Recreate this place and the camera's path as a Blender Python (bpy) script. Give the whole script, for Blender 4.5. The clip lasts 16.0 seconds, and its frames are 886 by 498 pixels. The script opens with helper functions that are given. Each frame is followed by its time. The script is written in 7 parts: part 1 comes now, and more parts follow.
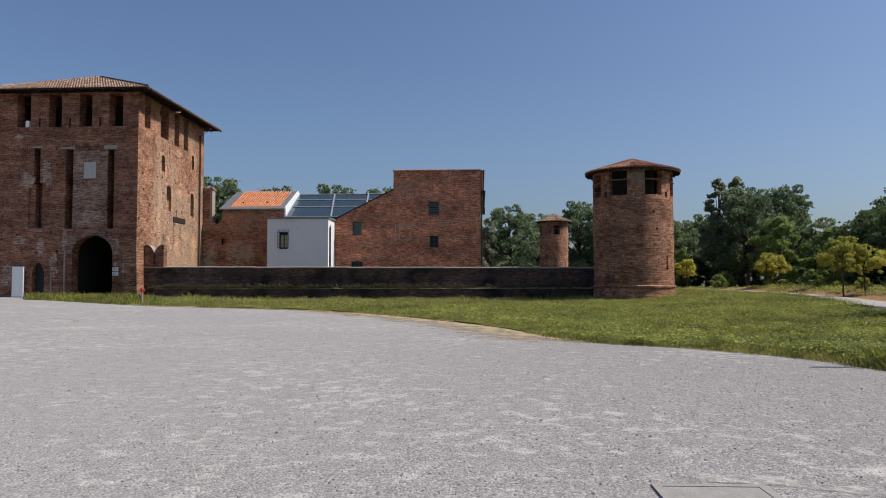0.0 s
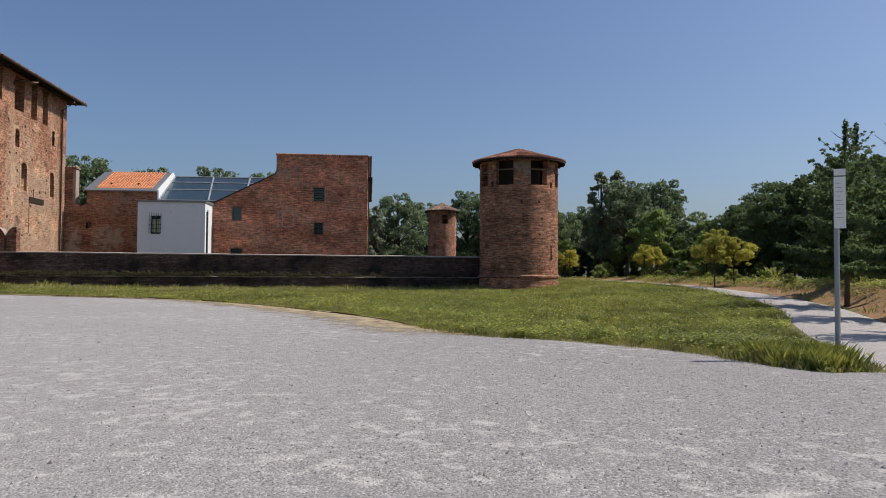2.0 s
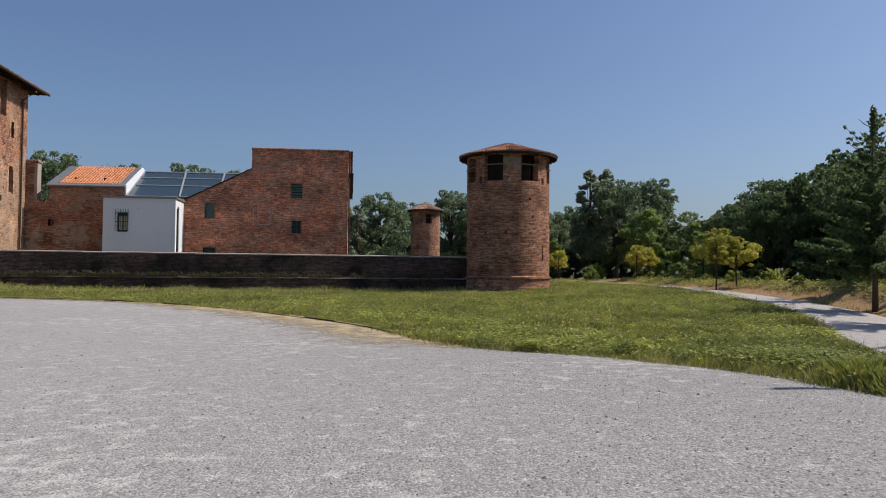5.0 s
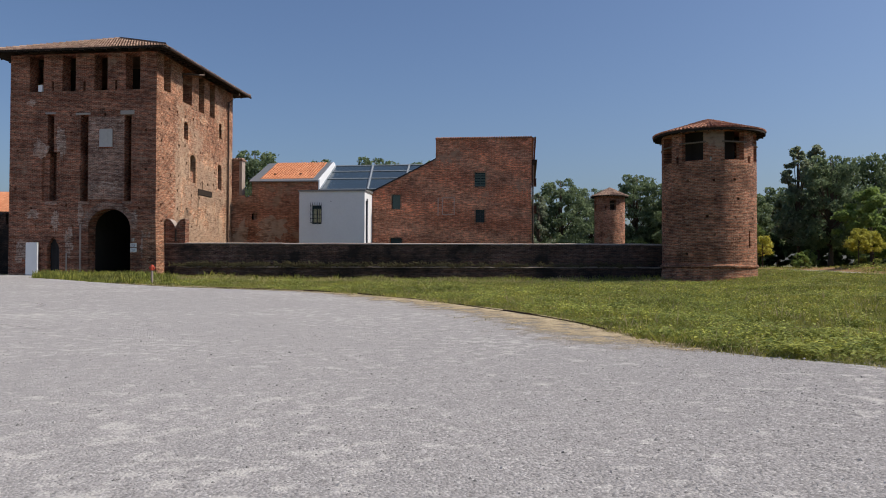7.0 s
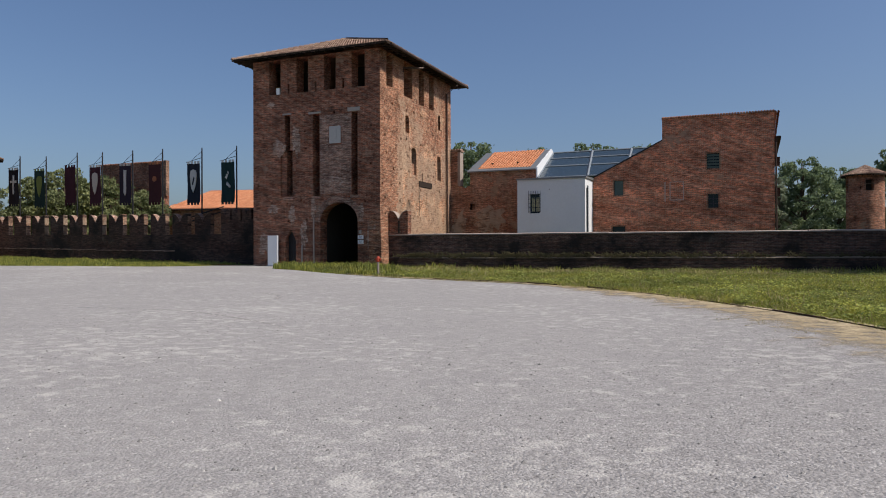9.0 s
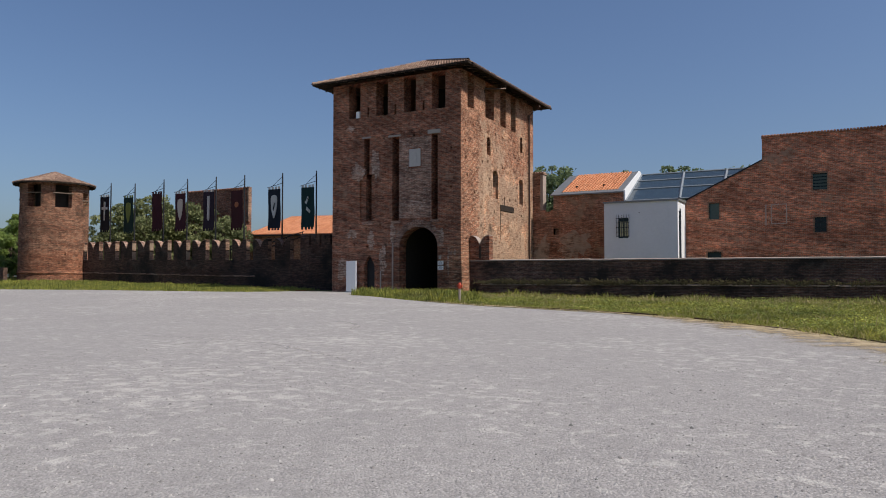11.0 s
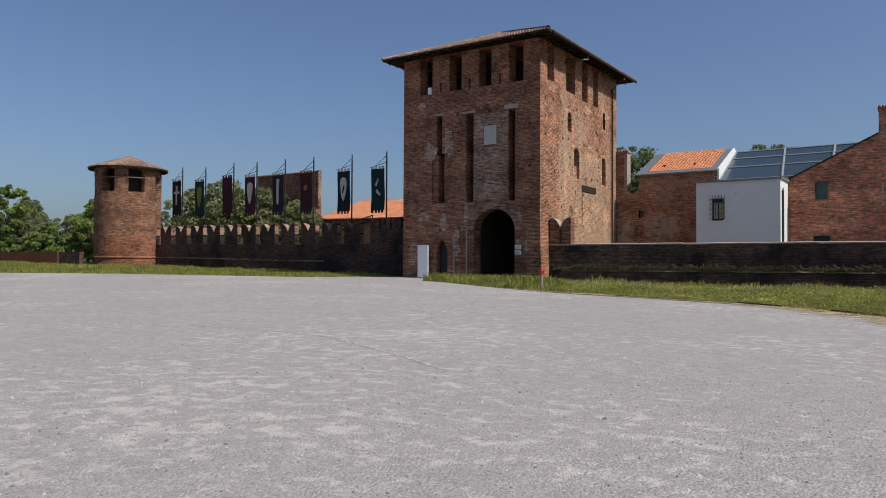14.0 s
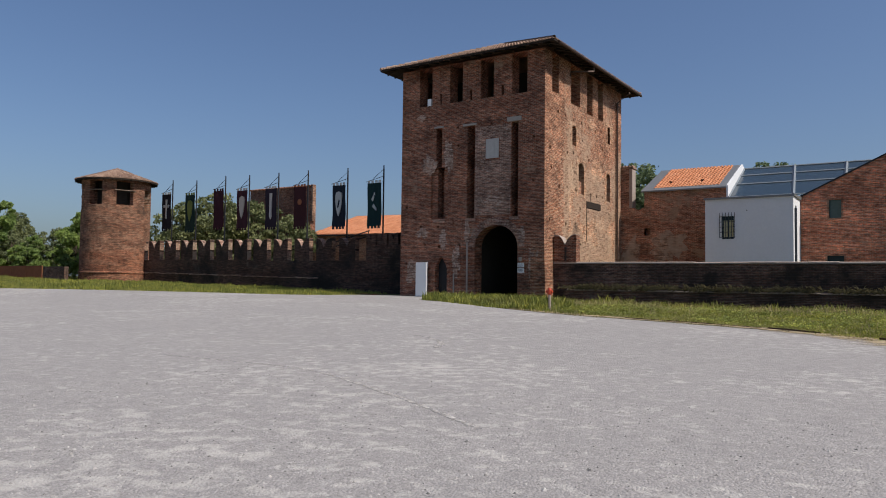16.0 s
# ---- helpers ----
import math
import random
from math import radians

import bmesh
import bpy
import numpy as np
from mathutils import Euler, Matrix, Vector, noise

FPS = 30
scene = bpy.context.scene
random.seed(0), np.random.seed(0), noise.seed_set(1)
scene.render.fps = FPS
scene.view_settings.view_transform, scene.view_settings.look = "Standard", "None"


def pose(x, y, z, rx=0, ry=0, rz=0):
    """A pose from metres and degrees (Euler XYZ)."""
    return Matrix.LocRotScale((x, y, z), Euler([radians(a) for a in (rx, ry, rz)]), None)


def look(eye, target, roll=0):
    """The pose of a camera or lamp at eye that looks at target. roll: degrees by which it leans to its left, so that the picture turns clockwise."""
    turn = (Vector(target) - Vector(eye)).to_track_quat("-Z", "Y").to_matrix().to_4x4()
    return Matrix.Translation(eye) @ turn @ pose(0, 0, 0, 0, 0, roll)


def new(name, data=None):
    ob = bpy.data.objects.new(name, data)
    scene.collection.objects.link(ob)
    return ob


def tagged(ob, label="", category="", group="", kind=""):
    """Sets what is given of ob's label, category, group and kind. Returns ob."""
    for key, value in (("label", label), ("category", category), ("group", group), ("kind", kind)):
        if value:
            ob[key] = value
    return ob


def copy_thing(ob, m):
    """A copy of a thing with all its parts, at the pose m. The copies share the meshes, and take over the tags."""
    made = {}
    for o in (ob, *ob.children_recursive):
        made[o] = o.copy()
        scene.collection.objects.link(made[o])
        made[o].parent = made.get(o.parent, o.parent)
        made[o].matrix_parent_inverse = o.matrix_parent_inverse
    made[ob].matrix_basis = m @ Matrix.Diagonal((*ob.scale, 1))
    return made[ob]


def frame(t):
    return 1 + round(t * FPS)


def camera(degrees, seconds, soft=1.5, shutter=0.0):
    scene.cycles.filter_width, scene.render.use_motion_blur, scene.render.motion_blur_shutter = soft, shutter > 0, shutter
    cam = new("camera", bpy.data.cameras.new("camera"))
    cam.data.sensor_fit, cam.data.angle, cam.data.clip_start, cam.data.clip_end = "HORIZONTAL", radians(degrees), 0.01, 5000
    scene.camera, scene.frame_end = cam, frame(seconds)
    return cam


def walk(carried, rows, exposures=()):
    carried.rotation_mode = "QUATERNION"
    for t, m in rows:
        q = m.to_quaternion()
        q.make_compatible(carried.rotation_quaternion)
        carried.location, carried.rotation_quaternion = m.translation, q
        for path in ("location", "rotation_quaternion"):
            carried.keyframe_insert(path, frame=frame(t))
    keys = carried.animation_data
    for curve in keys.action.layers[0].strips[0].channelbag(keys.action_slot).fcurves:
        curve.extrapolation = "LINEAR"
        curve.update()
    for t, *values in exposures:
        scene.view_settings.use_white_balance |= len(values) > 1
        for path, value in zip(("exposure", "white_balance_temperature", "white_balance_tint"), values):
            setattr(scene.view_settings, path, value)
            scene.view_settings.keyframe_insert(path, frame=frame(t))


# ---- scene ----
cam = camera(61.7, 16.0, soft=1.0)
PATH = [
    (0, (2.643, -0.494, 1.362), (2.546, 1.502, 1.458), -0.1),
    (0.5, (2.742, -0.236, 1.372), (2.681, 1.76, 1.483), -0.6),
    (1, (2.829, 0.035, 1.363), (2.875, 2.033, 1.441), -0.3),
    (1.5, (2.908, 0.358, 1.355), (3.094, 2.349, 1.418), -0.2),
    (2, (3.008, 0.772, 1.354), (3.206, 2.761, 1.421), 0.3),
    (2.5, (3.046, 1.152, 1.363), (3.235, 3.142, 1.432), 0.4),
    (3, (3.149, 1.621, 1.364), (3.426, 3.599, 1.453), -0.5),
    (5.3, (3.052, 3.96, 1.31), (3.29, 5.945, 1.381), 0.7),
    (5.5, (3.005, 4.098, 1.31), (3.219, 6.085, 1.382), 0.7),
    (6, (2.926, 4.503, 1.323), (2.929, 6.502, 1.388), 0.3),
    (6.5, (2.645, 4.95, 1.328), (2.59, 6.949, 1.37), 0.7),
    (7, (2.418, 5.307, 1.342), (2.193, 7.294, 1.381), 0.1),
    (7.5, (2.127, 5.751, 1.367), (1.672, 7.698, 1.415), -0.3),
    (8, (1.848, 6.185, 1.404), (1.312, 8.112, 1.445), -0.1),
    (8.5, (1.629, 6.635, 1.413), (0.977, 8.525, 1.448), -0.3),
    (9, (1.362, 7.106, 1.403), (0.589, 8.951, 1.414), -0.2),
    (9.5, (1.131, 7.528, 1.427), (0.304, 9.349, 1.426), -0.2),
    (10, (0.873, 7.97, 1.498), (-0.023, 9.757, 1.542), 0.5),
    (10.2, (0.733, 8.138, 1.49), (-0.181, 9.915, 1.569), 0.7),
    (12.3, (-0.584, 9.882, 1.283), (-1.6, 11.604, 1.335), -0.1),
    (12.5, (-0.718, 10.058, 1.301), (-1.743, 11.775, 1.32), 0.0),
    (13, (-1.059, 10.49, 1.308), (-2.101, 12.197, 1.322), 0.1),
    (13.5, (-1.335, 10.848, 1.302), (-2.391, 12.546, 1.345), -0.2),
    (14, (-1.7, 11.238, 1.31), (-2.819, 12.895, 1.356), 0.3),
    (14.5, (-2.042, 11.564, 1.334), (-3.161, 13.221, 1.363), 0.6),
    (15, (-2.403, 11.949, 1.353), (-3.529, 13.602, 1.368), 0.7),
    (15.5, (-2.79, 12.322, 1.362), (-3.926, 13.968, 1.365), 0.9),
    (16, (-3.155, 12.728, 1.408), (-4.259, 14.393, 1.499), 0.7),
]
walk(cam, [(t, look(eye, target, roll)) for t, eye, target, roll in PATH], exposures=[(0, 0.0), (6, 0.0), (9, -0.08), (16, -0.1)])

# ---- world, sun ----
SUN_EL, SUN_AZ = 50.0, 87.0
world = bpy.data.worlds.new("world")
scene.world = world
world.use_nodes = True
wn = world.node_tree
sky = wn.nodes.new("ShaderNodeTexSky")
sky.sky_type, sky.sun_disc = "NISHITA", False
sky.sun_elevation, sky.sun_rotation = radians(SUN_EL), radians(SUN_AZ)
sky.air_density, sky.dust_density, sky.ozone_density = 1.0, 2.2, 1.2
wn.nodes["Background"].inputs[1].default_value = 0.091
tint = wn.nodes.new("ShaderNodeMix")
tint.data_type, tint.blend_type = "RGBA", "MULTIPLY"
tint.inputs[0].default_value = 1.0
tint.inputs[7].default_value = (0.855, 0.968, 1.17, 1)
wn.links.new(sky.outputs[0], tint.inputs[6])
wn.links.new(tint.outputs[2], wn.nodes["Background"].inputs[0])
sun = new("sun", bpy.data.lights.new("sun", "SUN"))
sun.data.energy, sun.data.angle, sun.data.color = 4.7, radians(0.53), (1.0, 0.93, 0.83)
to_sun = Vector((math.cos(radians(SUN_EL)) * math.sin(radians(SUN_AZ)), math.cos(radians(SUN_EL)) * math.cos(radians(SUN_AZ)), math.sin(radians(SUN_EL))))
sun.matrix_world = look(to_sun * 60, (0, 0, 0))


# ---- materials ----
class Nodes:
    """A material under construction."""

    def __init__(self, name, rough=0.9, metal=0.0):
        self.m = bpy.data.materials.new(name)
        self.m.use_nodes = True
        self.t = self.m.node_tree
        self.b = self.t.nodes["Principled BSDF"]
        self.b.inputs["Roughness"].default_value = rough
        self.b.inputs["Metallic"].default_value = metal
        self.b.inputs["Specular IOR Level"].default_value = 0.25

    def add(self, kind, **ins):
        n = self.t.nodes.new("ShaderNode" + kind)
        for k, v in ins.items():
            k = k.replace("_", " ")
            if hasattr(v, "is_output"):
                self.t.links.new(v, n.inputs[k])
            else:
                n.inputs[k].default_value = v
        return n

    def link(self, a, b):
        self.t.links.new(a, b)

    def pos(self):
        return self.add("NewGeometry").outputs["Position"]

    def noise(self, scale, detail=4.0, rough=0.6, vec=None):
        n = self.add("TexNoise", Scale=scale, Detail=detail, Roughness=rough)
        self.link(vec or self.pos(), n.inputs["Vector"])
        return n.outputs["Fac"]

    def ramp(self, fac, stops):
        n = self.add("ValToRGB")
        self.link(fac, n.inputs["Fac"])
        e = n.color_ramp.elements
        while len(e) < len(stops):
            e.new(0.5)
        for k, (p, c) in enumerate(stops):
            e[k].position = p
            e[k].color = (c, c, c, 1) if isinstance(c, (int, float)) else (*c, 1)
        return n.outputs["Color"]

    def mix(self, fac, a, b, how="MIX"):
        n = self.t.nodes.new("ShaderNodeMix")
        n.data_type, n.blend_type = "RGBA", how
        for sock, v in ((n.inputs[0], fac), (n.inputs[6], a), (n.inputs[7], b)):
            if hasattr(v, "is_output"):
                self.link(v, sock)
            elif isinstance(v, (int, float)):
                sock.default_value = v
            else:
                sock.default_value = (*v, 1)
        return n.outputs[2]

    def math(self, op, a, b=0.0):
        n = self.t.nodes.new("ShaderNodeMath")
        n.operation = op
        for k, v in enumerate((a, b)):
            if hasattr(v, "is_output"):
                self.link(v, n.inputs[k])
            else:
                n.inputs[k].default_value = v
        return n.outputs[0]

    def bump(self, height, strength=0.4, distance=0.02):
        n = self.add("Bump", Strength=strength, Distance=distance, Height=height)
        self.link(n.outputs[0], self.b.inputs["Normal"])

    def done(self, color):
        if hasattr(color, "is_output"):
            self.link(color, self.b.inputs["Base Color"])
        else:
            self.b.inputs["Base Color"].default_value = (*color, 1)
        return self.m


def brick(name, a, b, mortar, stain=0.0, pale=0.0, round_at=None, stain_scale=0.35, plaster=(0.42, 0.33, 0.25), seam=None, band=None, speckle=0.0):
    """Old brickwork in true courses; stain: share of black weathering; pale: share of lime and plaster remains."""
    n = Nodes(name, 0.95)
    sep = n.add("SeparateXYZ", Vector=n.pos())
    x, y, z = sep.outputs
    if round_at:
        u = n.math("MULTIPLY", n.math("ARCTAN2", n.math("SUBTRACT", y, round_at[1]), n.math("SUBTRACT", x, round_at[0])), round_at[2])
    else:
        u = n.math("ADD", x, y)
    vec = n.add("CombineXYZ", X=u, Y=z).outputs[0]
    tex = n.add("TexBrick", Vector=vec, Color1=(*a, 1), Color2=(*b, 1), Mortar=(*mortar, 1), Scale=1.0, Mortar_Size=0.016, Bias=-0.1, Brick_Width=0.27, Row_Height=0.085)
    col = tex.outputs["Color"]
    speck = n.noise(5.5, 5.0, 0.7)
    col = n.mix(0.8, col, n.ramp(speck, [(0.3, (0.5, 0.47, 0.47)), (0.48, (0.95, 0.94, 0.94)), (0.7, (1.5, 1.4, 1.32))]), "MULTIPLY")
    course = n.add("TexNoise", Scale=1.0, Detail=3.0, Roughness=0.65)
    n.link(n.add("CombineXYZ", X=n.math("MULTIPLY", u, 1.7), Y=n.math("MULTIPLY", z, 11.0)).outputs[0], course.inputs["Vector"])
    col = n.mix(0.9, col, n.ramp(course.outputs["Fac"], [(0.33, (0.38, 0.36, 0.36)), (0.49, (0.92, 0.92, 0.92)), (0.67, (1.65, 1.52, 1.45))]), "MULTIPLY")
    if band:
        # newer, redder masonry below a joint
        col = n.mix(n.ramp(n.math("ADD", n.math("SUBTRACT", z, band), n.math("MULTIPLY", speck, 0.3)), [(0.0, 1.0), (0.25, 0.0)]), col, n.mix(1.0, col, (1.08, 0.94, 0.88), "MULTIPLY"))
    broad = n.noise(0.7, 6.0, 0.68)
    col = n.mix(0.85, col, n.ramp(broad, [(0.32, (0.5, 0.48, 0.48)), (0.5, (1.0, 0.98, 0.97)), (0.68, (1.4, 1.34, 1.3))]), "MULTIPLY")
    # repairs laid in bands of other bricks
    band_noise = n.add("TexNoise", Scale=1.0, Detail=4.0, Roughness=0.6)
    n.link(n.add("CombineXYZ", X=n.math("MULTIPLY", u, 0.16), Y=n.math("MULTIPLY", z, 0.9)).outputs[0], band_noise.inputs["Vector"])
    col = n.mix(0.8, col, n.ramp(band_noise.outputs["Fac"], [(0.36, (0.68, 0.62, 0.6)), (0.52, (1.0, 1.0, 1.0)), (0.66, (1.22, 1.18, 1.15))]), "MULTIPLY")
    if speckle:
        # flecks of lime left on single bricks
        fleck = n.math("ADD", n.math("MULTIPLY", course.outputs["Fac"], 0.5), n.math("MULTIPLY", n.noise(7.0, 3.0, 0.7), 0.5))
        col = n.mix(n.ramp(fleck, [(0.62 - speckle * 0.3, 0.0), (0.68 - speckle * 0.3, 0.85)]), col, plaster)
    if pale:
        patch = n.noise(0.33, 6.0, 0.62)
        fine = n.noise(2.4, 4.0, 0.6)
        both = n.math("ADD", n.math("MULTIPLY", patch, 0.75), n.math("MULTIPLY", fine, 0.25))
        if seam:
            # lime coat left on one side of an old building joint, thicker lower down
            side = n.ramp(n.math("SUBTRACT", n.math("ADD", y, n.math("MULTIPLY", fine, 0.8)), seam), [(0.0, 0.0), (0.9, 1.0)])
            low = n.ramp(n.math("MULTIPLY", z, 1 / 14.0), [(0.45, 1.0), (0.9, 0.3)])
            both = n.math("ADD", both, n.math("SUBTRACT", n.math("MULTIPLY", n.math("MULTIPLY", side, low), 0.24), 0.06))
        mask = n.ramp(both, [(0.60 - pale * 0.2, 0), ((0.69 if seam else 0.66) - pale * 0.18, 0.75)])
        if seam:
            mask = n.math("MULTIPLY", mask, n.ramp(course.outputs["Fac"], [(0.36, 0.35), (0.54, 1.0)]))
        col = n.mix(mask, col, n.mix(fine, (plaster[0] * 0.6, plaster[1] * 0.55, plaster[2] * 0.5), plaster))
    if stain:
        soot = n.noise(stain_scale, 6.0, 0.65)
        mask = n.ramp(soot, [(0.62 - stain * 0.45, 0), (0.78 - stain * 0.45, 0.92)])
        col = n.mix(mask, col, (0.022, 0.02, 0.017))
    n.bump(n.math("ADD", tex.outputs["Fac"], n.math("MULTIPLY", speck, -2.5)), 0.9, 0.03)
    return n.done(col)


def plain(name, color, rough=0.7, metal=0.0, vary=0.25, scale=2.0, bump=0.15):
    n = Nodes(name, rough, metal)
    f = n.noise(scale, 5.0, 0.6)
    g = n.noise(scale * 9, 3.0, 0.6)
    col = n.mix(1.0, n.mix(f, [c * (1 - vary) for c in color], [min(1, c * (1 + vary)) for c in color]), n.ramp(g, [(0.3, 1 - vary * 0.5), (0.7, 1 + vary * 0.3)]), "MULTIPLY")
    n.bump(g, bump, 0.01)
    return n.done(col)


def tiles(name, stops, worn=0.8):
    n = Nodes(name, 0.85)
    isl = n.add("NewGeometry").outputs["Random Per Island"]
    col = n.mix(worn, n.ramp(isl, stops), n.ramp(n.noise(1.3, 5.0, 0.7), [(0.3, (0.5, 0.48, 0.45)), (0.7, (1.25, 1.25, 1.2))]), "MULTIPLY")
    n.bump(n.noise(25.0), 0.3, 0.01)
    return n.done(col)


def leaf(name, dark, light, trans=0.25, mottle=0.0):
    n = Nodes(name, 0.6)
    isl = n.add("NewGeometry").outputs["Random Per Island"]
    big = n.noise(0.5, 3.0)
    rnd = n.add("ObjectInfo").outputs["Random"]
    col = n.mix(n.math("ADD", n.math("MULTIPLY", isl, 0.6), n.math("MULTIPLY", big, 0.4)), dark, light)
    col = n.mix(1.0, col, n.ramp(n.noise(0.22, 4.0, 0.6), [(0.36, (0.68, 0.72, 0.7)), (0.64, (1.25, 1.2, 1.1))]), "MULTIPLY")
    col = n.mix(n.math("MULTIPLY", rnd, 0.35), col, (light[0] * 0.66, light[1] * 0.7, light[2] * 0.85))
    if mottle:
        # clumps of different plants and drier spots
        col = n.mix(mottle, col, n.ramp(n.noise(2.2, 4.0, 0.65), [(0.36, (0.4, 0.5, 0.45)), (0.5, (1.0, 1.0, 1.0)), (0.66, (1.75, 1.55, 1.25))]), "MULTIPLY")
        col = n.mix(n.ramp(n.noise(0.32, 5.0, 0.6), [(0.56, 0.0), (0.72, 0.4 * mottle)]), col, (0.36, 0.3, 0.14))
    n.done(col)
    tr = n.add("BsdfTranslucent")
    n.link(col, tr.inputs["Color"])
    sh = n.add("MixShader")
    sh.inputs[0].default_value = trans
    n.link(n.b.outputs[0], sh.inputs[1])
    n.link(tr.outputs[0], sh.inputs[2])
    n.link(sh.outputs[0], n.t.nodes["Material Output"].inputs["Surface"])
    return n.m


BRICK_TOWER = brick("tower_brick", (0.33, 0.112, 0.058), (0.15, 0.055, 0.034), (0.33, 0.235, 0.175), 0.14, 0.1, plaster=(0.38, 0.27, 0.2), speckle=0.08)
BRICK_SIDE = brick("tower_side_brick", (0.34, 0.127, 0.066), (0.17, 0.066, 0.038), (0.42, 0.29, 0.2), 0.09, 0.36, plaster=(0.58, 0.42, 0.3), seam=56.2, speckle=0.16)
BRICK_GABLE = brick("gable_brick", (0.72, 0.235, 0.122), (0.44, 0.145, 0.078), (0.54, 0.37, 0.27), 0.0, 0.08, plaster=(0.5, 0.34, 0.25), speckle=0.1)
BRICK_OLD = brick("old_wall_brick", (0.4, 0.165, 0.095), (0.22, 0.094, 0.058), (0.4, 0.29, 0.21), 0.05, 0.3, plaster=(0.42, 0.3, 0.21), speckle=0.12)
BRICK_DARK = brick("moat_wall_brick", (0.18, 0.09, 0.066), (0.095, 0.052, 0.042), (0.19, 0.15, 0.125), 0.4, 0.06, plaster=(0.2, 0.165, 0.14), speckle=0.14)
# battlement brick: stained, and darkened further for the shade on its fronts
BRICK_DUSK = brick("shaded_merlon_brick", (0.125, 0.062, 0.045), (0.065, 0.036, 0.028), (0.135, 0.1, 0.08), 0.3, 0.05, plaster=(0.17, 0.135, 0.115), speckle=0.16)
# pale brick; on the merlon sides its colour stands for sunlight
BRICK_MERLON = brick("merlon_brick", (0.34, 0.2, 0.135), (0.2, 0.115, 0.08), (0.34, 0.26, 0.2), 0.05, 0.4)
BRICK_RT = brick("round_tower_brick", (0.44, 0.178, 0.1), (0.2, 0.084, 0.052), (0.36, 0.255, 0.18), 0.12, 0.03, (13.6, 52.8, 2.77), speckle=0.1)
BRICK_ST = brick("small_tower_brick", (0.42, 0.17, 0.10), (0.28, 0.115, 0.07), (0.34, 0.25, 0.19), 0.05, 0.1, (13.15, 104.0, 1.95))
BRICK_LT = brick("left_tower_brick", (0.25, 0.1, 0.057), (0.13, 0.052, 0.032), (0.32, 0.225, 0.16), 0.14, 0.04, (-68.9, 54.75, 3.08), band=4.1)
BRICK_LIME = brick("lime_streaked_brick", (0.35, 0.2, 0.145), (0.2, 0.112, 0.082), (0.46, 0.36, 0.29), 0.04, 0.1, plaster=(0.52, 0.42, 0.35), speckle=0.4)
BRICK_PLASTER = brick("plaster_remains", (0.5, 0.26, 0.15), (0.36, 0.17, 0.095), (0.52, 0.37, 0.25), 0.03, 0.5, plaster=(0.62, 0.45, 0.32), speckle=0.3)
OLD_PLASTER = brick("old_plaster", (0.4, 0.25, 0.17), (0.28, 0.165, 0.11), (0.38, 0.3, 0.23), 0.03, 0.75, plaster=(0.5, 0.4, 0.31), speckle=0.25)
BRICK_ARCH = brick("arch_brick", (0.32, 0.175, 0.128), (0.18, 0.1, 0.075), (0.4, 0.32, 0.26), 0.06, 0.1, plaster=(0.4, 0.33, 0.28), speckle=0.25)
TILE_OLD = tiles("old_roof_tile", [(0.0, (0.19, 0.12, 0.09)), (0.5, (0.31, 0.2, 0.15)), (1.0, (0.4, 0.28, 0.22))])
TILE_RED = tiles("red_roof_tile", [(0.0, (0.22, 0.10, 0.065)), (0.5, (0.34, 0.145, 0.09)), (1.0, (0.4, 0.2, 0.13))])
TILE_ORANGE = tiles("orange_roof_tile", [(0.0, (0.5, 0.2, 0.1)), (0.5, (0.54, 0.225, 0.115)), (1.0, (0.58, 0.26, 0.14))], 0.35)
LIME_LINE = plain("lime_mortar", (0.55, 0.4, 0.33), 0.9, vary=0.35, scale=7)
BOARD = plain("weathered_green_board", (0.09, 0.125, 0.115), 0.8, vary=0.3, scale=5)
WHITE = plain("white_render", (0.72, 0.73, 0.75), 0.8, vary=0.06, scale=0.8)
WHITE_PANEL = plain("white_panel", (0.8, 0.8, 0.79), 0.5, vary=0.03)
GREY_METAL = plain("grey_zinc", (0.22, 0.225, 0.23), 0.5, 0.4, 0.15)
ROOF_FRAME = plain("dusty_glazing_bar", (0.2, 0.225, 0.25), 0.5, 0.1, 0.15)
STEEL = plain("galvanised_steel", (0.3, 0.32, 0.34), 0.45, 0.7, 0.1)
DARK_METAL = plain("dark_metal", (0.035, 0.035, 0.038), 0.55, 0.5)
COPPER = plain("brown_downpipe", (0.07, 0.045, 0.035), 0.5, 0.4)
CORTEN = plain("corten_steel", (0.27, 0.1, 0.05), 0.85, 0.2, 0.3)
EDGE_STEEL = plain("dark_rusty_edging", (0.085, 0.05, 0.036), 0.9, 0.1, 0.4)
OLD_WOOD = plain("weathered_wood", (0.17, 0.13, 0.1), 0.9, vary=0.3, scale=5)
TIMBER = plain("dark_timber", (0.032, 0.022, 0.016), 0.85, vary=0.35, scale=4)
# pale yellow that stands for the bright reflection in the annex window
PANE_GLARE = plain("yellowish_pane_glare", (0.5, 0.47, 0.3), 0.8)
CONCRETE = plain("dusty_concrete", (0.3, 0.285, 0.265), 0.9, vary=0.3, scale=6, bump=0.5)
STONE = plain("pale_stone", (0.33, 0.3, 0.265), 0.85, vary=0.2)
COPING = plain("coping_stone", (0.34, 0.28, 0.24), 0.9, vary=0.3)
LEDGE = plain("worn_ledge", (0.36, 0.28, 0.22), 0.9, vary=0.4, scale=3)
MARBLE = plain("marble_plaque", (0.44, 0.425, 0.4), 0.6, vary=0.15, scale=5)
RED_PAINT = plain("red_paint", (0.42, 0.06, 0.03), 0.5)
BARK = plain("bark", (0.1, 0.075, 0.055), 0.95, vary=0.35, scale=5, bump=0.6)
FRAME_DARK = plain("dark_frame", (0.03, 0.035, 0.045), 0.5)
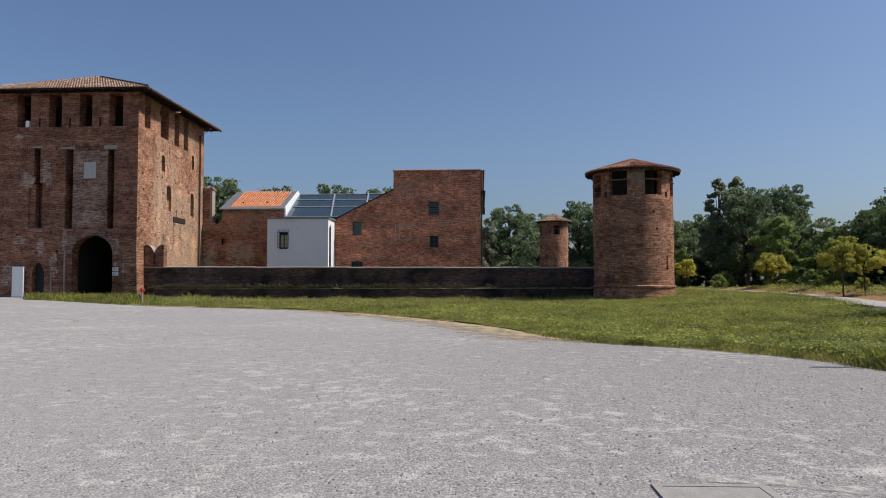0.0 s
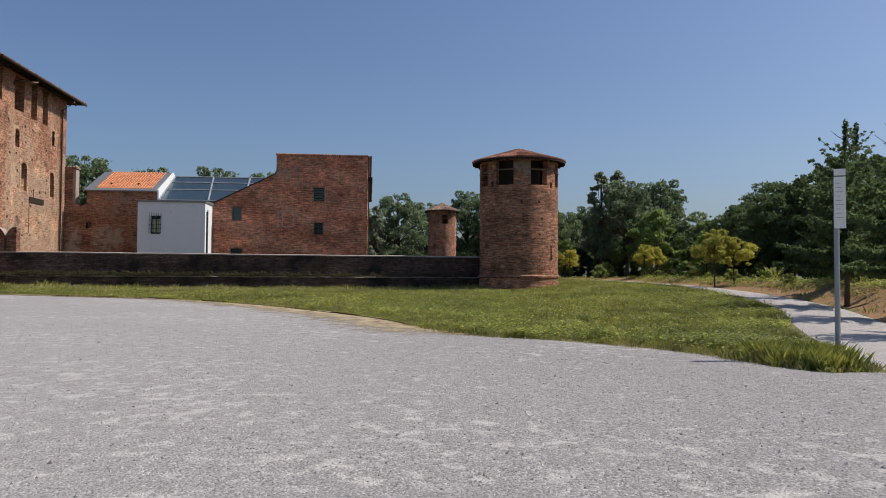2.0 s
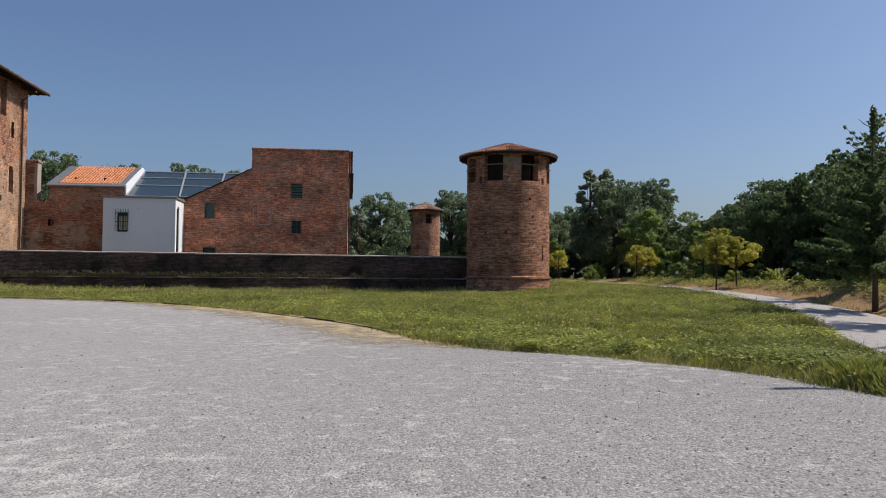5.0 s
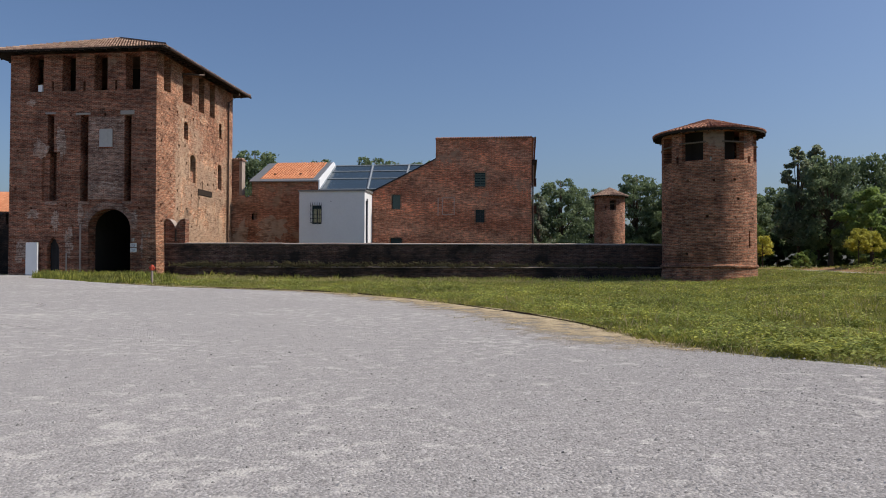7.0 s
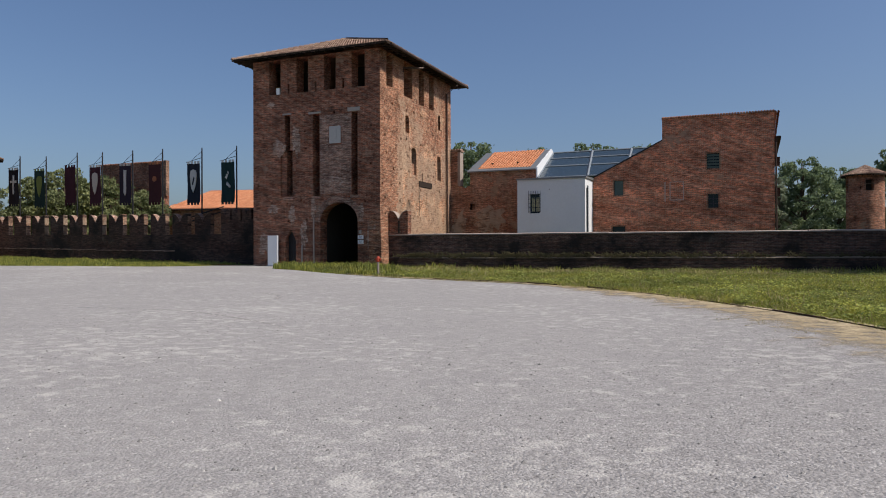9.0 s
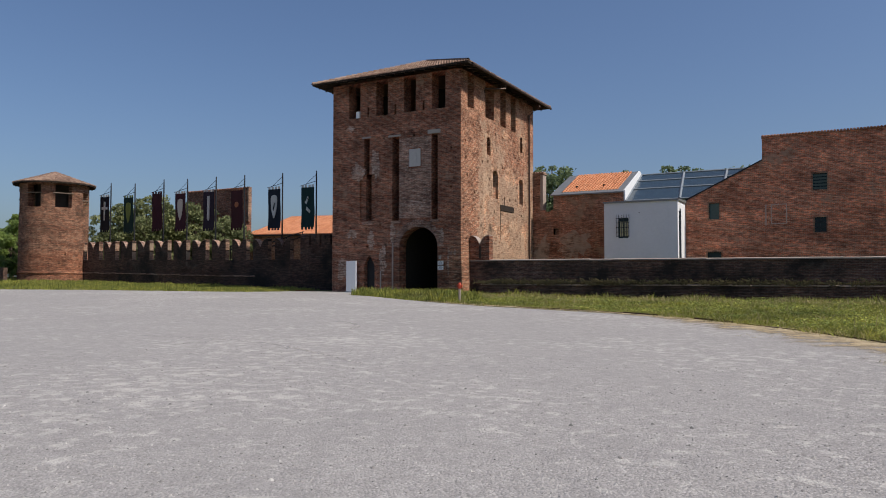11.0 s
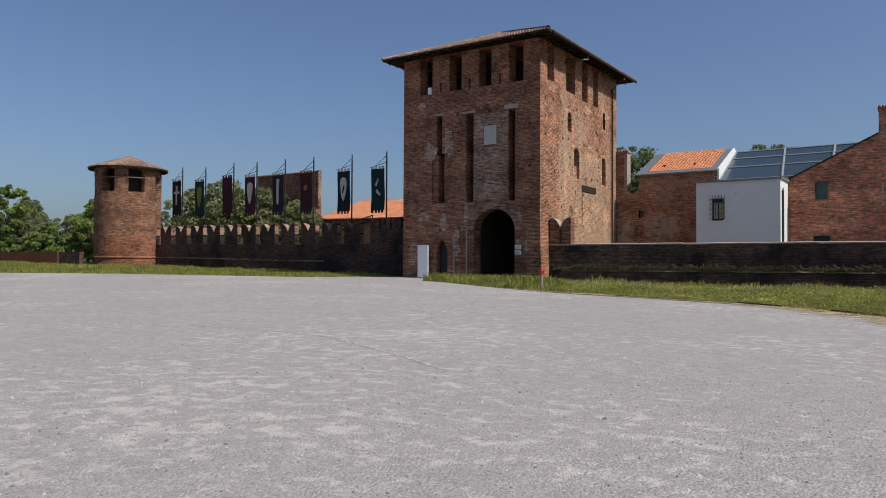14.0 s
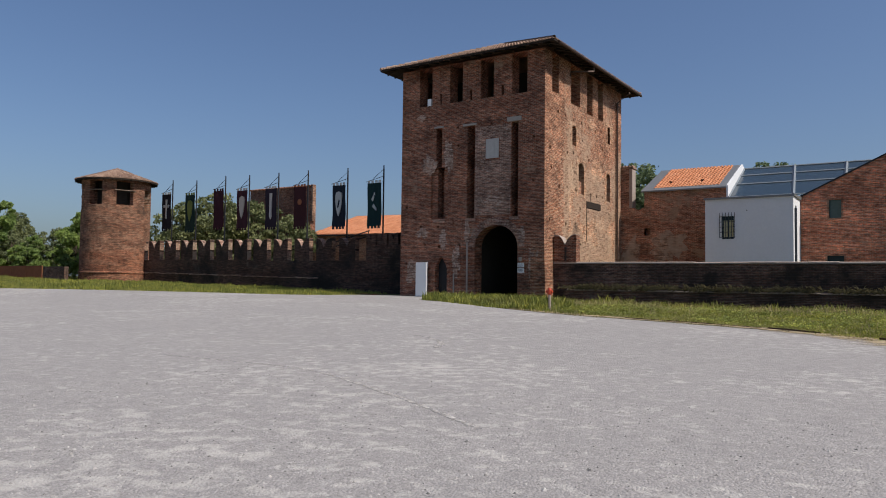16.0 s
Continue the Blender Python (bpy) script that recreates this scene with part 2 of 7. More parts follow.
# near-black colour that stands for the deep shade inside towers and passage
VOID = plain("interior_shade", (0.05, 0.042, 0.035), 0.95)
GLASS = Nodes("dark_glass", 0.12).done((0.02, 0.035, 0.04))
ROOF_GLASS = Nodes("roof_glass", 0.18).done((0.035, 0.055, 0.075))
ROOF_GLASS.node_tree.nodes["Principled BSDF"].inputs["Specular IOR Level"].default_value = 0.4
LEAF_WOOD = leaf("wood_leaves", (0.06, 0.095, 0.045), (0.29, 0.36, 0.19), 0.45)
LEAF_POPLAR = leaf("poplar_leaves", (0.18, 0.22, 0.14), (0.4, 0.44, 0.3), 0.5)
LEAF_BRIGHT = leaf("bright_leaves", (0.1, 0.16, 0.04), (0.36, 0.46, 0.14), 0.5)
LEAF_YELLOW = leaf("yellow_green_leaves", (0.25, 0.27, 0.05), (0.68, 0.62, 0.13), 0.45)
LEAF_DARK = leaf("dark_leaves", (0.065, 0.1, 0.042), (0.18, 0.245, 0.1), 0.5)
GRASS = leaf("grass_blades", (0.085, 0.1, 0.02), (0.42, 0.43, 0.1), 0.4, 0.8)
LEAF_CLOVER = leaf("clover_leaves", (0.05, 0.085, 0.018), (0.5, 0.54, 0.15), 0.4, 0.9)
LEAF_YARD = leaf("yard_tree_leaves", (0.055, 0.08, 0.03), (0.36, 0.38, 0.18), 0.4)
LEAF_LEDGE = leaf("ledge_plant_leaves", (0.035, 0.035, 0.016), (0.2, 0.165, 0.085), 0.3)
GRASS_DRY = leaf("dry_grass_blades", (0.28, 0.24, 0.11), (0.54, 0.45, 0.24), 0.3)


def gravel_material():
    n = Nodes("grey_gravel", 0.95)
    p = n.pos()
    vor = n.add("TexVoronoi", Scale=46.0)
    n.link(p, vor.inputs["Vector"])
    bw = n.add("RGBToBW")
    n.link(vor.outputs["Color"], bw.inputs[0])
    fine = n.noise(26.0, 4.0, 0.75)
    mid = n.noise(5.0, 5.0, 0.7)
    big = n.noise(0.16, 4.0)
    east = n.math("ADD", n.math("MULTIPLY", n.add("SeparateXYZ", Vector=p).outputs[0], 0.09), n.math("ADD", n.math("MULTIPLY", big, 0.8), -0.1))
    coarse = n.ramp(east, [(0.0, 0.45), (0.75, 1.0)])
    col = n.mix(n.ramp(east, [(0.2, 0.0), (0.9, 1.0)]), (0.322, 0.304, 0.294), (0.275, 0.26, 0.253))
    col = n.mix(coarse, col, n.ramp(bw.outputs[0], [(0.05, 0.48), (0.3, 0.92), (0.65, 1.0), (0.95, 1.55)]), "MULTIPLY")
    col = n.mix(coarse, col, n.ramp(fine, [(0.3, 0.5), (0.5, 1.0), (0.7, 1.4)]), "MULTIPLY")
    col = n.mix(1.0, col, n.ramp(mid, [(0.3, 0.86), (0.7, 1.12)]), "MULTIPLY")
    warp = n.add("TexNoise", Scale=3.4, Detail=10.0, Roughness=0.7, Distortion=0.25)
    n.link(p, warp.inputs["Vector"])
    patch = n.math("ADD", warp.outputs["Fac"], n.math("MULTIPLY", n.math("SUBTRACT", big, 0.5), 0.5))
    col = n.mix(n.ramp(patch, [(0.545, 0), (0.6, 0.5), (0.7, 0.85)]), col, n.mix(fine, (0.41, 0.385, 0.36), (0.6, 0.57, 0.535)))
    col = n.mix(n.ramp(n.noise(0.9, 7.0, 0.66), [(0.5, 0), (0.68, 0.32)]), col, (0.24, 0.228, 0.225))
    dots = n.add("TexVoronoi", Scale=15.0)
    n.link(p, dots.inputs["Vector"])
    col = n.mix(n.math("MULTIPLY", n.ramp(dots.outputs["Distance"], [(0.0, 0.75), (0.17, 0.0)]), coarse), col, (0.13, 0.125, 0.125))
    n.bump(n.math("ADD", n.math("MULTIPLY", vor.outputs["Distance"], -1.0), fine), 0.6, 0.018)
    return n.done(col)


def soil_material():
    n = Nodes("grass_soil", 0.95)
    f = n.noise(0.5, 6.0, 0.65)
    g = n.noise(9.0, 5.0, 0.7)
    col = n.mix(f, (0.075, 0.085, 0.028), (0.2, 0.18, 0.075))
    col = n.mix(1.0, col, n.ramp(g, [(0.3, 0.5), (0.7, 1.4)]), "MULTIPLY")
    n.bump(g, 0.8, 0.06)
    return n.done(col)


def earth_material(name, a, b):
    n = Nodes(name, 0.95)
    f = n.noise(1.2, 6.0, 0.68)
    g = n.noise(11.0, 5.0, 0.7)
    col = n.mix(1.0, n.mix(f, a, b), n.ramp(g, [(0.3, 0.6), (0.7, 1.3)]), "MULTIPLY")
    n.bump(g, 0.8, 0.05)
    return n.done(col)


GRAVEL = gravel_material()
SOIL = soil_material()
SAND = earth_material("dry_sandy_verge", (0.36, 0.27, 0.155), (0.5, 0.41, 0.27))
_t = SAND.node_tree
_n, _r, _x, _c = (_t.nodes.new("ShaderNode" + k) for k in ("TexNoise", "ValToRGB", "MixShader", "BsdfTransparent"))
_n.inputs["Scale"].default_value, _n.inputs["Detail"].default_value, _n.inputs["Roughness"].default_value = 1.6, 8.0, 0.72
_t.links.new(_t.nodes.new("ShaderNodeNewGeometry").outputs["Position"], _n.inputs["Vector"])
_r.color_ramp.elements[0].position, _r.color_ramp.elements[1].position = 0.56, 0.82
_a, _m = _t.nodes.new("ShaderNodeAttribute"), _t.nodes.new("ShaderNodeMath")
_a.attribute_name, _m.operation = "cover", "ADD"
_t.links.new(_n.outputs["Fac"], _m.inputs[0])
_t.links.new(_a.outputs["Fac"], _m.inputs[1])
_t.links.new(_m.outputs[0], _r.inputs["Fac"])
_t.links.new(_r.outputs["Color"], _x.inputs[0])
_t.links.new(_c.outputs[0], _x.inputs[1])
_t.links.new(_t.nodes["Principled BSDF"].outputs[0], _x.inputs[2])
_t.links.new(_x.outputs[0], _t.nodes["Material Output"].inputs["Surface"])
DUST = SAND.copy()
DUST.name = "pale_dust"
for _k in DUST.node_tree.nodes:
    if _k.type == "MIX" and _k.blend_type == "MIX":
        _k.inputs[6].default_value, _k.inputs[7].default_value = (0.46, 0.435, 0.41, 1), (0.54, 0.51, 0.48, 1)
    if _k.type == "TEX_NOISE" and abs(_k.inputs["Scale"].default_value - 1.6) < 0.01:
        _k.inputs["Scale"].default_value = 4.0
DARK_GRIT = DUST.copy()
DARK_GRIT.name = "damp_grit"
for _k in DARK_GRIT.node_tree.nodes:
    if _k.type == "MIX" and _k.blend_type == "MIX":
        _k.inputs[6].default_value, _k.inputs[7].default_value = (0.15, 0.143, 0.145, 1), (0.2, 0.19, 0.19, 1)
EARTH = earth_material("dry_earth_bank", (0.23, 0.125, 0.06), (0.36, 0.225, 0.11))
PATH_MAT = earth_material("pale_path", (0.36, 0.33, 0.31), (0.44, 0.41, 0.39))


# ---- mesh helpers ----
def mesh_of(name, verts, faces, material, smooth=False):
    me = bpy.data.meshes.new(name)
    me.from_pydata([tuple(v) for v in verts], [], faces)
    me.materials.append(material)
    if smooth:
        me.polygons.foreach_set("use_smooth", [True] * len(me.polygons))
    me.update()
    return me


class Geo:
    """Vertices and faces gathered for one mesh."""

    def __init__(self):
        self.v, self.f = [], []

    def face(self, *pts):
        k = len(self.v)
        self.v += [Vector(p) for p in pts]
        self.f.append(tuple(range(k, k + len(pts))))

    def box(self, x0, x1, y0, y1, z0, z1, bevel=0.0):
        k = len(self.v)
        self.v += [Vector((x, y, z)) for z in (z0, z1) for x, y in ((x0, y0), (x1, y0), (x1, y1), (x0, y1))]
        for q in ((3, 2, 1, 0), (4, 5, 6, 7), (0, 1, 5, 4), (1, 2, 6, 5), (2, 3, 7, 6), (3, 0, 4, 7)):
            self.f.append(tuple(k + i for i in q))

    def tube(self, pts, radii, sides=8, cap=True):
        """A tube along points, with a radius for each."""
        rings = []
        for i, p in enumerate(pts):
            p = Vector(p)
            d = (Vector(pts[min(i + 1, len(pts) - 1)]) - Vector(pts[max(i - 1, 0)])).normalized()
            a = d.cross(Vector((0, 0, 1)) if abs(d.z) < 0.9 else Vector((1, 0, 0))).normalized()
            b = d.cross(a)
            r = radii[i] if isinstance(radii, (list, tuple)) else radii
            rings.append(len(self.v))
            self.v += [p + (a * math.cos(t) + b * math.sin(t)) * r for t in (2 * math.pi * k / sides for k in range(sides))]
        for i in range(len(rings) - 1):
            for k in range(sides):
                self.f.append((rings[i] + k, rings[i] + (k + 1) % sides, rings[i + 1] + (k + 1) % sides, rings[i + 1] + k))
        if cap:
            self.f.append(tuple(rings[0] + k for k in reversed(range(sides))))
            self.f.append(tuple(rings[-1] + k for k in range(sides)))

    def mesh(self, name, material, smooth=False):
        return mesh_of(name, self.v, self.f, material, smooth)


def part(name, geo, material, parent, label="", smooth=False, kind=""):
    ob = new(name, geo.mesh(name, material, smooth) if isinstance(geo, Geo) else geo)
    ob.parent = parent
    if label:
        ob["label"] = label
    if kind:
        ob["kind"] = kind
    return ob


def thing(name, label, category, at=(0, 0, 0), group="", kind=""):
    """An Empty that parents a thing's parts; parts are modelled in its own space."""
    ob = new(name)
    ob.location = at
    return tagged(ob, label, category, group, kind)


def cells(geo, place, u0, u1, v0, v1, holes, extra_u=(), extra_v=()):
    """A wall skin with rectangular holes (u0, u1, v0, v1, depth, closed); place(u, v, d) maps to space, d inwards."""
    us = sorted({round(u, 4) for h in holes for u in h[:2]} | {u0, u1} | set(extra_u))
    vs = sorted({round(v, 4) for h in holes for v in h[2:4]} | {v0, v1} | set(extra_v))
    us = [u for u in us if u0 <= u <= u1]
    vs = [v for v in vs if v0 <= v <= v1]

    def hole(u, v):
        for h in holes:
            if h[0] < u < h[1] and h[2] < v < h[3]:
                return h
        return None

    for ua, ub in zip(us, us[1:]):
        for va, vb in zip(vs, vs[1:]):
            if not hole((ua + ub) / 2, (va + vb) / 2):
                geo.face(place(ua, va, 0), place(ub, va, 0), place(ub, vb, 0), place(ua, vb, 0))
    for a, b, c, d, deep, closed in holes:
        inner = [u for u in us if a < u < b]
        cut = [a, *inner, b]
        for p, q in zip(cut, cut[1:]):
            geo.face(place(p, c, 0), place(q, c, 0), place(q, c, deep), place(p, c, deep))
            geo.face(place(q, d, 0), place(p, d, 0), place(p, d, deep), place(q, d, deep))
            if closed:
                geo.face(place(p, c, deep), place(q, c, deep), place(q, d, deep), place(p, d, deep))
        geo.face(place(a, d, 0), place(a, c, 0), place(a, c, deep), place(a, d, deep))
        geo.face(place(b, c, 0), place(b, d, 0), place(b, d, deep), place(b, c, deep))


def arch_fill(geo, place, u0, u1, spring, top, deep, steps=14, pointed=0.0):
    """The brickwork left in the two upper corners of a hole when its head is an arch."""
    mid, half = (u0 + u1) / 2, (u1 - u0) / 2
    curve = []
    for k in range(steps + 1):
        a = math.pi * k / steps
        s = -math.cos(a)
        h = math.sin(a) ** (1.0 - 0.0 * pointed)
        if pointed:
            h = (1 - abs(s)) ** (1 - pointed) * (1 - pointed * 0.2) + pointed * 0.2 * math.sin(a)
            h = min(1.0, h)
        curve.append((mid + half * s, spring + (top - spring) * h))
    for (a, va), (b, vb) in zip(curve, curve[1:]):
        geo.face(place(a, va, 0), place(b, vb, 0), place(b, top, 0), place(a, top, 0))
        geo.face(place(a, va, 0), place(a, va, deep), place(b, vb, deep), place(b, vb, 0))
    return curve


def putlogs(u0, u1, v0, v1, du, dv, rng, size=0.14, keep=0.7, avoid=()):
    """Scattered square scaffold holes in loose rows."""
    out = []
    v = v0
    while v < v1:
        u = u0 + rng.uniform(0, du * 0.3)
        while u < u1:
            a, b = u + rng.uniform(-0.2, 0.2), v + rng.uniform(-0.12, 0.12)
            s = size * rng.uniform(0.75, 1.2)
            if rng.random() < keep and not any(h[0] - 0.3 < a < h[1] + 0.1 and h[2] - 0.3 < b < h[3] + 0.1 for h in avoid):
                out.append((round(a, 3), round(a + s, 3), round(b, 3), round(b + s, 3), 0.3, True))
            u += du
        v += dv
    return out


def tile_slope(eave_a, eave_b, top_a, top_b, pitch=0.21, row=0.42, radius=0.085, rng=random):
    """Curved roof tiles laid in rows up a slope from the line eave_a-eave_b to top_a-top_b."""
    ea, eb, ta, tb = (Vector(p) for p in (eave_a, eave_b, top_a, top_b))
    along = (eb - ea)
    width = along.length
    normal = along.cross((ta + tb) / 2 - (ea + eb) / 2).normalized()
    if normal.z < 0:
        normal = -normal
    ax = along.normalized()
    up = normal.cross(ax)
    if up.z < 0:
        up = -up
    rise = ((ta - ea).dot(up) + (tb - eb).dot(up)) / 2
    la, lb = (ta - ea).dot(ax), (tb - ea).dot(ax)
    geo = Geo()
    geo.face(ea - normal * 0.02, eb - normal * 0.02, tb - normal * 0.02, ta - normal * 0.02)
    k = 0
    while k * pitch < width:
        s = (k + 0.5) * pitch
        reach = rise
        if la > 1e-3 and s < la:
            reach = min(reach, rise * s / la)
        if lb < width - 1e-3 and s > lb:
            reach = min(reach, rise * (width - s) / (width - lb))
        r = 0.0
        while r < reach:
            r2 = min(r + row, reach)
            j = rng.uniform(-0.012, 0.012)
            base = len(geo.v)
            for rr, lift in ((r - 0.03, 0.035), (r2, 0.0)):
                for a in (0, 60, 120, 180):
                    geo.v.append(ea + ax * (s + j + radius * math.cos(radians(a))) + up * rr + normal * (radius * math.sin(radians(a)) + lift))
            for a in range(3):
                geo.f.append((base + a, base + a + 1, base + 5 + a, base + 4 + a))
            geo.f.append((base, base + 3, base + 2, base + 1))
            r += row
        k += 1
    return geo


def cone_roof(cx, cy, eave_z, apex_z, r, rng, ribs=None, facets=12):
    """A low tiled roof on a round tower."""
    ribs = ribs or int(2 * math.pi * r / 0.24)
    geo = Geo()
    ring = [Vector((cx + r * math.cos(2 * math.pi * k / facets), cy + r * math.sin(2 * math.pi * k / facets), eave_z - 0.03)) for k in range(facets)]
    top = Vector((cx, cy, apex_z))
    for k in range(facets):
        geo.face(ring[k], ring[(k + 1) % facets], top)
    for k in range(ribs):
        a = 2 * math.pi * (k + 0.5) / ribs
        e = Vector((cx + r * math.cos(a) * 1.01, cy + r * math.sin(a) * 1.01, eave_z))
        side = Vector((-math.sin(a), math.cos(a), 0))
        rows = 8
        for i in range(rows):
            if i > 4 and k % 2 or i > 6 and k % 4:
                continue
            p, q = e.lerp(top, i / rows), e.lerp(top, (i + 1) / rows)
            w0 = 0.09 * (1.0 if i < 5 else 1.2)
            base = len(geo.v)
            jit = rng.uniform(-0.02, 0.02)
            for c, lift in ((p, 0.03), (q, 0.0)):
                for b in (0, 60, 120, 180):
                    geo.v.append(c + side * (w0 * math.cos(radians(b)) + jit) + Vector((0, 0, w0 * math.sin(radians(b)) + lift)))
            for b in range(3):
                geo.f.append((base + b, base + b + 1, base + 5 + b, base + 4 + b))
            geo.f.append((base, base + 3, base + 2, base + 1))
    return geo


# ---- ground ----
def smooth(a, b, x):
    t = min(1.0, max(0.0, (x - a) / (b - a)))
    return t * t * (3 - 2 * t)


def land(x, y):
    """Height of the ground."""
    h = (0.2 + 0.25 * smooth(-12, -26, x)) * smooth(20, 52, y)
    h += 0.02 * max(0.0, -30 - max(x, -95)) * smooth(28, 50, y)
    h += (0.5 * smooth(16, 50, y) + 0.25 * smooth(50, 75, y)) * smooth(11, 19, x)
    # bank along the far side of the path
    c, half = path_at(y)
    h += (0.32 + 0.43 * smooth(46, 26, y)) * smooth(0.3, 2.6, x - c - half) * smooth(9, 15, y) * smooth(78, 58, y)
    return h


PATH_LINE = [(8, 11.6, 2.2), (11.5, 12.6, 1.9), (16, 14.3, 1.65), (19, 15.6, 1.5), (23, 17.5, 1.4), (28, 19.8, 1.3), (35, 21.6, 1.2), (42, 22.6, 0.95), (52, 23.7, 0.85), (60, 24.3, 0.8), (66, 23.5, 0.8)]


def path_at(y):
    """Middle and half width of the pale path at y."""
    rows = PATH_LINE
    if y <= rows[0][0]:
        return rows[0][1:]
    for (ya, ca, ha), (yb, cb, hb) in zip(rows, rows[1:]):
        if y <= yb:
            t = (y - ya) / (yb - ya)
            return ca + (cb - ca) * t, ha + (hb - ha) * t
    return rows[-1][1:]


def edge_points():
    """The edge between gravel yard and lawn."""
    knots = [(-95, 33), (-70, 38), (-58, 40.5), (-44, 44.5), (-37, 47.5), (-34.4, 53.0), (-29.4, 53.2), (-26.4, 48.0), (-22.2, 44.4), (-17, 41.8), (-12.5, 40.0), (-7, 37.0), (-2.0, 32.0), (1.2, 27.0), (3.3, 22.8), (4.5, 18.9), (5.7, 17.0), (7.3, 15.7), (8.6, 13.7), (9.05, 12.0), (9.4, 11.0), (9.9, 10.75), (10.4, 11.0)]
    return knots


def fine_line(knots, step=0.5):
    """Catmull-Rom through the knots."""
    pts = [Vector((*k, 0)) for k in knots]
    out = []
    for i in range(len(pts) - 1):
        p0, p1, p2, p3 = pts[max(i - 1, 0)], pts[i], pts[i + 1], pts[min(i + 2, len(pts) - 1)]
        n = max(2, int((p2 - p1).length / step))
        for k in range(n):
            t = k / n
            out.append(0.5 * (2 * p1 + (p2 - p0) * t + (2 * p0 - 5 * p1 + 4 * p2 - p3) * t * t + (3 * p1 - p0 - 3 * p2 + p3) * t ** 3))
    out.append(pts[-1])
    return out


EDGE = fine_line(edge_points())
GRID = [-900, -500, -300, -200, -150, -120] + [-100 + 2 * k for k in range(41)] + [-18 + k for k in range(52)] + [36 + 2 * k for k in range(30)] + [110, 150, 220, 350, 550, 900]


def build_ground():
    ys = [-900, -400, -150, -60, -30, -15] + [-8 + k for k in range(78)] + [72, 76, 82, 90, 100, 115, 135, 170, 250, 400, 900]
    v = [(x, y, land(x, y) - 0.03) for y in ys for x in GRID]
    w = len(GRID)
    f = [(j * w + i, j * w + i + 1, (j + 1) * w + i + 1, (j + 1) * w + i) for j in range(len(ys) - 1) for i in range(w - 1)]
    tagged(new("ground", mesh_of("ground", v, f, SOIL, True)), "uneven green lawn soil around the castle", "ground", kind="structure")
    # gravel yard: rings from a point behind the start out to its edge
    rim = list(EDGE)
    rim += [Vector(p + (0,)) for p in ((11.2, 10.6), (14, 10), (30, 4), (32, -20), (10, -45), (-40, -45), (-95, -30), (-100, 0), (-100, 30))]
    rim = [rim[i].lerp(rim[(i + 1) % len(rim)], k / m) for i in range(len(rim)) for m in [max(1, int((rim[(i + 1) % len(rim)] - rim[i]).length / 2.0))] for k in range(m)]
    o = Vector((-8, 2, 0))
    turn, kept = None, []
    bearing = lambda r: (math.pi - math.atan2(r.y - o.y, r.x - o.x)) % (2 * math.pi)
    first = min(range(len(rim)), key=lambda k: bearing(rim[k]))
    rim = rim[first:] + rim[:first]
    for r in rim:
        a = bearing(r)
        if turn is None or a > turn + 1e-4:
            kept.append(r)
            turn = a
    rim = kept
    steps = 36
    v, f = [(o.x, o.y, 0.0)], []
    rng = random.Random(4)
    for s in range(1, steps + 1):
        for r in rim:
            q = o.lerp(r, s / steps)
            if s == steps:
                q = q + Vector((rng.uniform(-0.08, 0.08), rng.uniform(-0.08, 0.08), 0))
            v.append((q.x, q.y, land(q.x, q.y) - (0.03 if s == steps else 0.0)))
    n = len(rim)
    for k in range(n):
        f.append((0, 1 + k, 1 + (k + 1) % n))
    for s in range(steps - 1):
        for k in range(n):
            a, b = 1 + s * n + k, 1 + s * n + (k + 1) % n
            f.append((a, a + n, b + n, b))
    tagged(new("gravel_yard", mesh_of("gravel_yard", v, f, GRAVEL, True)), "wide yard of pale grey crushed gravel", "gravel", kind="structure")
    # path
    line = fine_line([(c, y) for y, c, _ in PATH_LINE] + [(19, 72), (8, 77), (-8, 80)], 1.0)
    v, f = [], []
    for i, c in enumerate(line):
        t = (line[min(i + 1, len(line) - 1)] - line[max(i - 1, 0)]).normalized()
        side = Vector((t.y, -t.x, 0))
        half = path_at(c.y)[1]
        for k in range(9):
            q = c + side * half * (k / 4 - 1) * (1 + 0.03 * noise.noise(c * 0.4 + Vector((k, 0, 0))))
            v.append((q.x, q.y, land(q.x, q.y) + 0.012 - (0.07 if k in (0, 8) else 0)))
    for i in range(len(line) - 1):
        for k in range(8):
            a = i * 9 + k
            f.append((a, a + 1, a + 10, a + 9))
    tagged(new("path", mesh_of("path", v, f, PATH_MAT, True)), "pale compacted footpath curving past the lawn", "path", kind="structure")
    # dry bank beside it
    v, f = [], []
    ny = 60
    for j in range(ny + 1):
        y = 10 + (66 - 10) * j / ny
        for i in range(11):
            x = sum(path_at(y)) - 0.1 + i * 0.5
            v.append((x, y, land(x, y) + 0.016 + rng.uniform(-0.02, 0.06) - (0.09 if i in (0, 10) else 0)))
    for j in range(ny):
        for i in range(10):
            a = j * 11 + i
            f.append((a, a + 1, a + 12, a + 11))
    tagged(new("earth_bank", mesh_of("earth_bank", v, f, EARTH, True)), "low bank of dry brown earth beside the path", "bank", kind="structure")
    # dry strip on the outer side of the far bend
    far = [c for c in line if c.y > 63]
    v, f = [], []
    for i, c in enumerate(far):
        t = (far[min(i + 1, len(far) - 1)] - far[max(i - 1, 0)]).normalized()
        side = Vector((t.y, -t.x, 0))
        for k in range(6):
            q = c + side * (0.6 + k * 0.8)
            v.append((q.x, q.y, land(q.x, q.y) + 0.02 + rng.uniform(0, 0.05) - (0.09 if k in (0, 5) else 0)))
    for i in range(len(far) - 1):
        for k in range(5):
            a = i * 6 + k
            f.append((a, a + 1, a + 7, a + 6))
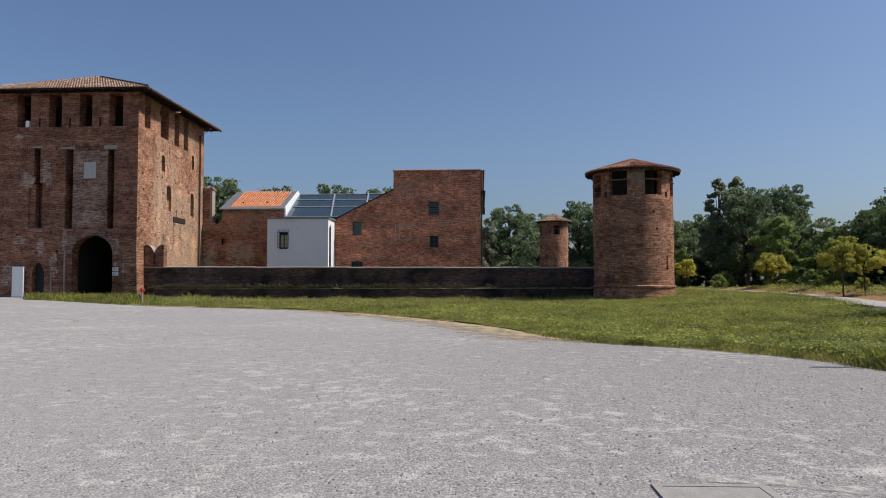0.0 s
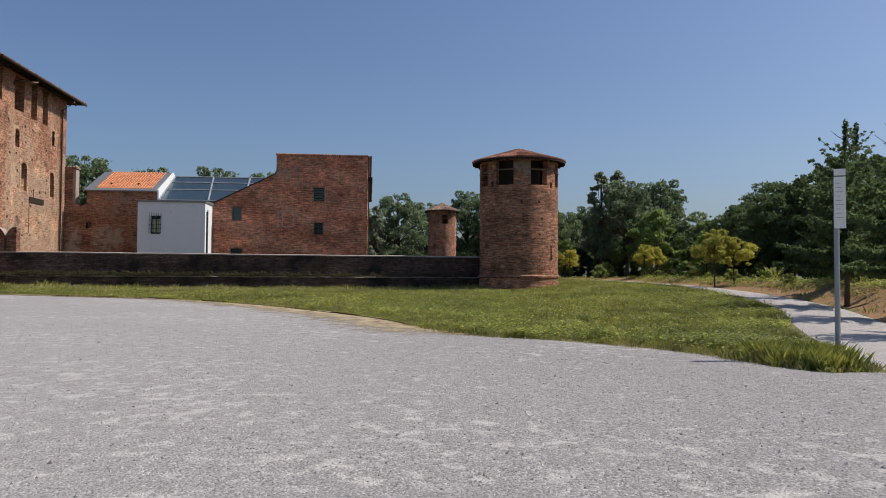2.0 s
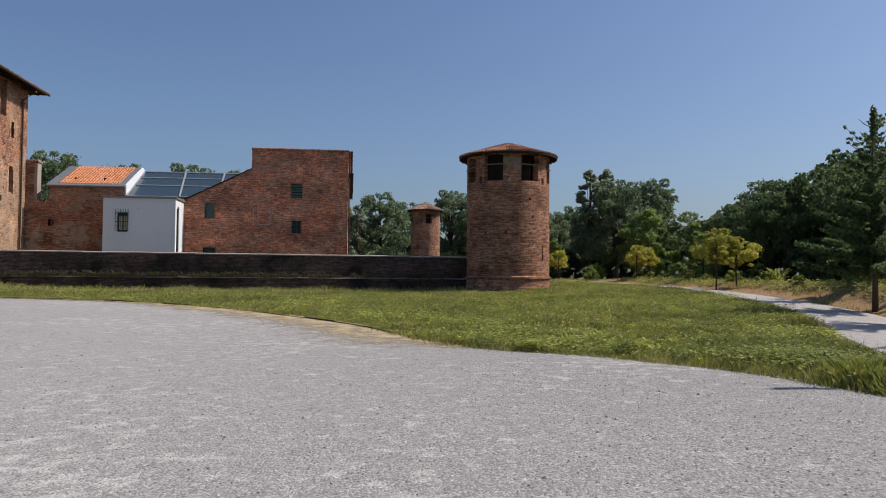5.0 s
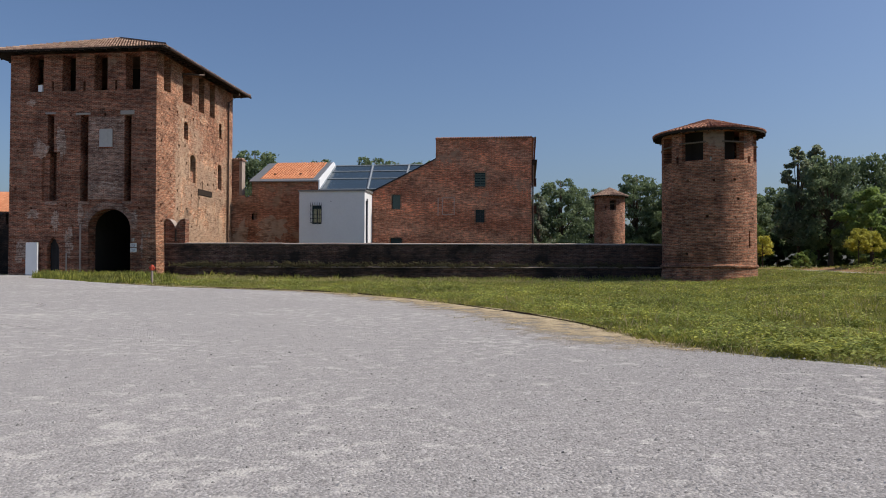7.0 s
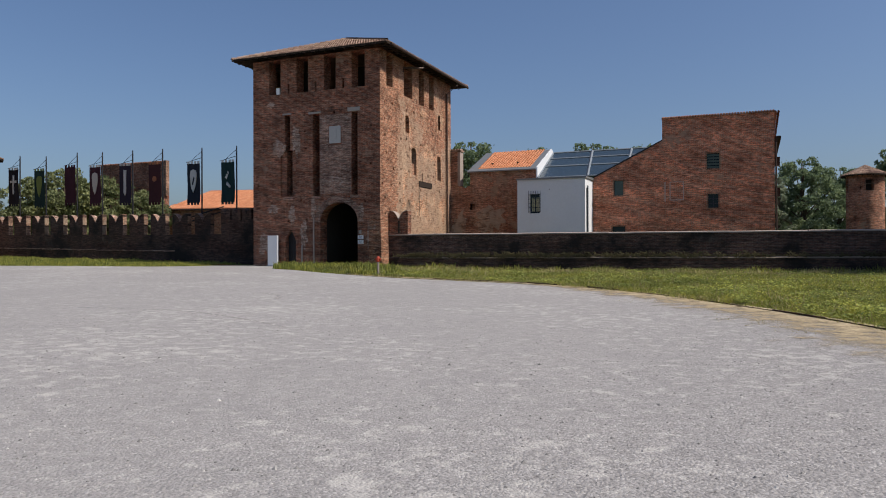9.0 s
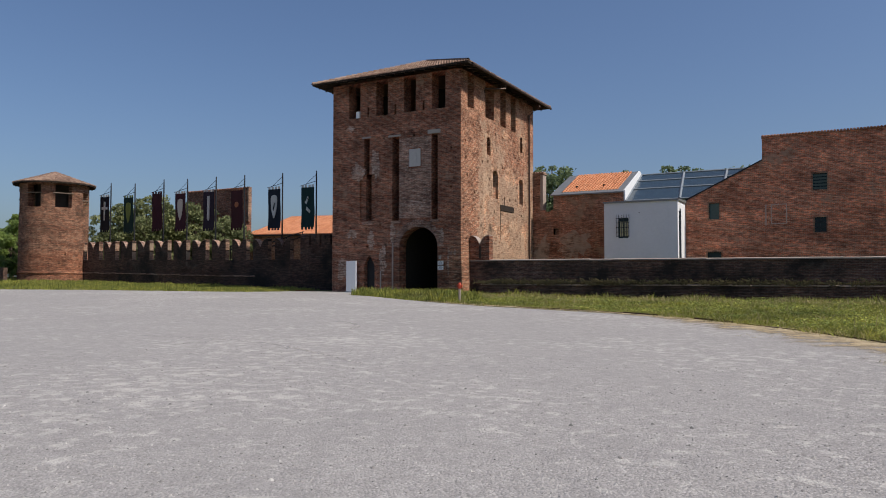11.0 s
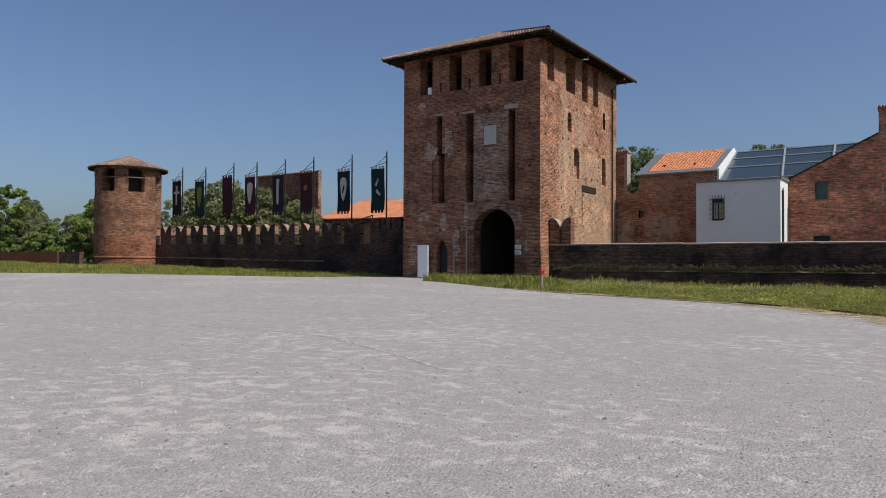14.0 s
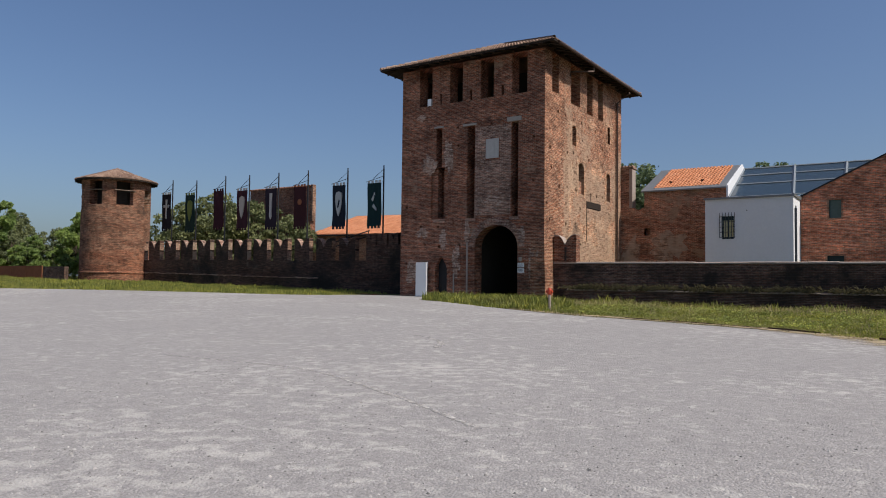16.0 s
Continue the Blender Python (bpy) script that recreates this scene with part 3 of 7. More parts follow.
    tagged(new("dry_strip", mesh_of("dry_strip", v, f, EARTH, True)), "strip of dry earth and straw beyond the path", "bank", kind="structure")
    # sandy verge where gravel thins out
    v, f, cover = [], [], []
    pts = [p for p in EDGE if -22 < p.x < 7.2 and p.y < 46]
    for i, p in enumerate(pts):
        t = (pts[min(i + 1, len(pts) - 1)] - pts[max(i - 1, 0)]).normalized()
        nrm = Vector((t.y, -t.x, 0))
        wide = 0.85 + 2.1 * smooth(-9, 1, p.x) * smooth(7.4, 4.6, p.x)
        wide *= 1 + 0.35 * noise.noise(p * 0.7)
        ends = smooth(0, 8, i) * smooth(len(pts) - 1, len(pts) - 9, i)
        for k, off in enumerate((0.3, -wide * 0.25, -wide * 0.65, -wide * 1.7)):
            q = p - nrm * off
            v.append((q.x, q.y, land(q.x, q.y) + 0.012))
            cover.append((0.36, 0.24, 0.04, -0.46)[k] - 0.4 * (1 - ends))
    for i in range(len(pts) - 1):
        for k in range(3):
            a = i * 4 + k
            f.append((a, a + 1, a + 5, a + 4))
    sand = mesh_of("sandy_verge", v, f, SAND, True)
    sand.attributes.new("cover", "FLOAT", "POINT").data.foreach_set("value", cover)
    tagged(new("sandy_verge", sand), "dry sandy strip between gravel and lawn", "verge", kind="structure")


build_ground()


# ---- gate tower ----
TX0, TX1, TY0, TY1, TZ0, TZ1 = -33.6, -22.8, 53.4, 66.6, 0.1, 15.75


def rect_frame(geo, place, u0, u1, v0, v1, w, out, deep):
    """Four bars round a rectangle, standing out by out."""
    for a, b, c, d in ((u0 - w, u1 + w, v0 - w, v0), (u0 - w, u1 + w, v1, v1 + w), (u0 - w, u0, v0, v1), (u1, u1 + w, v0, v1)):
        p = [place(a, c, -out), place(b, c, -out), place(b, d, -out), place(a, d, -out)]
        q = [place(a, c, deep), place(b, c, deep), place(b, d, deep), place(a, d, deep)]
        geo.face(*p)
        for i in range(4):
            j = (i + 1) % 4
            geo.face(p[i], q[i], q[j], p[j])


def slab(geo, place, u0, u1, v0, v1, out, deep=0.0):
    """A block standing out of a wall by out."""
    p = [place(u0, v0, -out), place(u1, v0, -out), place(u1, v1, -out), place(u0, v1, -out)]
    q = [place(u0, v0, deep), place(u1, v0, deep), place(u1, v1, deep), place(u0, v1, deep)]
    geo.face(*p)
    for i in range(4):
        j = (i + 1) % 4
        geo.face(p[i], q[i], q[j], p[j])


def patch_geo(place, uc, vc, ru, rv, seed, out=0.022):
    """A thin ragged patch of lime and plaster left on a wall."""
    rng = random.Random(seed)
    n = 34
    rim = []
    for k in range(n):
        a = 2 * math.pi * k / n
        r = 0.72 + 0.5 * noise.noise(Vector((math.cos(a) * 2.3, math.sin(a) * 2.3, seed * 3.7))) + rng.uniform(-0.12, 0.12)
        rim.append((uc + ru * r * math.cos(a), vc + rv * r * math.sin(a)))
    g = Geo()
    mid = place(uc, vc, -out)
    for k in range(n):
        a, b = rim[k], rim[(k + 1) % n]
        g.face(mid, place(*a, -out), place(*b, -out))
        g.face(place(*a, -out), place(*a, 0.01), place(*b, 0.01), place(*b, -out))
    return g


def gate_tower():
    rng = random.Random(11)
    root = thing("gate_tower", "tall square gate tower of weathered red brick with tiled hip roof", "tower", (0, 0, 0.13))
    front = lambda u, v, d: Vector((u, TY0 + d, v))
    east = lambda u, v, d: Vector((TX1 - d, u, v))
    west = lambda u, v, d: Vector((TX0 + d, u, v))
    back = lambda u, v, d: Vector((u, TY1 - d, v))
    arcade = [(-32.18, -31.12), (-29.72, -28.72), (-27.36, -26.38), (-25.07, -24.0)]
    big = [(a, b, 13.15, 15.7, 0.95, False) for a, b in arcade]
    big += [(-30.5, -30.34, 13.15, 13.85, 0.5, True), (-28.16, -28.0, 13.13, 13.85, 0.5, True), (-25.83, -25.67, 13.15, 13.85, 0.5, True)]
    big += [(-30.77, -30.29, 8.9, 11.55, 1.1, True), (-31.15, -29.8, 5.55, 8.9, 0.9, True)]
    big += [(-28.33, -27.75, 5.45, 11.46, 1.2, True), (-25.08, -24.6, 5.45, 11.42, 1.2, True)]
    gate = (-27.7, -24.61, 0.1, 4.95, 0.9, False)
    door = (-30.75, -29.8, 0.1, 3.02, 0.5, True)
    holes = big + [gate, door]
    holes += putlogs(-33.4, -23.4, 2.4, 12.8, 1.35, 1.3, rng, 0.14, 0.85, holes)
    g = Geo()
    cells(g, front, TX0, TX1, TZ0, TZ1, holes)
    arch_fill(g, front, *gate[:2], 3.55, 4.95, 0.9, 18)
    arch_fill(g, front, *door[:2], 2.15, 3.02, 0.3, 12, 0.35)
    part("front_wall", g, BRICK_TOWER, root, "weathered dark red brick with pale mortar patches")
    g = Geo()
    # passage walls coloured near black in place of the shade inside
    for p in ((-27.9, 0.0), (-24.4, 0.0)):
        g.face((p[0], TY0 + 0.9, 0.1), (p[0], TY0 + 11, 0.1), (p[0], TY0 + 11, 5.2), (p[0], TY0 + 0.9, 5.2))
    g.face((-27.9, TY0 + 0.9, 5.2), (-24.4, TY0 + 0.9, 5.2), (-24.4, TY0 + 11, 5.2), (-27.9, TY0 + 11, 5.2))
    g.face((-27.9, TY0 + 11, 0.1), (-24.4, TY0 + 11, 0.1), (-24.4, TY0 + 11, 5.2), (-27.9, TY0 + 11, 5.2))
    g.face((-27.9, TY0 + 0.9, 0.1), (-24.4, TY0 + 0.9, 0.1), (-24.4, TY0 + 11, 0.1), (-27.9, TY0 + 11, 0.1))
    part("passage", g, VOID, root, "vaulted gate passage with its darkness put into the wall colour")
    g = Geo()
    for k in range(7):
        g.box(-26.0 + k * 0.2, -25.9 + k * 0.2, TY0 + 3.0, TY0 + 3.06, 0.1, 1.5)
    g.box(-26.1, -24.5, TY0 + 2.98, TY0 + 3.0, 1.3, 1.42)
    part("inner_barrier", g, DARK_METAL, root)
    # slots hold a deeper shaft inside the niche
    g = Geo()
    slab(g, front, -31.15, -30.72, 5.55, 8.9, -0.2, 0.7)
    slab(g, front, -30.25, -29.8, 5.55, 8.9, -0.28, 0.7)
    part("niche_jamb", g, BRICK_TOWER, root)
    # ring of voussoirs round the gate
    ring = part("gate_arch", patch_geo(front, -26.15, 5.25, 0.12, 0.1, 3), BRICK_ARCH, root, "ring of pale worn bricks round the gateway")
    n = 31
    for k in range(n):
        g = Geo()
        a0, a1 = math.pi * k / n + 0.012, math.pi * (k + 1) / n - 0.012
        deep = 0.46 + rng.uniform(-0.03, 0.03)
        out = 0.025 + rng.uniform(0, 0.02)
        pts = []
        for a, r in ((a0, 0), (a1, 0), (a1, deep), (a0, deep)):
            pts.append((-26.155 - math.cos(a) * (1.56 + r), 3.55 + math.sin(a) * (1.41 + r)))
        p = [front(u, v, -out) for u, v in pts]
        q = [front(u, v, 0.05) for u, v in pts]
        g.face(*p)
        for i in range(4):
            g.face(p[i], q[i], q[(i + 1) % 4], p[(i + 1) % 4])
        part("brick", g, BRICK_ARCH, ring)
    # pale panel under the plaque between the slots
    g = Geo()
    cells(g, lambda u, v, d: front(u, v, d - 0.014), -27.72, -25.12, 5.6, 11.3, [(-26.98, -25.9, 9.12, 10.54, 0.012, False)])
    part("infill_panel", g, BRICK_ARCH, root, "paler grey-brown infill between the drawbridge slots")
    for uc, vc, ru, rv, sd in ((-26.4, 6.5, 1.05, 0.42, 1), (-29.75, 9.6, 0.42, 1.5, 2), (-31.3, 9.15, 0.75, 0.75, 3), (-30.1, 4.1, 0.35, 0.9, 4), (-28.3, 4.4, 0.3, 0.95, 5), (-24.3, 4.3, 0.28, 0.8, 6), (-32.0, 12.4, 0.5, 0.3, 7), (-32.4, 2.0, 0.8, 1.1, 8), (-29.1, 2.6, 0.4, 1.2, 9), (-23.5, 2.2, 0.45, 1.5, 10), (-31.8, 4.6, 0.7, 0.4, 18)):
        part("mortar_patch", patch_geo(front, uc, vc, ru, rv, sd), BRICK_LIME, root)
    lint = [(-30.9, -30.15, 11.56, 11.68), (-28.65, -27.6, 11.47, 11.6), (-25.36, -24.38, 11.43, 11.7)]
    for a, b, c, d in lint:
        g = Geo()
        slab(g, front, a, b, c, d, 0.09, 0.1)
        part("stone_lintel", g, STONE, root, "pale stone lintel over a drawbridge slot")
    for a, b in ((-28.4, -27.65), (-25.2, -24.5), (-30.9, -30.0)):
        g = Geo()
        slab(g, front, a, b, 5.25, 5.45, 0.06, 0.1)
        part("stone_sill", g, BRICK_ARCH, root)
    g = Geo()
    slab(g, front, -26.84, -26.02, 9.28, 10.4, 0.06, 0.02)
    rect_frame(g, front, -26.84, -26.02, 9.28, 10.4, 0.06, 0.085, 0.02)
    plaque = part("plaque", g, MARBLE, root, "square grey marble plaque with a faint worn relief")
    g = Geo()
    slab(g, front, -26.62, -26.28, 9.5, 10.2, 0.075)
    slab(g, front, -26.55, -26.35, 10.2, 10.3, 0.07)
    part("relief", g, MARBLE, plaque)
    for v in (2.29, 1.95):
        g = Geo()
        slab(g, front, -24.58, -24.14, v, v + 0.27, 0.03)
        sign = part("wall_sign", g, WHITE_PANEL, root, "small white notice plate beside the gate")
        g = Geo()
        for k in range(3):
            slab(g, front, -24.52, -24.22, v + 0.05 + k * 0.07, v + 0.075 + k * 0.07, 0.034)
        part("text_line", g, FRAME_DARK, sign)
    g = Geo()
    slab(g, front, -24.46, -24.3, 2.68, 2.92, 0.12)
    part("intercom", g, STONE, root)
    g = Geo()
    g.box(-30.7, -29.85, TY0 + 0.42, TY0 + 0.48, 0.15, 2.95)
    for k in range(5):
        g.box(-30.7 + k * 0.17 + 0.01, -30.7 + k * 0.17 + 0.16, TY0 + 0.39, TY0 + 0.42, 0.15, 2.9)
    leafd = part("door", g, DARK_METAL, root, "nearly black side door in a pointed arch")
    g = Geo()
    g.tube([(-30.0, TY0 + 0.37, 1.25), (-29.95, TY0 + 0.33, 1.25), (-29.9, TY0 + 0.37, 1.25)], 0.02, 6)
    part("door_handle", g, STEEL, leafd)
    # pale render strip left of the gate, thin pipe between door and gate
    g = Geo()
    slab(g, front, -28.32, -28.2, 0.2, 3.9, 0.03)
    part("render_strip", g, COPING, root)
    g = Geo()
    g.tube([(-29.25, TY0 - 0.04, 0.2), (-29.25, TY0 - 0.04, 1.9)], 0.05, 8)
    part("standpipe", g, STONE, root)
    # east face
    ho = [(54.41, 55.39, 13.3, 15.7, 0.8, False), (57.3, 58.8, 13.1, 15.7, 0.8, False), (59.95, 60.95, 12.95, 15.7, 0.8, False), (61.95, 62.9, 12.95, 15.7, 0.8, False)]
    ho += [(57.48, 58.13, 10.4, 11.7, 1.0, True), (63.75, 64.5, 11.5, 12.75, 1.0, True), (58.55, 59.45, 7.3, 9.4, 0.8, True), (63.55, 64.3, 7.3, 9.3, 1.0, True), (59.9, 62.4, 6.45, 6.95, 0.2, True), (60.6, 60.75, 6.9, 7.6, 0.3, True)]
    ho += putlogs(53.8, 65.0, 2.8, 12.6, 1.25, 1.15, rng, 0.17, 0.9, ho)
    g = Geo()
    cells(g, east, TY0, TY1, TZ0, TZ1, ho)
    for a, b, top in ((57.48, 58.13, 11.7), (63.75, 64.5, 12.75), (58.55, 59.45, 9.4), (63.55, 64.3, 9.3)):
        arch_fill(g, east, a, b, top - (b - a) * 0.35, top, 0.4, 8)
    part("east_wall", g, BRICK_SIDE, root, "sunlit orange-red brick with pale plaster remains and holes")
    for a, b, c, d in ((58.55, 59.45, 7.3, 9.4), (63.55, 64.3, 7.3, 9.3), (63.75, 64.5, 11.5, 12.75), (57.48, 58.13, 10.4, 11.7)):
        g = Geo()
        v = c - 0.25
        while v < d + 0.1:
            for u0, u1 in ((a - rng.uniform(0.12, 0.4), a), (b, b + rng.uniform(0.12, 0.4))):
                slab(g, east, u0, u1, v, v + 0.17, 0.015 + rng.uniform(0, 0.012), 0.02)
            v += 0.172
        slab(g, east, a - 0.2, b + 0.2, d + 0.02, d + 0.2, 0.02, 0.02)
        part("window_surround", g, BRICK_PLASTER, root, "ragged lime-plastered window surround")
    for a, b, c, d in ((58.9, 59.45, 7.3, 8.2), (63.55, 63.95, 7.3, 8.6), (63.75, 64.1, 11.5, 12.3)):
        g = Geo()
        slab(g, east, a, b, c, d, -0.18, 0.6)
        part("blocking", g, BRICK_OLD, root, "rough brick blocking part of a window")
    g = Geo()
    slab(g, east, 58.72, 59.28, 7.4, 9.2, -0.3, 0.45)
    part("shutter", g, TIMBER, root)
    g = Geo()
    slab(g, east, 59.9, 62.4, 6.5, 6.92, 0.05, 0.1)
    slab(g, east, 59.92, 60.0, 4.2, 6.5, 0.02, 0.1)
    part("timber_board", g, TIMBER, root, "dark weathered board fixed to the wall")
    for uc, vc, ru, rv, sd in ((60.5, 4.6, 2.3, 1.5, 12), (64.4, 4.5, 0.9, 1.8, 16), (64.6, 12.3, 0.5, 1.2, 17), (57.4, 7.6, 0.55, 1.9, 22), (57.2, 4.6, 0.4, 1.6, 23), (61.8, 9.2, 1.3, 1.0, 24), (62.6, 5.6, 0.9, 0.9, 25), (60.8, 12.4, 0.8, 0.4, 26)):
        part("plaster_patch", patch_geo(east, uc, vc, ru, rv, sd, 0.006), BRICK_PLASTER, root)
    g = Geo()
    cells(g, west, TY0, TY1, TZ0, TZ1, [(58, 59.0, 13.1, 15.5, 0.8, False)])
    part("west_wall", g, BRICK_TOWER, root)
    g = Geo()
    cells(g, back, TX0, TX1, TZ0, TZ1, [(-30.6, -29.9, 13.15, 15.2, 0.8, False)])
    part("rear_wall", g, BRICK_TOWER, root)
    g = Geo()
    g.box(TX0 + 0.05, TX1 - 0.05, TY0 + 0.05, TY1 - 0.05, 12.7, 12.9)
    part("belfry_floor", g, TIMBER, root)
    # added dark screens that keep the belfry openings black
    g = Geo()
    g.box(-32.9, -30.9, 57.5, 57.7, 12.9, 15.7)
    g.box(-28.9, -23.9, 57.5, 57.7, 12.9, 15.7)
    part("belfry_shade_screen", g, VOID, root)
    # roof
    ov, ez = 1.12, 15.8
    c = [(TX0 - ov, TY0 - ov), (TX1 + ov, TY0 - ov), (TX1 + ov, TY1 + ov), (TX0 - ov, TY1 + ov)]
    ra, rb = Vector((-28.9, 59.3, 18.55)), Vector((-28.9, 60.7, 18.55))
    e = [Vector((*p, ez)) for p in c]
    roof = part("roof", tile_slope(e[0], e[1], ra, ra, rng=rng), TILE_OLD, root, "low hip roof of worn clay tiles")
    for p, q, s, t in ((e[1], e[2], ra, rb), (e[2], e[3], rb, rb), (e[3], e[0], rb, ra)):
        part("roof_slope", tile_slope(p, q, s, t, rng=rng), TILE_OLD, roof)
    for p, q in ((e[0], ra), (e[1], ra), (e[2], rb), (e[3], rb), (ra, rb)):
        g = Geo()
        n = max(2, int((q - p).length / 0.45))
        for k in range(n):
            a, b = p.lerp(q, k / n), p.lerp(q, (k + 1) / n)
            g.tube([a + Vector((0, 0, 0.07)), b + Vector((0, 0, 0.03))], [0.13, 0.11], 6, False)
        part("hip_tile", g, TILE_OLD, roof)
    g = Geo()
    for i in range(4):
        p, q = e[i], e[(i + 1) % 4]
        inn = [Vector((TX0, TY0, ez)), Vector((TX1, TY0, ez)), Vector((TX1, TY1, ez)), Vector((TX0, TY1, ez))]
        up = Vector((0, 0, 0.30))
        g.face(p - Vector((0, 0, 0.1)), q - Vector((0, 0, 0.1)), inn[(i + 1) % 4] + up, inn[i] + up)
        g.face(p - Vector((0, 0, 0.1)), q - Vector((0, 0, 0.1)), q + Vector((0, 0, 0.02)), p + Vector((0, 0, 0.02)))
    part("soffit", g, TIMBER, root, "dark timber eaves boarding")
    for i in range(4):
        p, q = e[i], e[(i + 1) % 4]
        d = (q - p).normalized()
        nrm = Vector((-d.y, d.x, 0))
        n = int((q - p).length / 0.8)
        for k in range(1, n):
            a = p.lerp(q, k / n) + Vector((0, 0, -0.14))
            g = Geo()
            b = a + nrm * 1.12 + Vector((0, 0, 0.3))
            g.tube([a, b], 0.055, 4)
            part("rafter", g, TIMBER, root)
    # gutter with two downpipes on the east side
    g = Geo()
    g.tube([(TX1 + ov + 0.06, TY0 - 0.6, ez - 0.06), (TX1 + ov + 0.06, TY1 + ov, ez - 0.1)], 0.09, 8)
    part("gutter", g, COPPER, root)
    g = Geo()
    g.tube([(TX1 + ov, 65.3, ez - 0.15), (TX1 + ov, 65.3, ez - 0.4), (TX1 + 0.12, 65.45, 14.8), (TX1 + 0.12, 65.45, 0.3)], 0.075, 8)
    part("downpipe", g, COPPER, root, "brown metal downpipe")
    g = Geo()
    g.tube([(TX1 + ov, 58.4, ez - 0.15), (TX1 + ov, 58.4, ez - 0.5), (TX1 + 0.12, 57.0, 15.1), (TX1 + 0.12, 56.9, 14.8)], 0.07, 8)
    part("overflow_pipe", g, COPPER, root)
    g = Geo()
    g.box(-31.55, -31.25, TY0 + 0.05, TY0 + 0.3, 13.15, 13.65)
    part("floodlight", g, WHITE_PANEL, root, "small white box lamp on the sill")
    # battered foot at the south-east corner
    g = Geo()
    p0, p1 = [], []
    for x, y in ((TX1 - 0.9, TY0 - 0.06), (TX1 + 0.14, TY0 - 0.06), (TX1 + 0.14, TY0 + 2.2)):
        p0.append(Vector((x, y, 0.0)))
        p1.append(Vector((min(x, TX1 + 0.01), max(y, TY0 - 0.01), 3.9)))
    for i in range(2):
        g.face(p0[i], p0[i + 1], p1[i + 1], p1[i])
    g.face(p0[2], Vector((TX1, TY0 + 2.2, 0)), p1[2])
    part("corner_foot", g, BRICK_SIDE, root)
    return root


gate_tower()


# ---- round towers ----
def round_tower(name, label, cx, cy, r, z0, ledge, open_z, eave_z, apex_z, eave_r, brickwork, tile, openings, seed):
    rng = random.Random(seed)
    root = thing(name, label, "tower")

    def place(u, v, d):
        rr = r - d
        if v < ledge:
            rr = r + 0.05 + (ledge - v) * 0.05 - d
        a = u / r
        return Vector((cx + rr * math.cos(a), cy + rr * math.sin(a), v))

    full = 2 * math.pi * r
    holes = []
    for deg, wide, low, high, deep, closed in openings:
        u = radians(deg % 360) * r
        holes.append((u - wide / 2, u + wide / 2, low, high, deep, closed))
    holes += putlogs(0.3, full - 0.3, ledge + 0.6, open_z - 0.4, 1.5, 1.1, rng, 0.13, 0.5, holes)
    g = Geo()
    cells(g, place, 0.0, full, z0, eave_z - 0.05, holes, [full * k / 144 for k in range(145)], [ledge])
    part("wall", g, brickwork, root, "weathered round brick wall")
    g = Geo()
    n = 48
    for k in range(n):
        a0, a1 = 2 * math.pi * k / n, 2 * math.pi * (k + 1) / n
        ring = []
        for rr, zz in ((r, ledge - 0.1), (r + 0.1, ledge - 0.06), (r + 0.1, ledge + 0.05), (r, ledge + 0.11)):
            ring.append((Vector((cx + rr * math.cos(a0), cy + rr * math.sin(a0), zz)), Vector((cx + rr * math.cos(a1), cy + rr * math.sin(a1), zz))))
        for (p, q), (s, t) in zip(ring, ring[1:]):
            g.face(p, q, t, s)
    part("string_course", g, brickwork, root)
    roof = part("roof", cone_roof(cx, cy, eave_z, apex_z, eave_r, rng), tile, root, "low conical roof of curved clay tiles")
    g = Geo()
    n = 36
    for k in range(n):
        a0, a1 = 2 * math.pi * k / n, 2 * math.pi * (k + 1) / n
        p = [Vector((cx + rr * math.cos(a), cy + rr * math.sin(a), zz)) for rr, zz, a in ((eave_r, eave_z - 0.12, a0), (eave_r, eave_z - 0.12, a1), (r - 0.3, eave_z + 0.15, a1), (r - 0.3, eave_z + 0.15, a0))]
        g.face(*p)
        g.face(p[0], p[1], p[1] + Vector((0, 0, 0.12)), p[0] + Vector((0, 0, 0.12)))
    part("soffit", g, TIMBER, root)
    for k in range(28):
        a = 2 * math.pi * k / 28
        g = Geo()
        g.tube([(cx + (eave_r - 0.02) * math.cos(a), cy + (eave_r - 0.02) * math.sin(a), eave_z - 0.15), (cx + (r - 0.2) * math.cos(a), cy + (r - 0.2) * math.sin(a), eave_z + 0.03)], 0.05, 4)
        part("rafter", g, TIMBER, root)
    g = Geo()
    nn = 32
    g.face(*[Vector((cx + (r - 0.1) * math.cos(2 * math.pi * k / nn), cy + (r - 0.1) * math.sin(2 * math.pi * k / nn), open_z - 0.25)) for k in range(nn)])
    part("upper_floor", g, TIMBER, root)
    # added dark drum that fills the belfry with shade and blocks the view through
    g = Geo()
    g.tube([(cx, cy, open_z - 0.2), (cx, cy, apex_z - 0.5)], r * 0.55, 20)
    part("inner_shade_core", g, VOID, root)
    for deg, wide, low, high, deep, closed in openings:
        if not closed and wide > 0.7:
            a = radians(deg)
            t = Vector((-math.sin(a), math.cos(a), 0))
            m = Vector((cx + (r - 0.2) * math.cos(a), cy + (r - 0.2) * math.sin(a), low + (high - low) * 0.62))
            g = Geo()
            m += Vector((math.cos(a), math.sin(a), 0)) * 0.16
            g.tube([m - t * wide * 0.62, m + t * wide * 0.62], 0.05, 6)
            part("crossbar", g, OLD_WOOD, root, "weathered grey-brown wooden bar")
    return root


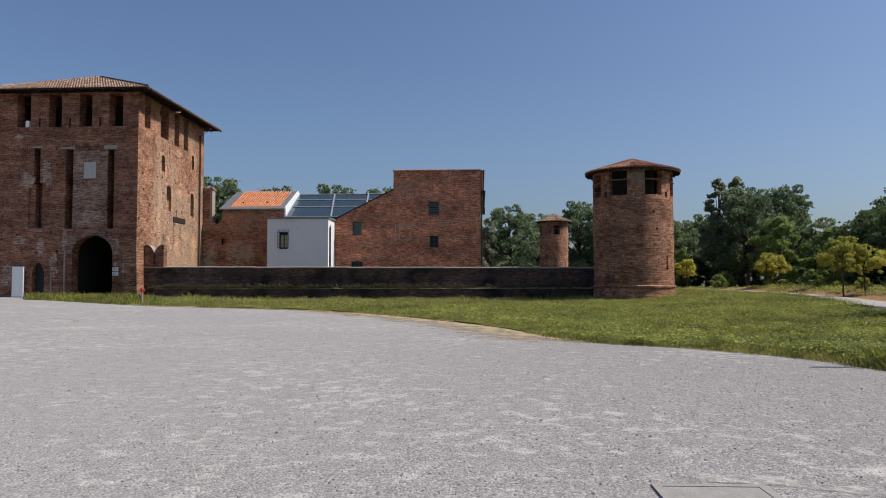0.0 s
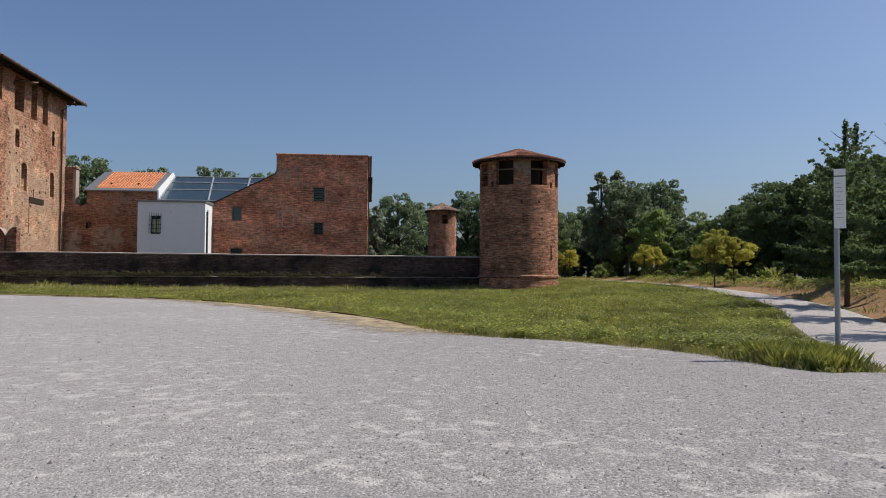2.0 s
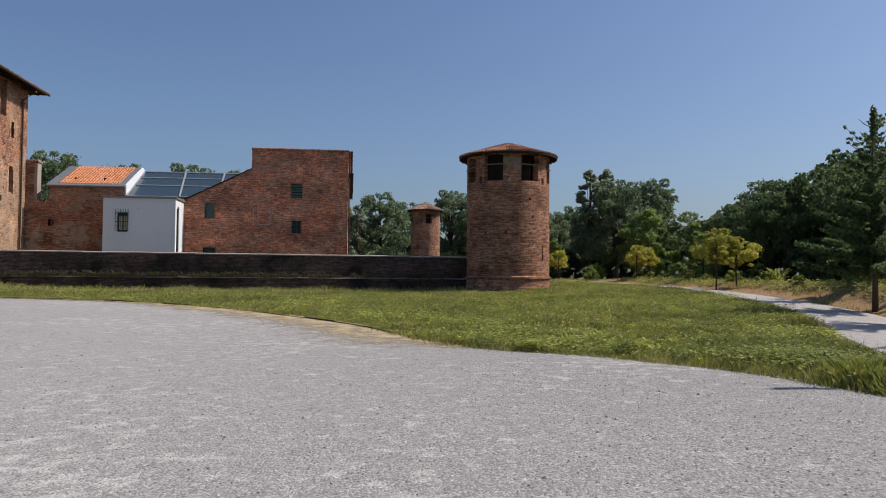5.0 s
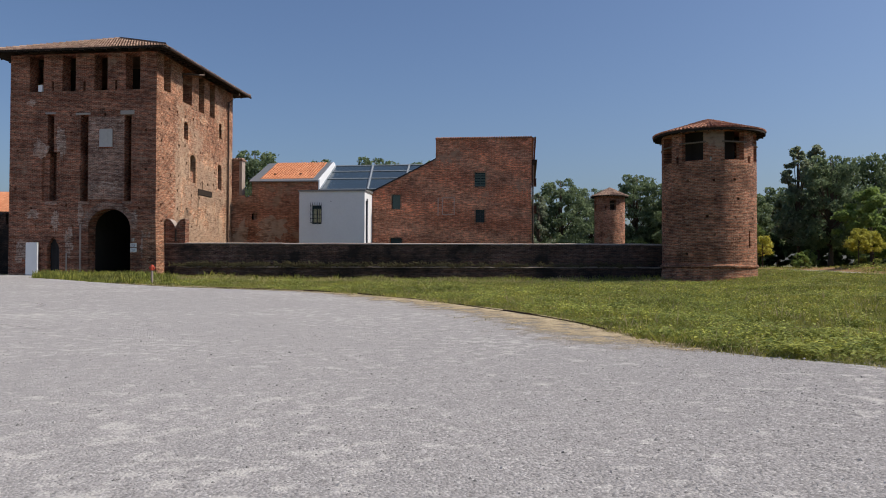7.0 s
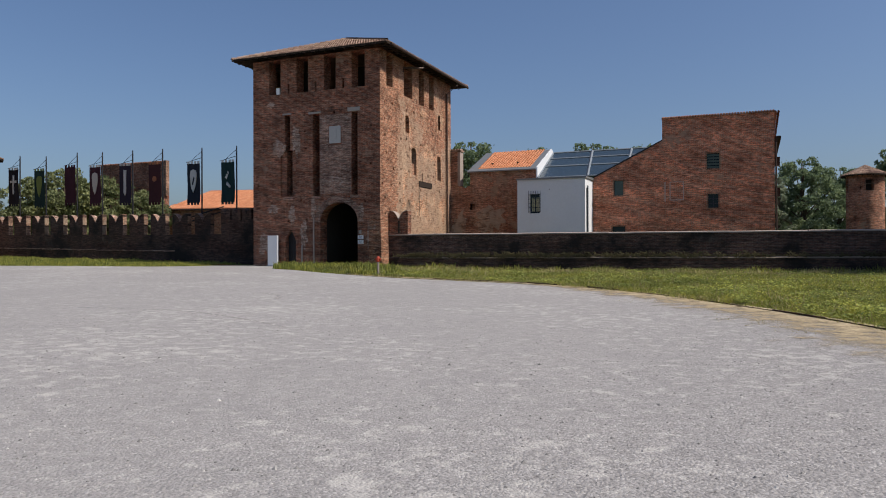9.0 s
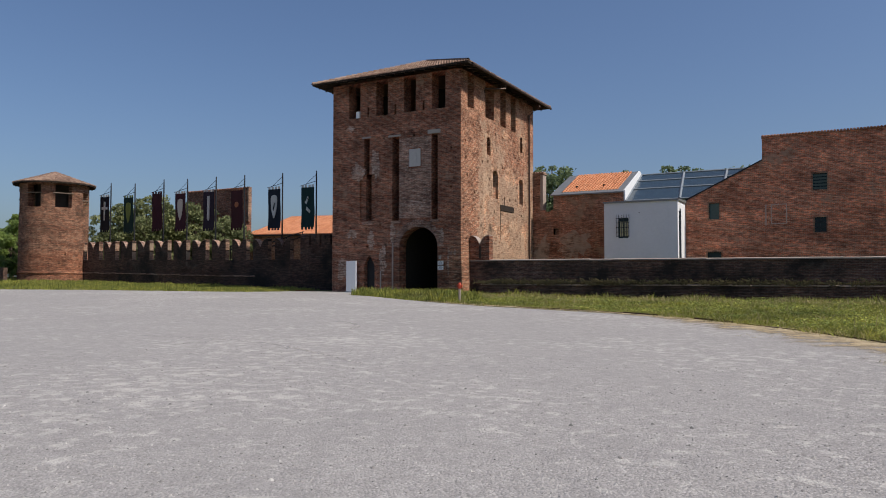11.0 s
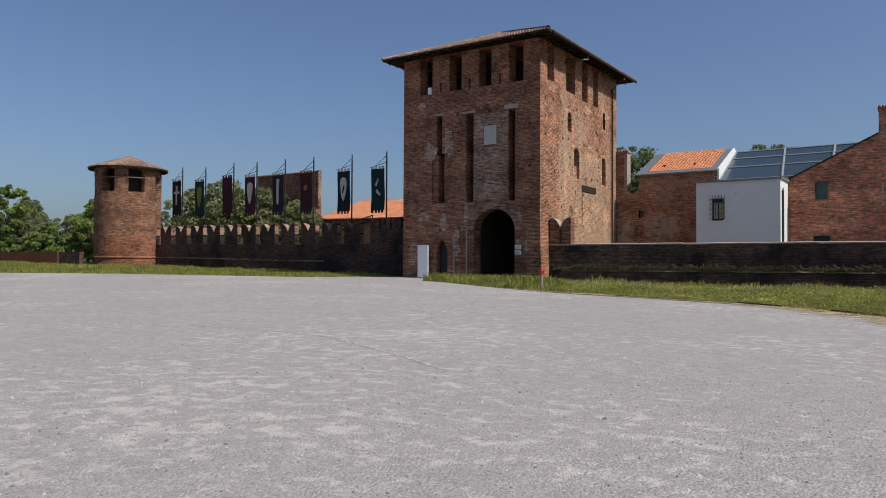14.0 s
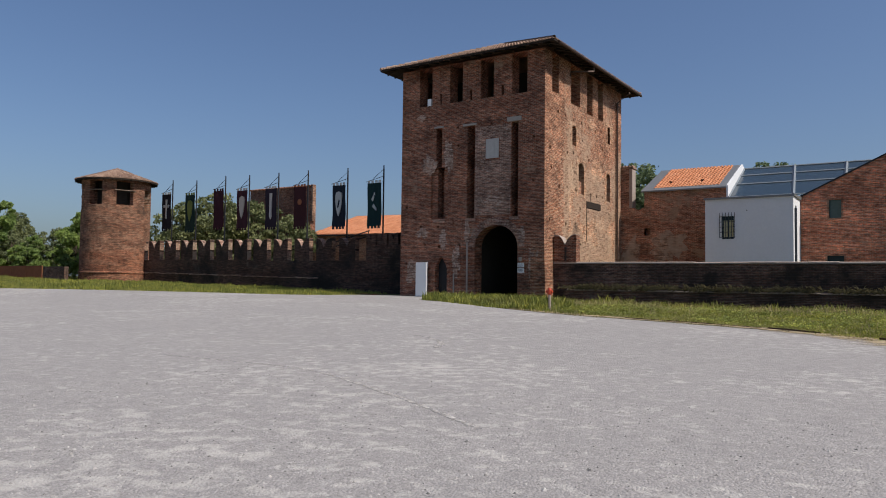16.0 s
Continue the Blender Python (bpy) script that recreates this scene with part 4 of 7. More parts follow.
deg_rt = 258.0
round_tower("corner_tower", "round brick corner tower with open belfry and low tiled roof", 13.6, 52.8, 2.77, 0.0, 1.2, 7.4, 9.25, 10.25, 3.3, BRICK_RT, TILE_RED,
            [(deg_rt + d, 1.28, 7.45, 9.15, 0.34, False) for d in (-20, 31)] + [(deg_rt + d, 0.95, 7.45, 9.05, 0.55, False) for d in (75, 120, 165, 210, 255, 300)]
            + [(deg_rt + 2, 0.14, 7.38, 7.68, 0.55, False), (deg_rt - 40, 0.16, 7.3, 7.8, 0.4, True), (deg_rt + 54, 0.25, 7.3, 7.7, 0.4, True), (deg_rt + 54, 0.16, 2.3, 3.3, 0.4, True)], 3)
lamp = thing("wall_lamp", "small white lamp housing in a slit of the tower", "lamp", (13.6 + 2.6 * math.cos(radians(260)), 52.8 + 2.6 * math.sin(radians(260)), 7.38))
lamp_body = Geo()
lamp_body.tube([(0, 0, 0), (0, 0, 0.18), (0, 0, 0.28)], [0.075, 0.065, 0.035], 10)
part("housing", lamp_body, WHITE_PANEL, lamp)
round_tower("far_turret", "small sunlit round brick turret with a tiled cone roof", 13.15, 104.0, 1.95, 0.0, 1.2, 8.4, 10.1, 11.25, 2.45, BRICK_ST, TILE_OLD,
            [(262 + d, 0.8, 8.25, 9.5, 0.5, False) for d in (15, 115, 200, 290)] + [(250, 0.2, 8.3, 8.8, 0.4, True)], 5)
round_tower("west_tower", "round orange-red brick corner tower beside the battlemented wall", -68.9, 54.75, 3.08, 0.6, 2.0, 7.7, 10.7, 12.0, 3.68, BRICK_LT, TILE_OLD,
            [(341, 1.5, 8.3, 10.5, 0.6, False), (291, 1.35, 8.3, 10.5, 0.6, False), (30, 1.1, 7.9, 9.9, 0.6, False), (80, 1.1, 7.9, 9.9, 0.6, False), (140, 1.1, 7.9, 9.9, 0.6, False), (200, 1.1, 7.9, 9.9, 0.6, False), (240, 1.1, 7.9, 9.9, 0.6, False)], 8)


# ---- moat wall ----
def moat_wall():
    root = thing("moat_wall", "long low dark-stained brick wall with a pale coping", "wall")
    rng = random.Random(5)
    x0, x1, y0, y1 = TX1 + 0.02, 11.4, 54.6, 55.25
    top = lambda x: 2.66 - 0.13 * (x - x0) / (x1 - x0)
    g = Geo()
    xs = [x0 + (x1 - x0) * k / 40 for k in range(41)]
    for a, b in zip(xs, xs[1:]):
        for ya, yb in ((y0, y1),):
            g.face((a, y0 - 0.14, 0), (b, y0 - 0.14, 0), (b, y0 - 0.14, 1.05), (a, y0 - 0.14, 1.05))
            g.face((a, y0 - 0.14, 1.05), (b, y0 - 0.14, 1.05), (b, y0, 1.11), (a, y0, 1.11))
            g.face((a, y0, 1.11), (b, y0, 1.11), (b, y0, top(b)), (a, y0, top(a)))
            g.face((b, y1, 0), (a, y1, 0), (a, y1, top(a)), (b, y1, top(b)))
    part("wall", g, BRICK_DARK, root, "blackened old brickwork")
    for k in range(24):
        a, b = x0 + (x1 - x0) * k / 24, x0 + (x1 - x0) * (k + 1) / 24 - 0.015
        g = Geo()
        j = rng.uniform(-0.01, 0.01)
        p = []
        for x in (a, b):
            p.append([(x, y0 - 0.06, top(x) + j), (x, y0 - 0.06, top(x) + 0.07 + j), (x, (y0 + y1) / 2, top(x) + 0.12 + j), (x, y1 + 0.06, top(x) + 0.07 + j), (x, y1 + 0.06, top(x) + j)])
        for i in range(5):
            g.face(p[0][i], p[1][i], p[1][(i + 1) % 5], p[0][(i + 1) % 5])
        g.face(*p[0])
        g.face(*reversed(p[1]))
        part("coping", g, COPING, root)
    g = Geo()
    for k in range(60):
        a = x0 + 1.0 + (x1 - x0 - 1.0) * k / 60
        z = 1.07 + rng.uniform(-0.015, 0.015)
        b, out = a + (x1 - x0) / 61, y0 - 0.2 - rng.uniform(0, 0.03)
        p = [(a, out, z - 0.02), (a, out, z), (a, y0 - 0.005, z + 0.075), (a, y0 - 0.005, z - 0.02)]
        q = [(b, *v[1:]) for v in p]
        g.face(*reversed(p))
        g.face(*q)
        for k2 in range(4):
            g.face(p[k2], q[k2], q[(k2 + 1) % 4], p[(k2 + 1) % 4])
    part("ledge", g, LEDGE, root, "thin pale ledge of worn brick along the wall")
    # swallow-tail merlon at the tower end
    g = Geo()
    cap = Geo()
    swallow(g, -22.7, -21.25, 54.62, 55.2, 2.6, 4.4, 0.62, cap)
    m = part("merlon", g, BRICK_TOWER, root, "swallow-tailed brick merlon")
    part("merlon_coping", cap, COPING, m)
    # no opening here: a near-black bar paints the shade of an arrow slit
    g = Geo()
    g.box(-22.0, -21.88, 54.58, 54.7, 2.85, 3.7)
    part("slit_shade", g, VOID, m)


def swallow(g, x0, x1, y0, y1, z0, z1, dip, cap=None):
    """A swallow-tailed merlon: two rising horns with a scooped notch between."""
    n = 16
    top = []
    for k in range(n + 1):
        t = k / n
        s = abs(2 * t - 1)
        top.append((x0 + (x1 - x0) * t, z1 - dip * (1 - s) ** 2.8))
    for (xa, za), (xb, zb) in zip(top, top[1:]):
        g.face((xa, y0, z0), (xb, y0, z0), (xb, y0, zb), (xa, y0, za))
        g.face((xb, y1, z0), (xa, y1, z0), (xa, y1, za), (xb, y1, zb))
        g.face((xa, y0, za), (xb, y0, zb), (xb, y1, zb), (xa, y1, za))
        if cap is not None:
            q = [(xa, y0 - 0.03, za + 0.01), (xb, y0 - 0.03, zb + 0.01), (xb, y1 + 0.03, zb + 0.01), (xa, y1 + 0.03, za + 0.01)]
            up = [(x, y, z + 0.035) for x, y, z in q]
            cap.face(*up)
            for i in range(4):
                cap.face(q[i], q[(i + 1) % 4], up[(i + 1) % 4], up[i])
    g.face((x0, y1, z0), (x0, y0, z0), (x0, y0, z1), (x0, y1, z1))
    g.face((x1, y0, z0), (x1, y1, z0), (x1, y1, z1), (x1, y0, z1))


moat_wall()


# ---- battlemented wall ----
def battlement():
    root = thing("battlement_wall", "old weathered brick wall with swallow-tailed merlons, shade put into its colour", "wall")
    y0, y1 = 56.0, 56.85
    xa, xb = -67.0, -33.6
    base = lambda x: 3.02 + 0.25 * smooth(-40, -68, x)
    g = Geo()
    n = 30
    xs = [xa + (xb - xa) * k / n for k in range(n + 1)]
    for a, b in zip(xs, xs[1:]):
        g.face((a, y0, 0.0), (b, y0, 0.0), (b, y0, base(b)), (a, y0, base(a)))
        g.face((b, y1, 0.0), (a, y1, 0.0), (a, y1, base(a)), (b, y1, base(b)))
        g.face((a, y0, base(a)), (b, y0, base(b)), (b, y1, base(b)), (a, y1, base(a)))
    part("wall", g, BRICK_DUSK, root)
    g = Geo()
    for a, b in zip(xs, xs[1:]):
        if b < -43.5:
            z = 1.62 + 0.35 * smooth(-43, -68, a) + 0.05 * noise.noise(Vector((a * 0.7, 0, 0)))
            g.box(a, b, y0 - 0.08, y0 + 0.02, z, z + 0.1)
    part("ledge", g, BRICK_ARCH, root)
    for k in range(12):
        a = -66.34 + 2.39 * k - 1.45
        g = Geo()
        cap = Geo()
        swallow(g, a, a + 1.62, y0 + 0.02, y0 + 0.48, base(a) - 0.02, base(a) + 1.74, 0.7, cap)
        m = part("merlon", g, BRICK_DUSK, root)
        # cap in paler brick paints the sun on the merlon top
        part("merlon_coping", cap, BRICK_ARCH, m, "merlon top in paler brick, sunlight put into its colour")
        # thin pale slabs paint the sunlit east side of the dark merlon
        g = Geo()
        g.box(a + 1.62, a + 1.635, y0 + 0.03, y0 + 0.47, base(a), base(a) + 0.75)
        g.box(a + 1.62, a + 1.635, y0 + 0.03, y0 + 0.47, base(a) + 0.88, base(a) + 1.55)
        part("sunlit_jamb", g, BRICK_MERLON, m, "merlon side in paler brick, sunlight put into its colour")
    g = Geo()
    g.box(-38.8, -33.62, y0 + 0.03, y1 - 0.03, 3.0, 4.15)
    part("raised_section", g, BRICK_DUSK, root)
    for k in range(5):
        g = Geo()
        cap = Geo()
        swallow(g, -38.8 + k * 1.06, -37.92 + k * 1.06, y0 + 0.02, y1 - 0.02, 4.1, 5.0, 0.5, cap)
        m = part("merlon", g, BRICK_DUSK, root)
        part("merlon_coping", cap, BRICK_DARK, m)


battlement()


# ---- range behind the moat wall ----
def window_set(root, place, u0, u1, v0, v1, panes=(2, 2), label="dark barred window", trim=BRICK_OLD):
    g = Geo()
    rect_frame(g, place, u0, u1, v0, v1, 0.09, 0.02, 0.05)
    w = part("window", g, trim, root, label)
    g = Geo()
    slab(g, place, u0, u1, v0, v1, -0.2, 0.28)
    part("pane", g, GLASS, w)
    g = Geo()
    for i in range(1, panes[0]):
        u = u0 + (u1 - u0) * i / panes[0]
        slab(g, place, u - 0.025, u + 0.025, v0, v1, -0.12, 0.2)
    for j in range(1, panes[1]):
        v = v0 + (v1 - v0) * j / panes[1]
        slab(g, place, u0, u1, v - 0.025, v + 0.025, -0.12, 0.2)
    part("window_bars", g, FRAME_DARK, w)
    return w


GY, WY = 66.3, 63.4


def gable_house():
    rng = random.Random(21)
    root = thing("gable_house", "plain red brick castle wing with a raised end wall", "building")
    front = lambda u, v, d: Vector((u, GY + d, v))
    wins = [(-1.86, -0.98, 7.68, 8.84), (-1.79, -1.06, 4.74, 5.78), (-8.79, -8.07, 5.88, 7.07), (-8.93, -7.95, 2.7, 3.46)]
    holes = [(*w, 0.3, True) for w in wins] + [(-4.5, -3.7, 5.5, 6.7, 0.06, True)]
    g = Geo()
    xr = 2.8
    cells(g, front, -10.46, xr, 0.0, 7.32, [h for h in holes if h[3] < 7.3])
    cells(g, front, -5.1, xr, 7.32, 11.68, [holes[0]])
    g.face(front(-10.46, 7.32, 0), front(-5.1, 7.32, 0), front(-5.1, 9.98, 0))
    # sides and back
    yb = GY + 14
    g.face((xr, GY, 0), (xr, yb, 0), (xr, yb, 11.0), (xr, GY, 11.68))
    g.face((-5.1, yb, 7.0), (-5.1, GY, 7.0), (-5.1, GY, 11.68), (-5.1, yb, 11.0))
    g.face((xr, yb, 0), (-10.46, yb, 0), (-10.46, yb, 7.3), (-5.1, yb, 9.9), (-5.1, yb, 11), (xr, yb, 11))
    g.face((-10.46, yb, 0), (-10.46, GY, 0), (-10.46, GY, 7.32), (-10.46, yb, 7.3))
    part("wall", g, BRICK_GABLE, root, "evenly laid red brick")
    for w in wins[:3]:
        window_set(root, front, *w, panes=(2, 3) if w[0] > -2 else (1, 2), label="small dark barred window")
    window_set(root, front, *wins[3], panes=(1, 1))
    g = Geo()
    slab(g, front, -8.77, -8.09, 5.9, 7.05, -0.1, 0.18)
    part("window_board", g, BOARD, root, "weathered greenish board closing a window")
    g = Geo()
    for k in range(5):
        slab(g, front, -1.84, -1.0, 7.74 + k * 0.22, 7.88 + k * 0.22, -0.08, 0.16)
    part("window_louvre", g, BOARD, root, "grey slatted window screen")
    g = Geo()
    rect_frame(g, front, -4.5, -3.6, 5.45, 6.75, 0.07, 0.02, 0.05)
    slab(g, front, -4.95, -4.86, 5.3, 6.8, 0.02)
    part("blocked_window", g, LIME_LINE, root, "outline of a bricked-up window")
    # tile verge on the high wall
    g = Geo()
    x = -5.15
    while x < 2.75:
        g.tube([(x + 0.1, GY - 0.12, 11.7), (x + 0.1, GY + 0.6, 11.84)], 0.085, 6)
        x += 0.2
    part("tile_verge", g, TILE_RED, root, "row of curved tiles capping the wall")
    part("roof", tile_slope((-5.2, yb, 11.1), (3.0, yb, 11.1), (-5.2, GY + 0.4, 11.72), (3.0, GY + 0.4, 11.72), rng=rng), TILE_RED, root)
    g = Geo()
    for a, b in zip([(-10.5, 7.31), (-5.1, 9.98)], [(-5.1, 9.98), (-5.1, 10.3)]):
        p = [front(a[0], a[1], -0.08), front(b[0], b[1], -0.08), front(b[0], b[1] + 0.09, -0.08), front(a[0], a[1] + 0.09, -0.08)]
        q = [v + Vector((0, 0.5, 0)) for v in p]
        g.face(*p)
        for i in range(4):
            g.face(p[i], q[i], q[(i + 1) % 4], p[(i + 1) % 4])
    part("flashing", g, DARK_METAL, root, "dark metal flashing along the sloping wall head")
    # eaves return at the far corner
    g = Geo()
    g.box(2.82, 3.25, GY + 0.1, yb, 9.72, 9.87)
    g.box(2.82, 3.05, GY + 0.1, yb, 9.42, 9.72)
    part("eaves_return", g, TIMBER, root)
    g = Geo()
    g.tube([(2.9, GY - 0.04, 9.4), (2.9, GY - 0.04, 0.3)], 0.06, 8)
    part("downpipe", g, COPPER, root)
    for z in (5.6, 7.9):
        g = Geo()
        g.box(2.82, 3.2, GY + 1.5, GY + 2.6, z, z + 0.6)
        part("balcony_box", g, TIMBER, root)
    # glass roof between the wings
    roof = thing("glass_roof", "sloping roof of dark glass panes in pale frames", "roof")
    x0, x1, ya, yc, za, zc = -15.1, -5.2, 66.75, 71.6, 7.72, 10.2
    lie = lambda x, y, up: Vector((x, y, za + (zc - za) * (y - ya) / (yc - ya) + up))
    rows = [66.36, 68.6, 70.25, yc]
    # bars fan out a little towards the ridge: (x at the eave, x at the ridge)
    cols = [(-15.0, -15.0), (-10.9, -11.55), (-7.9, -8.2), (x1, x1)]
    across = lambda c, y: c[0] + (c[1] - c[0]) * (y - ya) / (yc - ya)
    for c, d in zip(cols, cols[1:]):
        for y0, y1 in zip(rows, rows[1:]):
            a0, a1, b0, b1 = (across(k, y) + o for k, y, o in ((c, y0 + 0.05, 0.07), (c, y1 - 0.05, 0.07), (d, y0 + 0.05, -0.07), (d, y1 - 0.05, -0.07)))
            g = Geo()
            c0 = [lie(a0, y0 + 0.05, 0.03), lie(b0, y0 + 0.05, 0.03), lie(b1, y1 - 0.05, 0.03), lie(a1, y1 - 0.05, 0.03)]
            c1 = [v - Vector((0, 0, 0.04)) for v in c0]
            g.face(*c0)
            for k in range(4):
                g.face(c0[k], c1[k], c1[(k + 1) % 4], c0[(k + 1) % 4])
            part("pane", g, ROOF_GLASS, roof)
    for c in cols:
        g = Geo()
        g.tube([lie(c[0], rows[0], 0.05), lie(c[1], yc, 0.05)], 0.12 if -14 < c[0] < -6 else 0.08, 4)
        part("rafter_bar", g, ROOF_FRAME, roof, "pale dusty metal glazing bar")
    for y in rows:
        g = Geo()
        g.tube([lie(-15.0, y, 0.05), lie(x1, y, 0.05)], 0.07 if y > 67 else 0.05, 4)
        part("purlin_bar", g, ROOF_FRAME, roof)
    g = Geo()
    g.box(x0, -10.5, 66.4, 66.65, 0, 7.42)
    part("wall", g, GREY_METAL, roof)


gable_house()


def white_annex():
    root = thing("white_annex", "small white rendered annex with a barred window", "building")
    front = lambda u, v, d: Vector((u, WY + d, v))
    ax0, ax1, at = -15.84, -10.47, 7.12
    side = lambda u, v, d: Vector((ax1 - d, u, v))
    g = Geo()
    w = (-14.8, -14.02, 4.5, 6.0)
    cells(g, front, ax0, ax1, 0, at, [(*w, 0.25, True)])
    cells(g, side, WY, GY, 0, at, [(64.1, 64.7, 2.0, 6.6, 0.3, True)])
    g.face((ax0, GY, 0), (ax0, WY, 0), (ax0, WY, at), (ax0, GY, at))
    part("wall", g, WHITE, root)
    g = Geo()
    p = [Vector((ax0 - 0.07, WY - 0.1, at)), Vector((ax1 + 0.09, WY - 0.1, at)), Vector((ax1 + 0.09, GY - 0.01, at)), Vector((ax0 - 0.07, GY - 0.01, at))]
    q = [v + Vector((0, 0, 0.12 + (0.1 if v.y > 64 else 0))) for v in p]
    g.face(*p)
    g.face(*q)
    for i in range(4):
        g.face(p[i], p[(i + 1) % 4], q[(i + 1) % 4], q[i])
    part("roof", g, GREY_METAL, root, "thin grey metal roof edge")
    g = Geo()
    slab(g, front, *w, -0.15, 0.25)
    win = part("window", g, GLASS, root, "tall window behind a projecting iron grille")
    # two pale panels just before the pane paint its bright reflection
    g = Geo()
    slab(g, front, w[0] + 0.12, w[0] + 0.36, w[2] + 0.12, w[3] - 0.28, -0.13, 0.2)
    slab(g, front, w[0] + 0.46, w[1] - 0.06, w[2] + 0.12, w[3] - 0.28, -0.13, 0.2)
    part("pane_glare", g, PANE_GLARE, win, "pale yellowish panels painting the bright reflection in the glass")
    for i in range(6):
        u = w[0] - 0.08 + (w[1] - w[0] + 0.16) * i / 5
        g = Geo()
        g.tube([front(u, w[2] + 0.05, -0.16), front(u, w[3] + 0.22, -0.16)], 0.018, 5)
        part("grille_bar", g, FRAME_DARK, win)
    for j in range(5):
        v = w[2] + 0.1 + (w[3] - w[2] - 0.15) * j / 4
        g = Geo()
        g.tube([front(w[0] - 0.1, v, -0.16), front(w[1] + 0.1, v, -0.16)], 0.018, 5)
        part("grille_bar", g, FRAME_DARK, win)
    g = Geo()
    g.tube([(-10.4, WY + 0.5, 6.4), (-10.4, WY + 0.5, 0.2)], 0.07, 8)
    part("downpipe", g, FRAME_DARK, root)
    g = Geo()
    g.box(-13.25, -13.19, WY - 0.04, WY, 6.3, 6.36)
    part("wall_fixing", g, DARK_METAL, root)


white_annex()


def orange_house():
    rng = random.Random(9)
    root = thing("orange_roofed_house", "old brick wing with a bright new orange tiled roof", "building")
    y0, yr = 66.4, 71.2
    xl, xr = -21.15, -15.15
    front = lambda u, v, d: Vector((u, y0 + d, v))
    g = Geo()
    cells(g, front, xl + 0.2, xr, 0, 8.25, [(-20.95, -20.5, 5.05, 5.6, 0.35, True)])
    g.face((xl + 0.2, yr, 0), (xl + 0.2, y0, 0), (xl + 0.2, y0, 8.25), (xl + 0.2, yr, 10.4))
    part("wall", g, BRICK_OLD, root, "patched old brick with plaster remains")
    part("plaster_patch", patch_geo(front, -19.2, 4.2, 1.75, 1.5, 41), OLD_PLASTER, root, "grey-brown plaster remains on the lower wall")
    g = Geo()
    g.face((xr, y0, 0), (xr, yr + 4, 0), (xr, yr + 4, 8.9), (xr, yr, 10.55), (xr, y0, 8.45))
    g.face((xr + 0.12, yr + 4, 0), (xr + 0.12, y0, 0), (xr + 0.12, y0, 8.45), (xr + 0.12, yr, 10.55), (xr + 0.12, yr + 4, 8.9))
    g.face((xr, y0, 8.45), (xr + 0.12, y0, 8.45), (xr + 0.12, yr, 10.55), (xr, yr, 10.55))
    g.face((xr, y0, 0), (xr + 0.12, y0, 0), (xr + 0.12, y0, 8.45), (xr, y0, 8.45))
    part("party_wall", g, WHITE, root, "white rendered party wall")
    part("roof", tile_slope((xl + 0.75, y0 + 0.35, 8.5), (xr - 0.55, y0 + 0.35, 8.5), (xl + 0.75, yr, 10.5), (xr - 0.55, yr, 10.5), pitch=0.25, row=0.38, radius=0.1, rng=rng), TILE_ORANGE, root, "bright orange curved clay tiles")
    g = Geo()
    sl = lambda x, y: Vector((x, y, 8.33 + (y - y0) * (2.1 / (yr - y0))))
    def strip(xa, xb, ya, yb):
        p = [sl(xa, ya), sl(xb, ya), sl(xb, yb), sl(xa, yb)]
        up = Vector((0, 0, 0.1))
        g.face(*[v + up for v in p])
        for i in range(4):
            g.face(p[i], p[(i + 1) % 4], p[(i + 1) % 4] + up, p[i] + up)
    strip(xl, xl + 0.75, y0 - 0.2, yr)
    strip(xl + 0.75, xr - 0.55, y0 - 0.2, y0 + 0.4)
    strip(xr - 0.55, xr, y0 - 0.2, yr)
    part("roof_trim", g, GREY_METAL, root, "grey sheet-metal roof border")
    g = Geo()
    g.face((xl, yr, 10.45), (xr, yr, 10.45), (xr, yr + 5.5, 8.4), (xl, yr + 5.5, 8.4))
    part("rear_slope", g, TILE_ORANGE, root)
    for u in (-19.5, -17.2):
        g = Geo()
        g.box(u, u + 0.16, y0 + 1.35, y0 + 1.6, 8.95, 9.16)
        part("snow_guard", g, TIMBER, root)
    # ruined wall that joins the tower
    ruin = thing("ruined_wall", "broken brick wall stub between tower and wing", "wall")
    g = Geo()
    w = lambda u, v, d: Vector((u, y0 + 0.05 + d, v))
    cells(g, w, -24.4, xl + 0.2, 0, 6.95, [(-23.3, -22.75, 3.3, 4.7, 0.3, True)])
    g.face((-24.4, y0 + 0.05, 6.95), (xl + 0.2, y0 + 0.05, 6.95), (xl + 0.2, y0 + 0.6, 6.95), (-24.4, y0 + 0.6, 6.95))
    g.face((xl + 0.2, y0 + 0.6, 0), (-24.4, y0 + 0.6, 0), (-24.4, y0 + 0.6, 6.95), (xl + 0.2, y0 + 0.6, 6.95))
    rg = random.Random(2)
    x = -22.2
    while x < xl + 0.1:
        h = rg.uniform(0.05, 0.2)
        g.box(x, x + 0.24, y0 + 0.06, y0 + 0.58, 6.9, 6.95 + h)
        x += 0.25
    part("wall", g, BRICK_OLD, ruin)
    part("plaster_patch", patch_geo(w, -21.9, 3.9, 0.8, 1.6, 42), OLD_PLASTER, ruin)
    pier = thing("brick_pier", "tall ruined brick pier with tiles on top and a pale edge", "pier")
    g = Geo()
    g.box(-24.2, -22.15, y0 + 0.2, y0 + 0.9, 6.9, 10.15)
    part("shaft", g, BRICK_OLD, pier)
    g = Geo()
    g.box(-22.15, -21.92, y0 + 0.15, y0 + 0.9, 6.6, 10.1)
    part("quoin", g, COPING, pier)
    g = Geo()
    g.box(-24.3, -21.85, y0 + 0.1, y0 + 1.0, 10.15, 10.27)
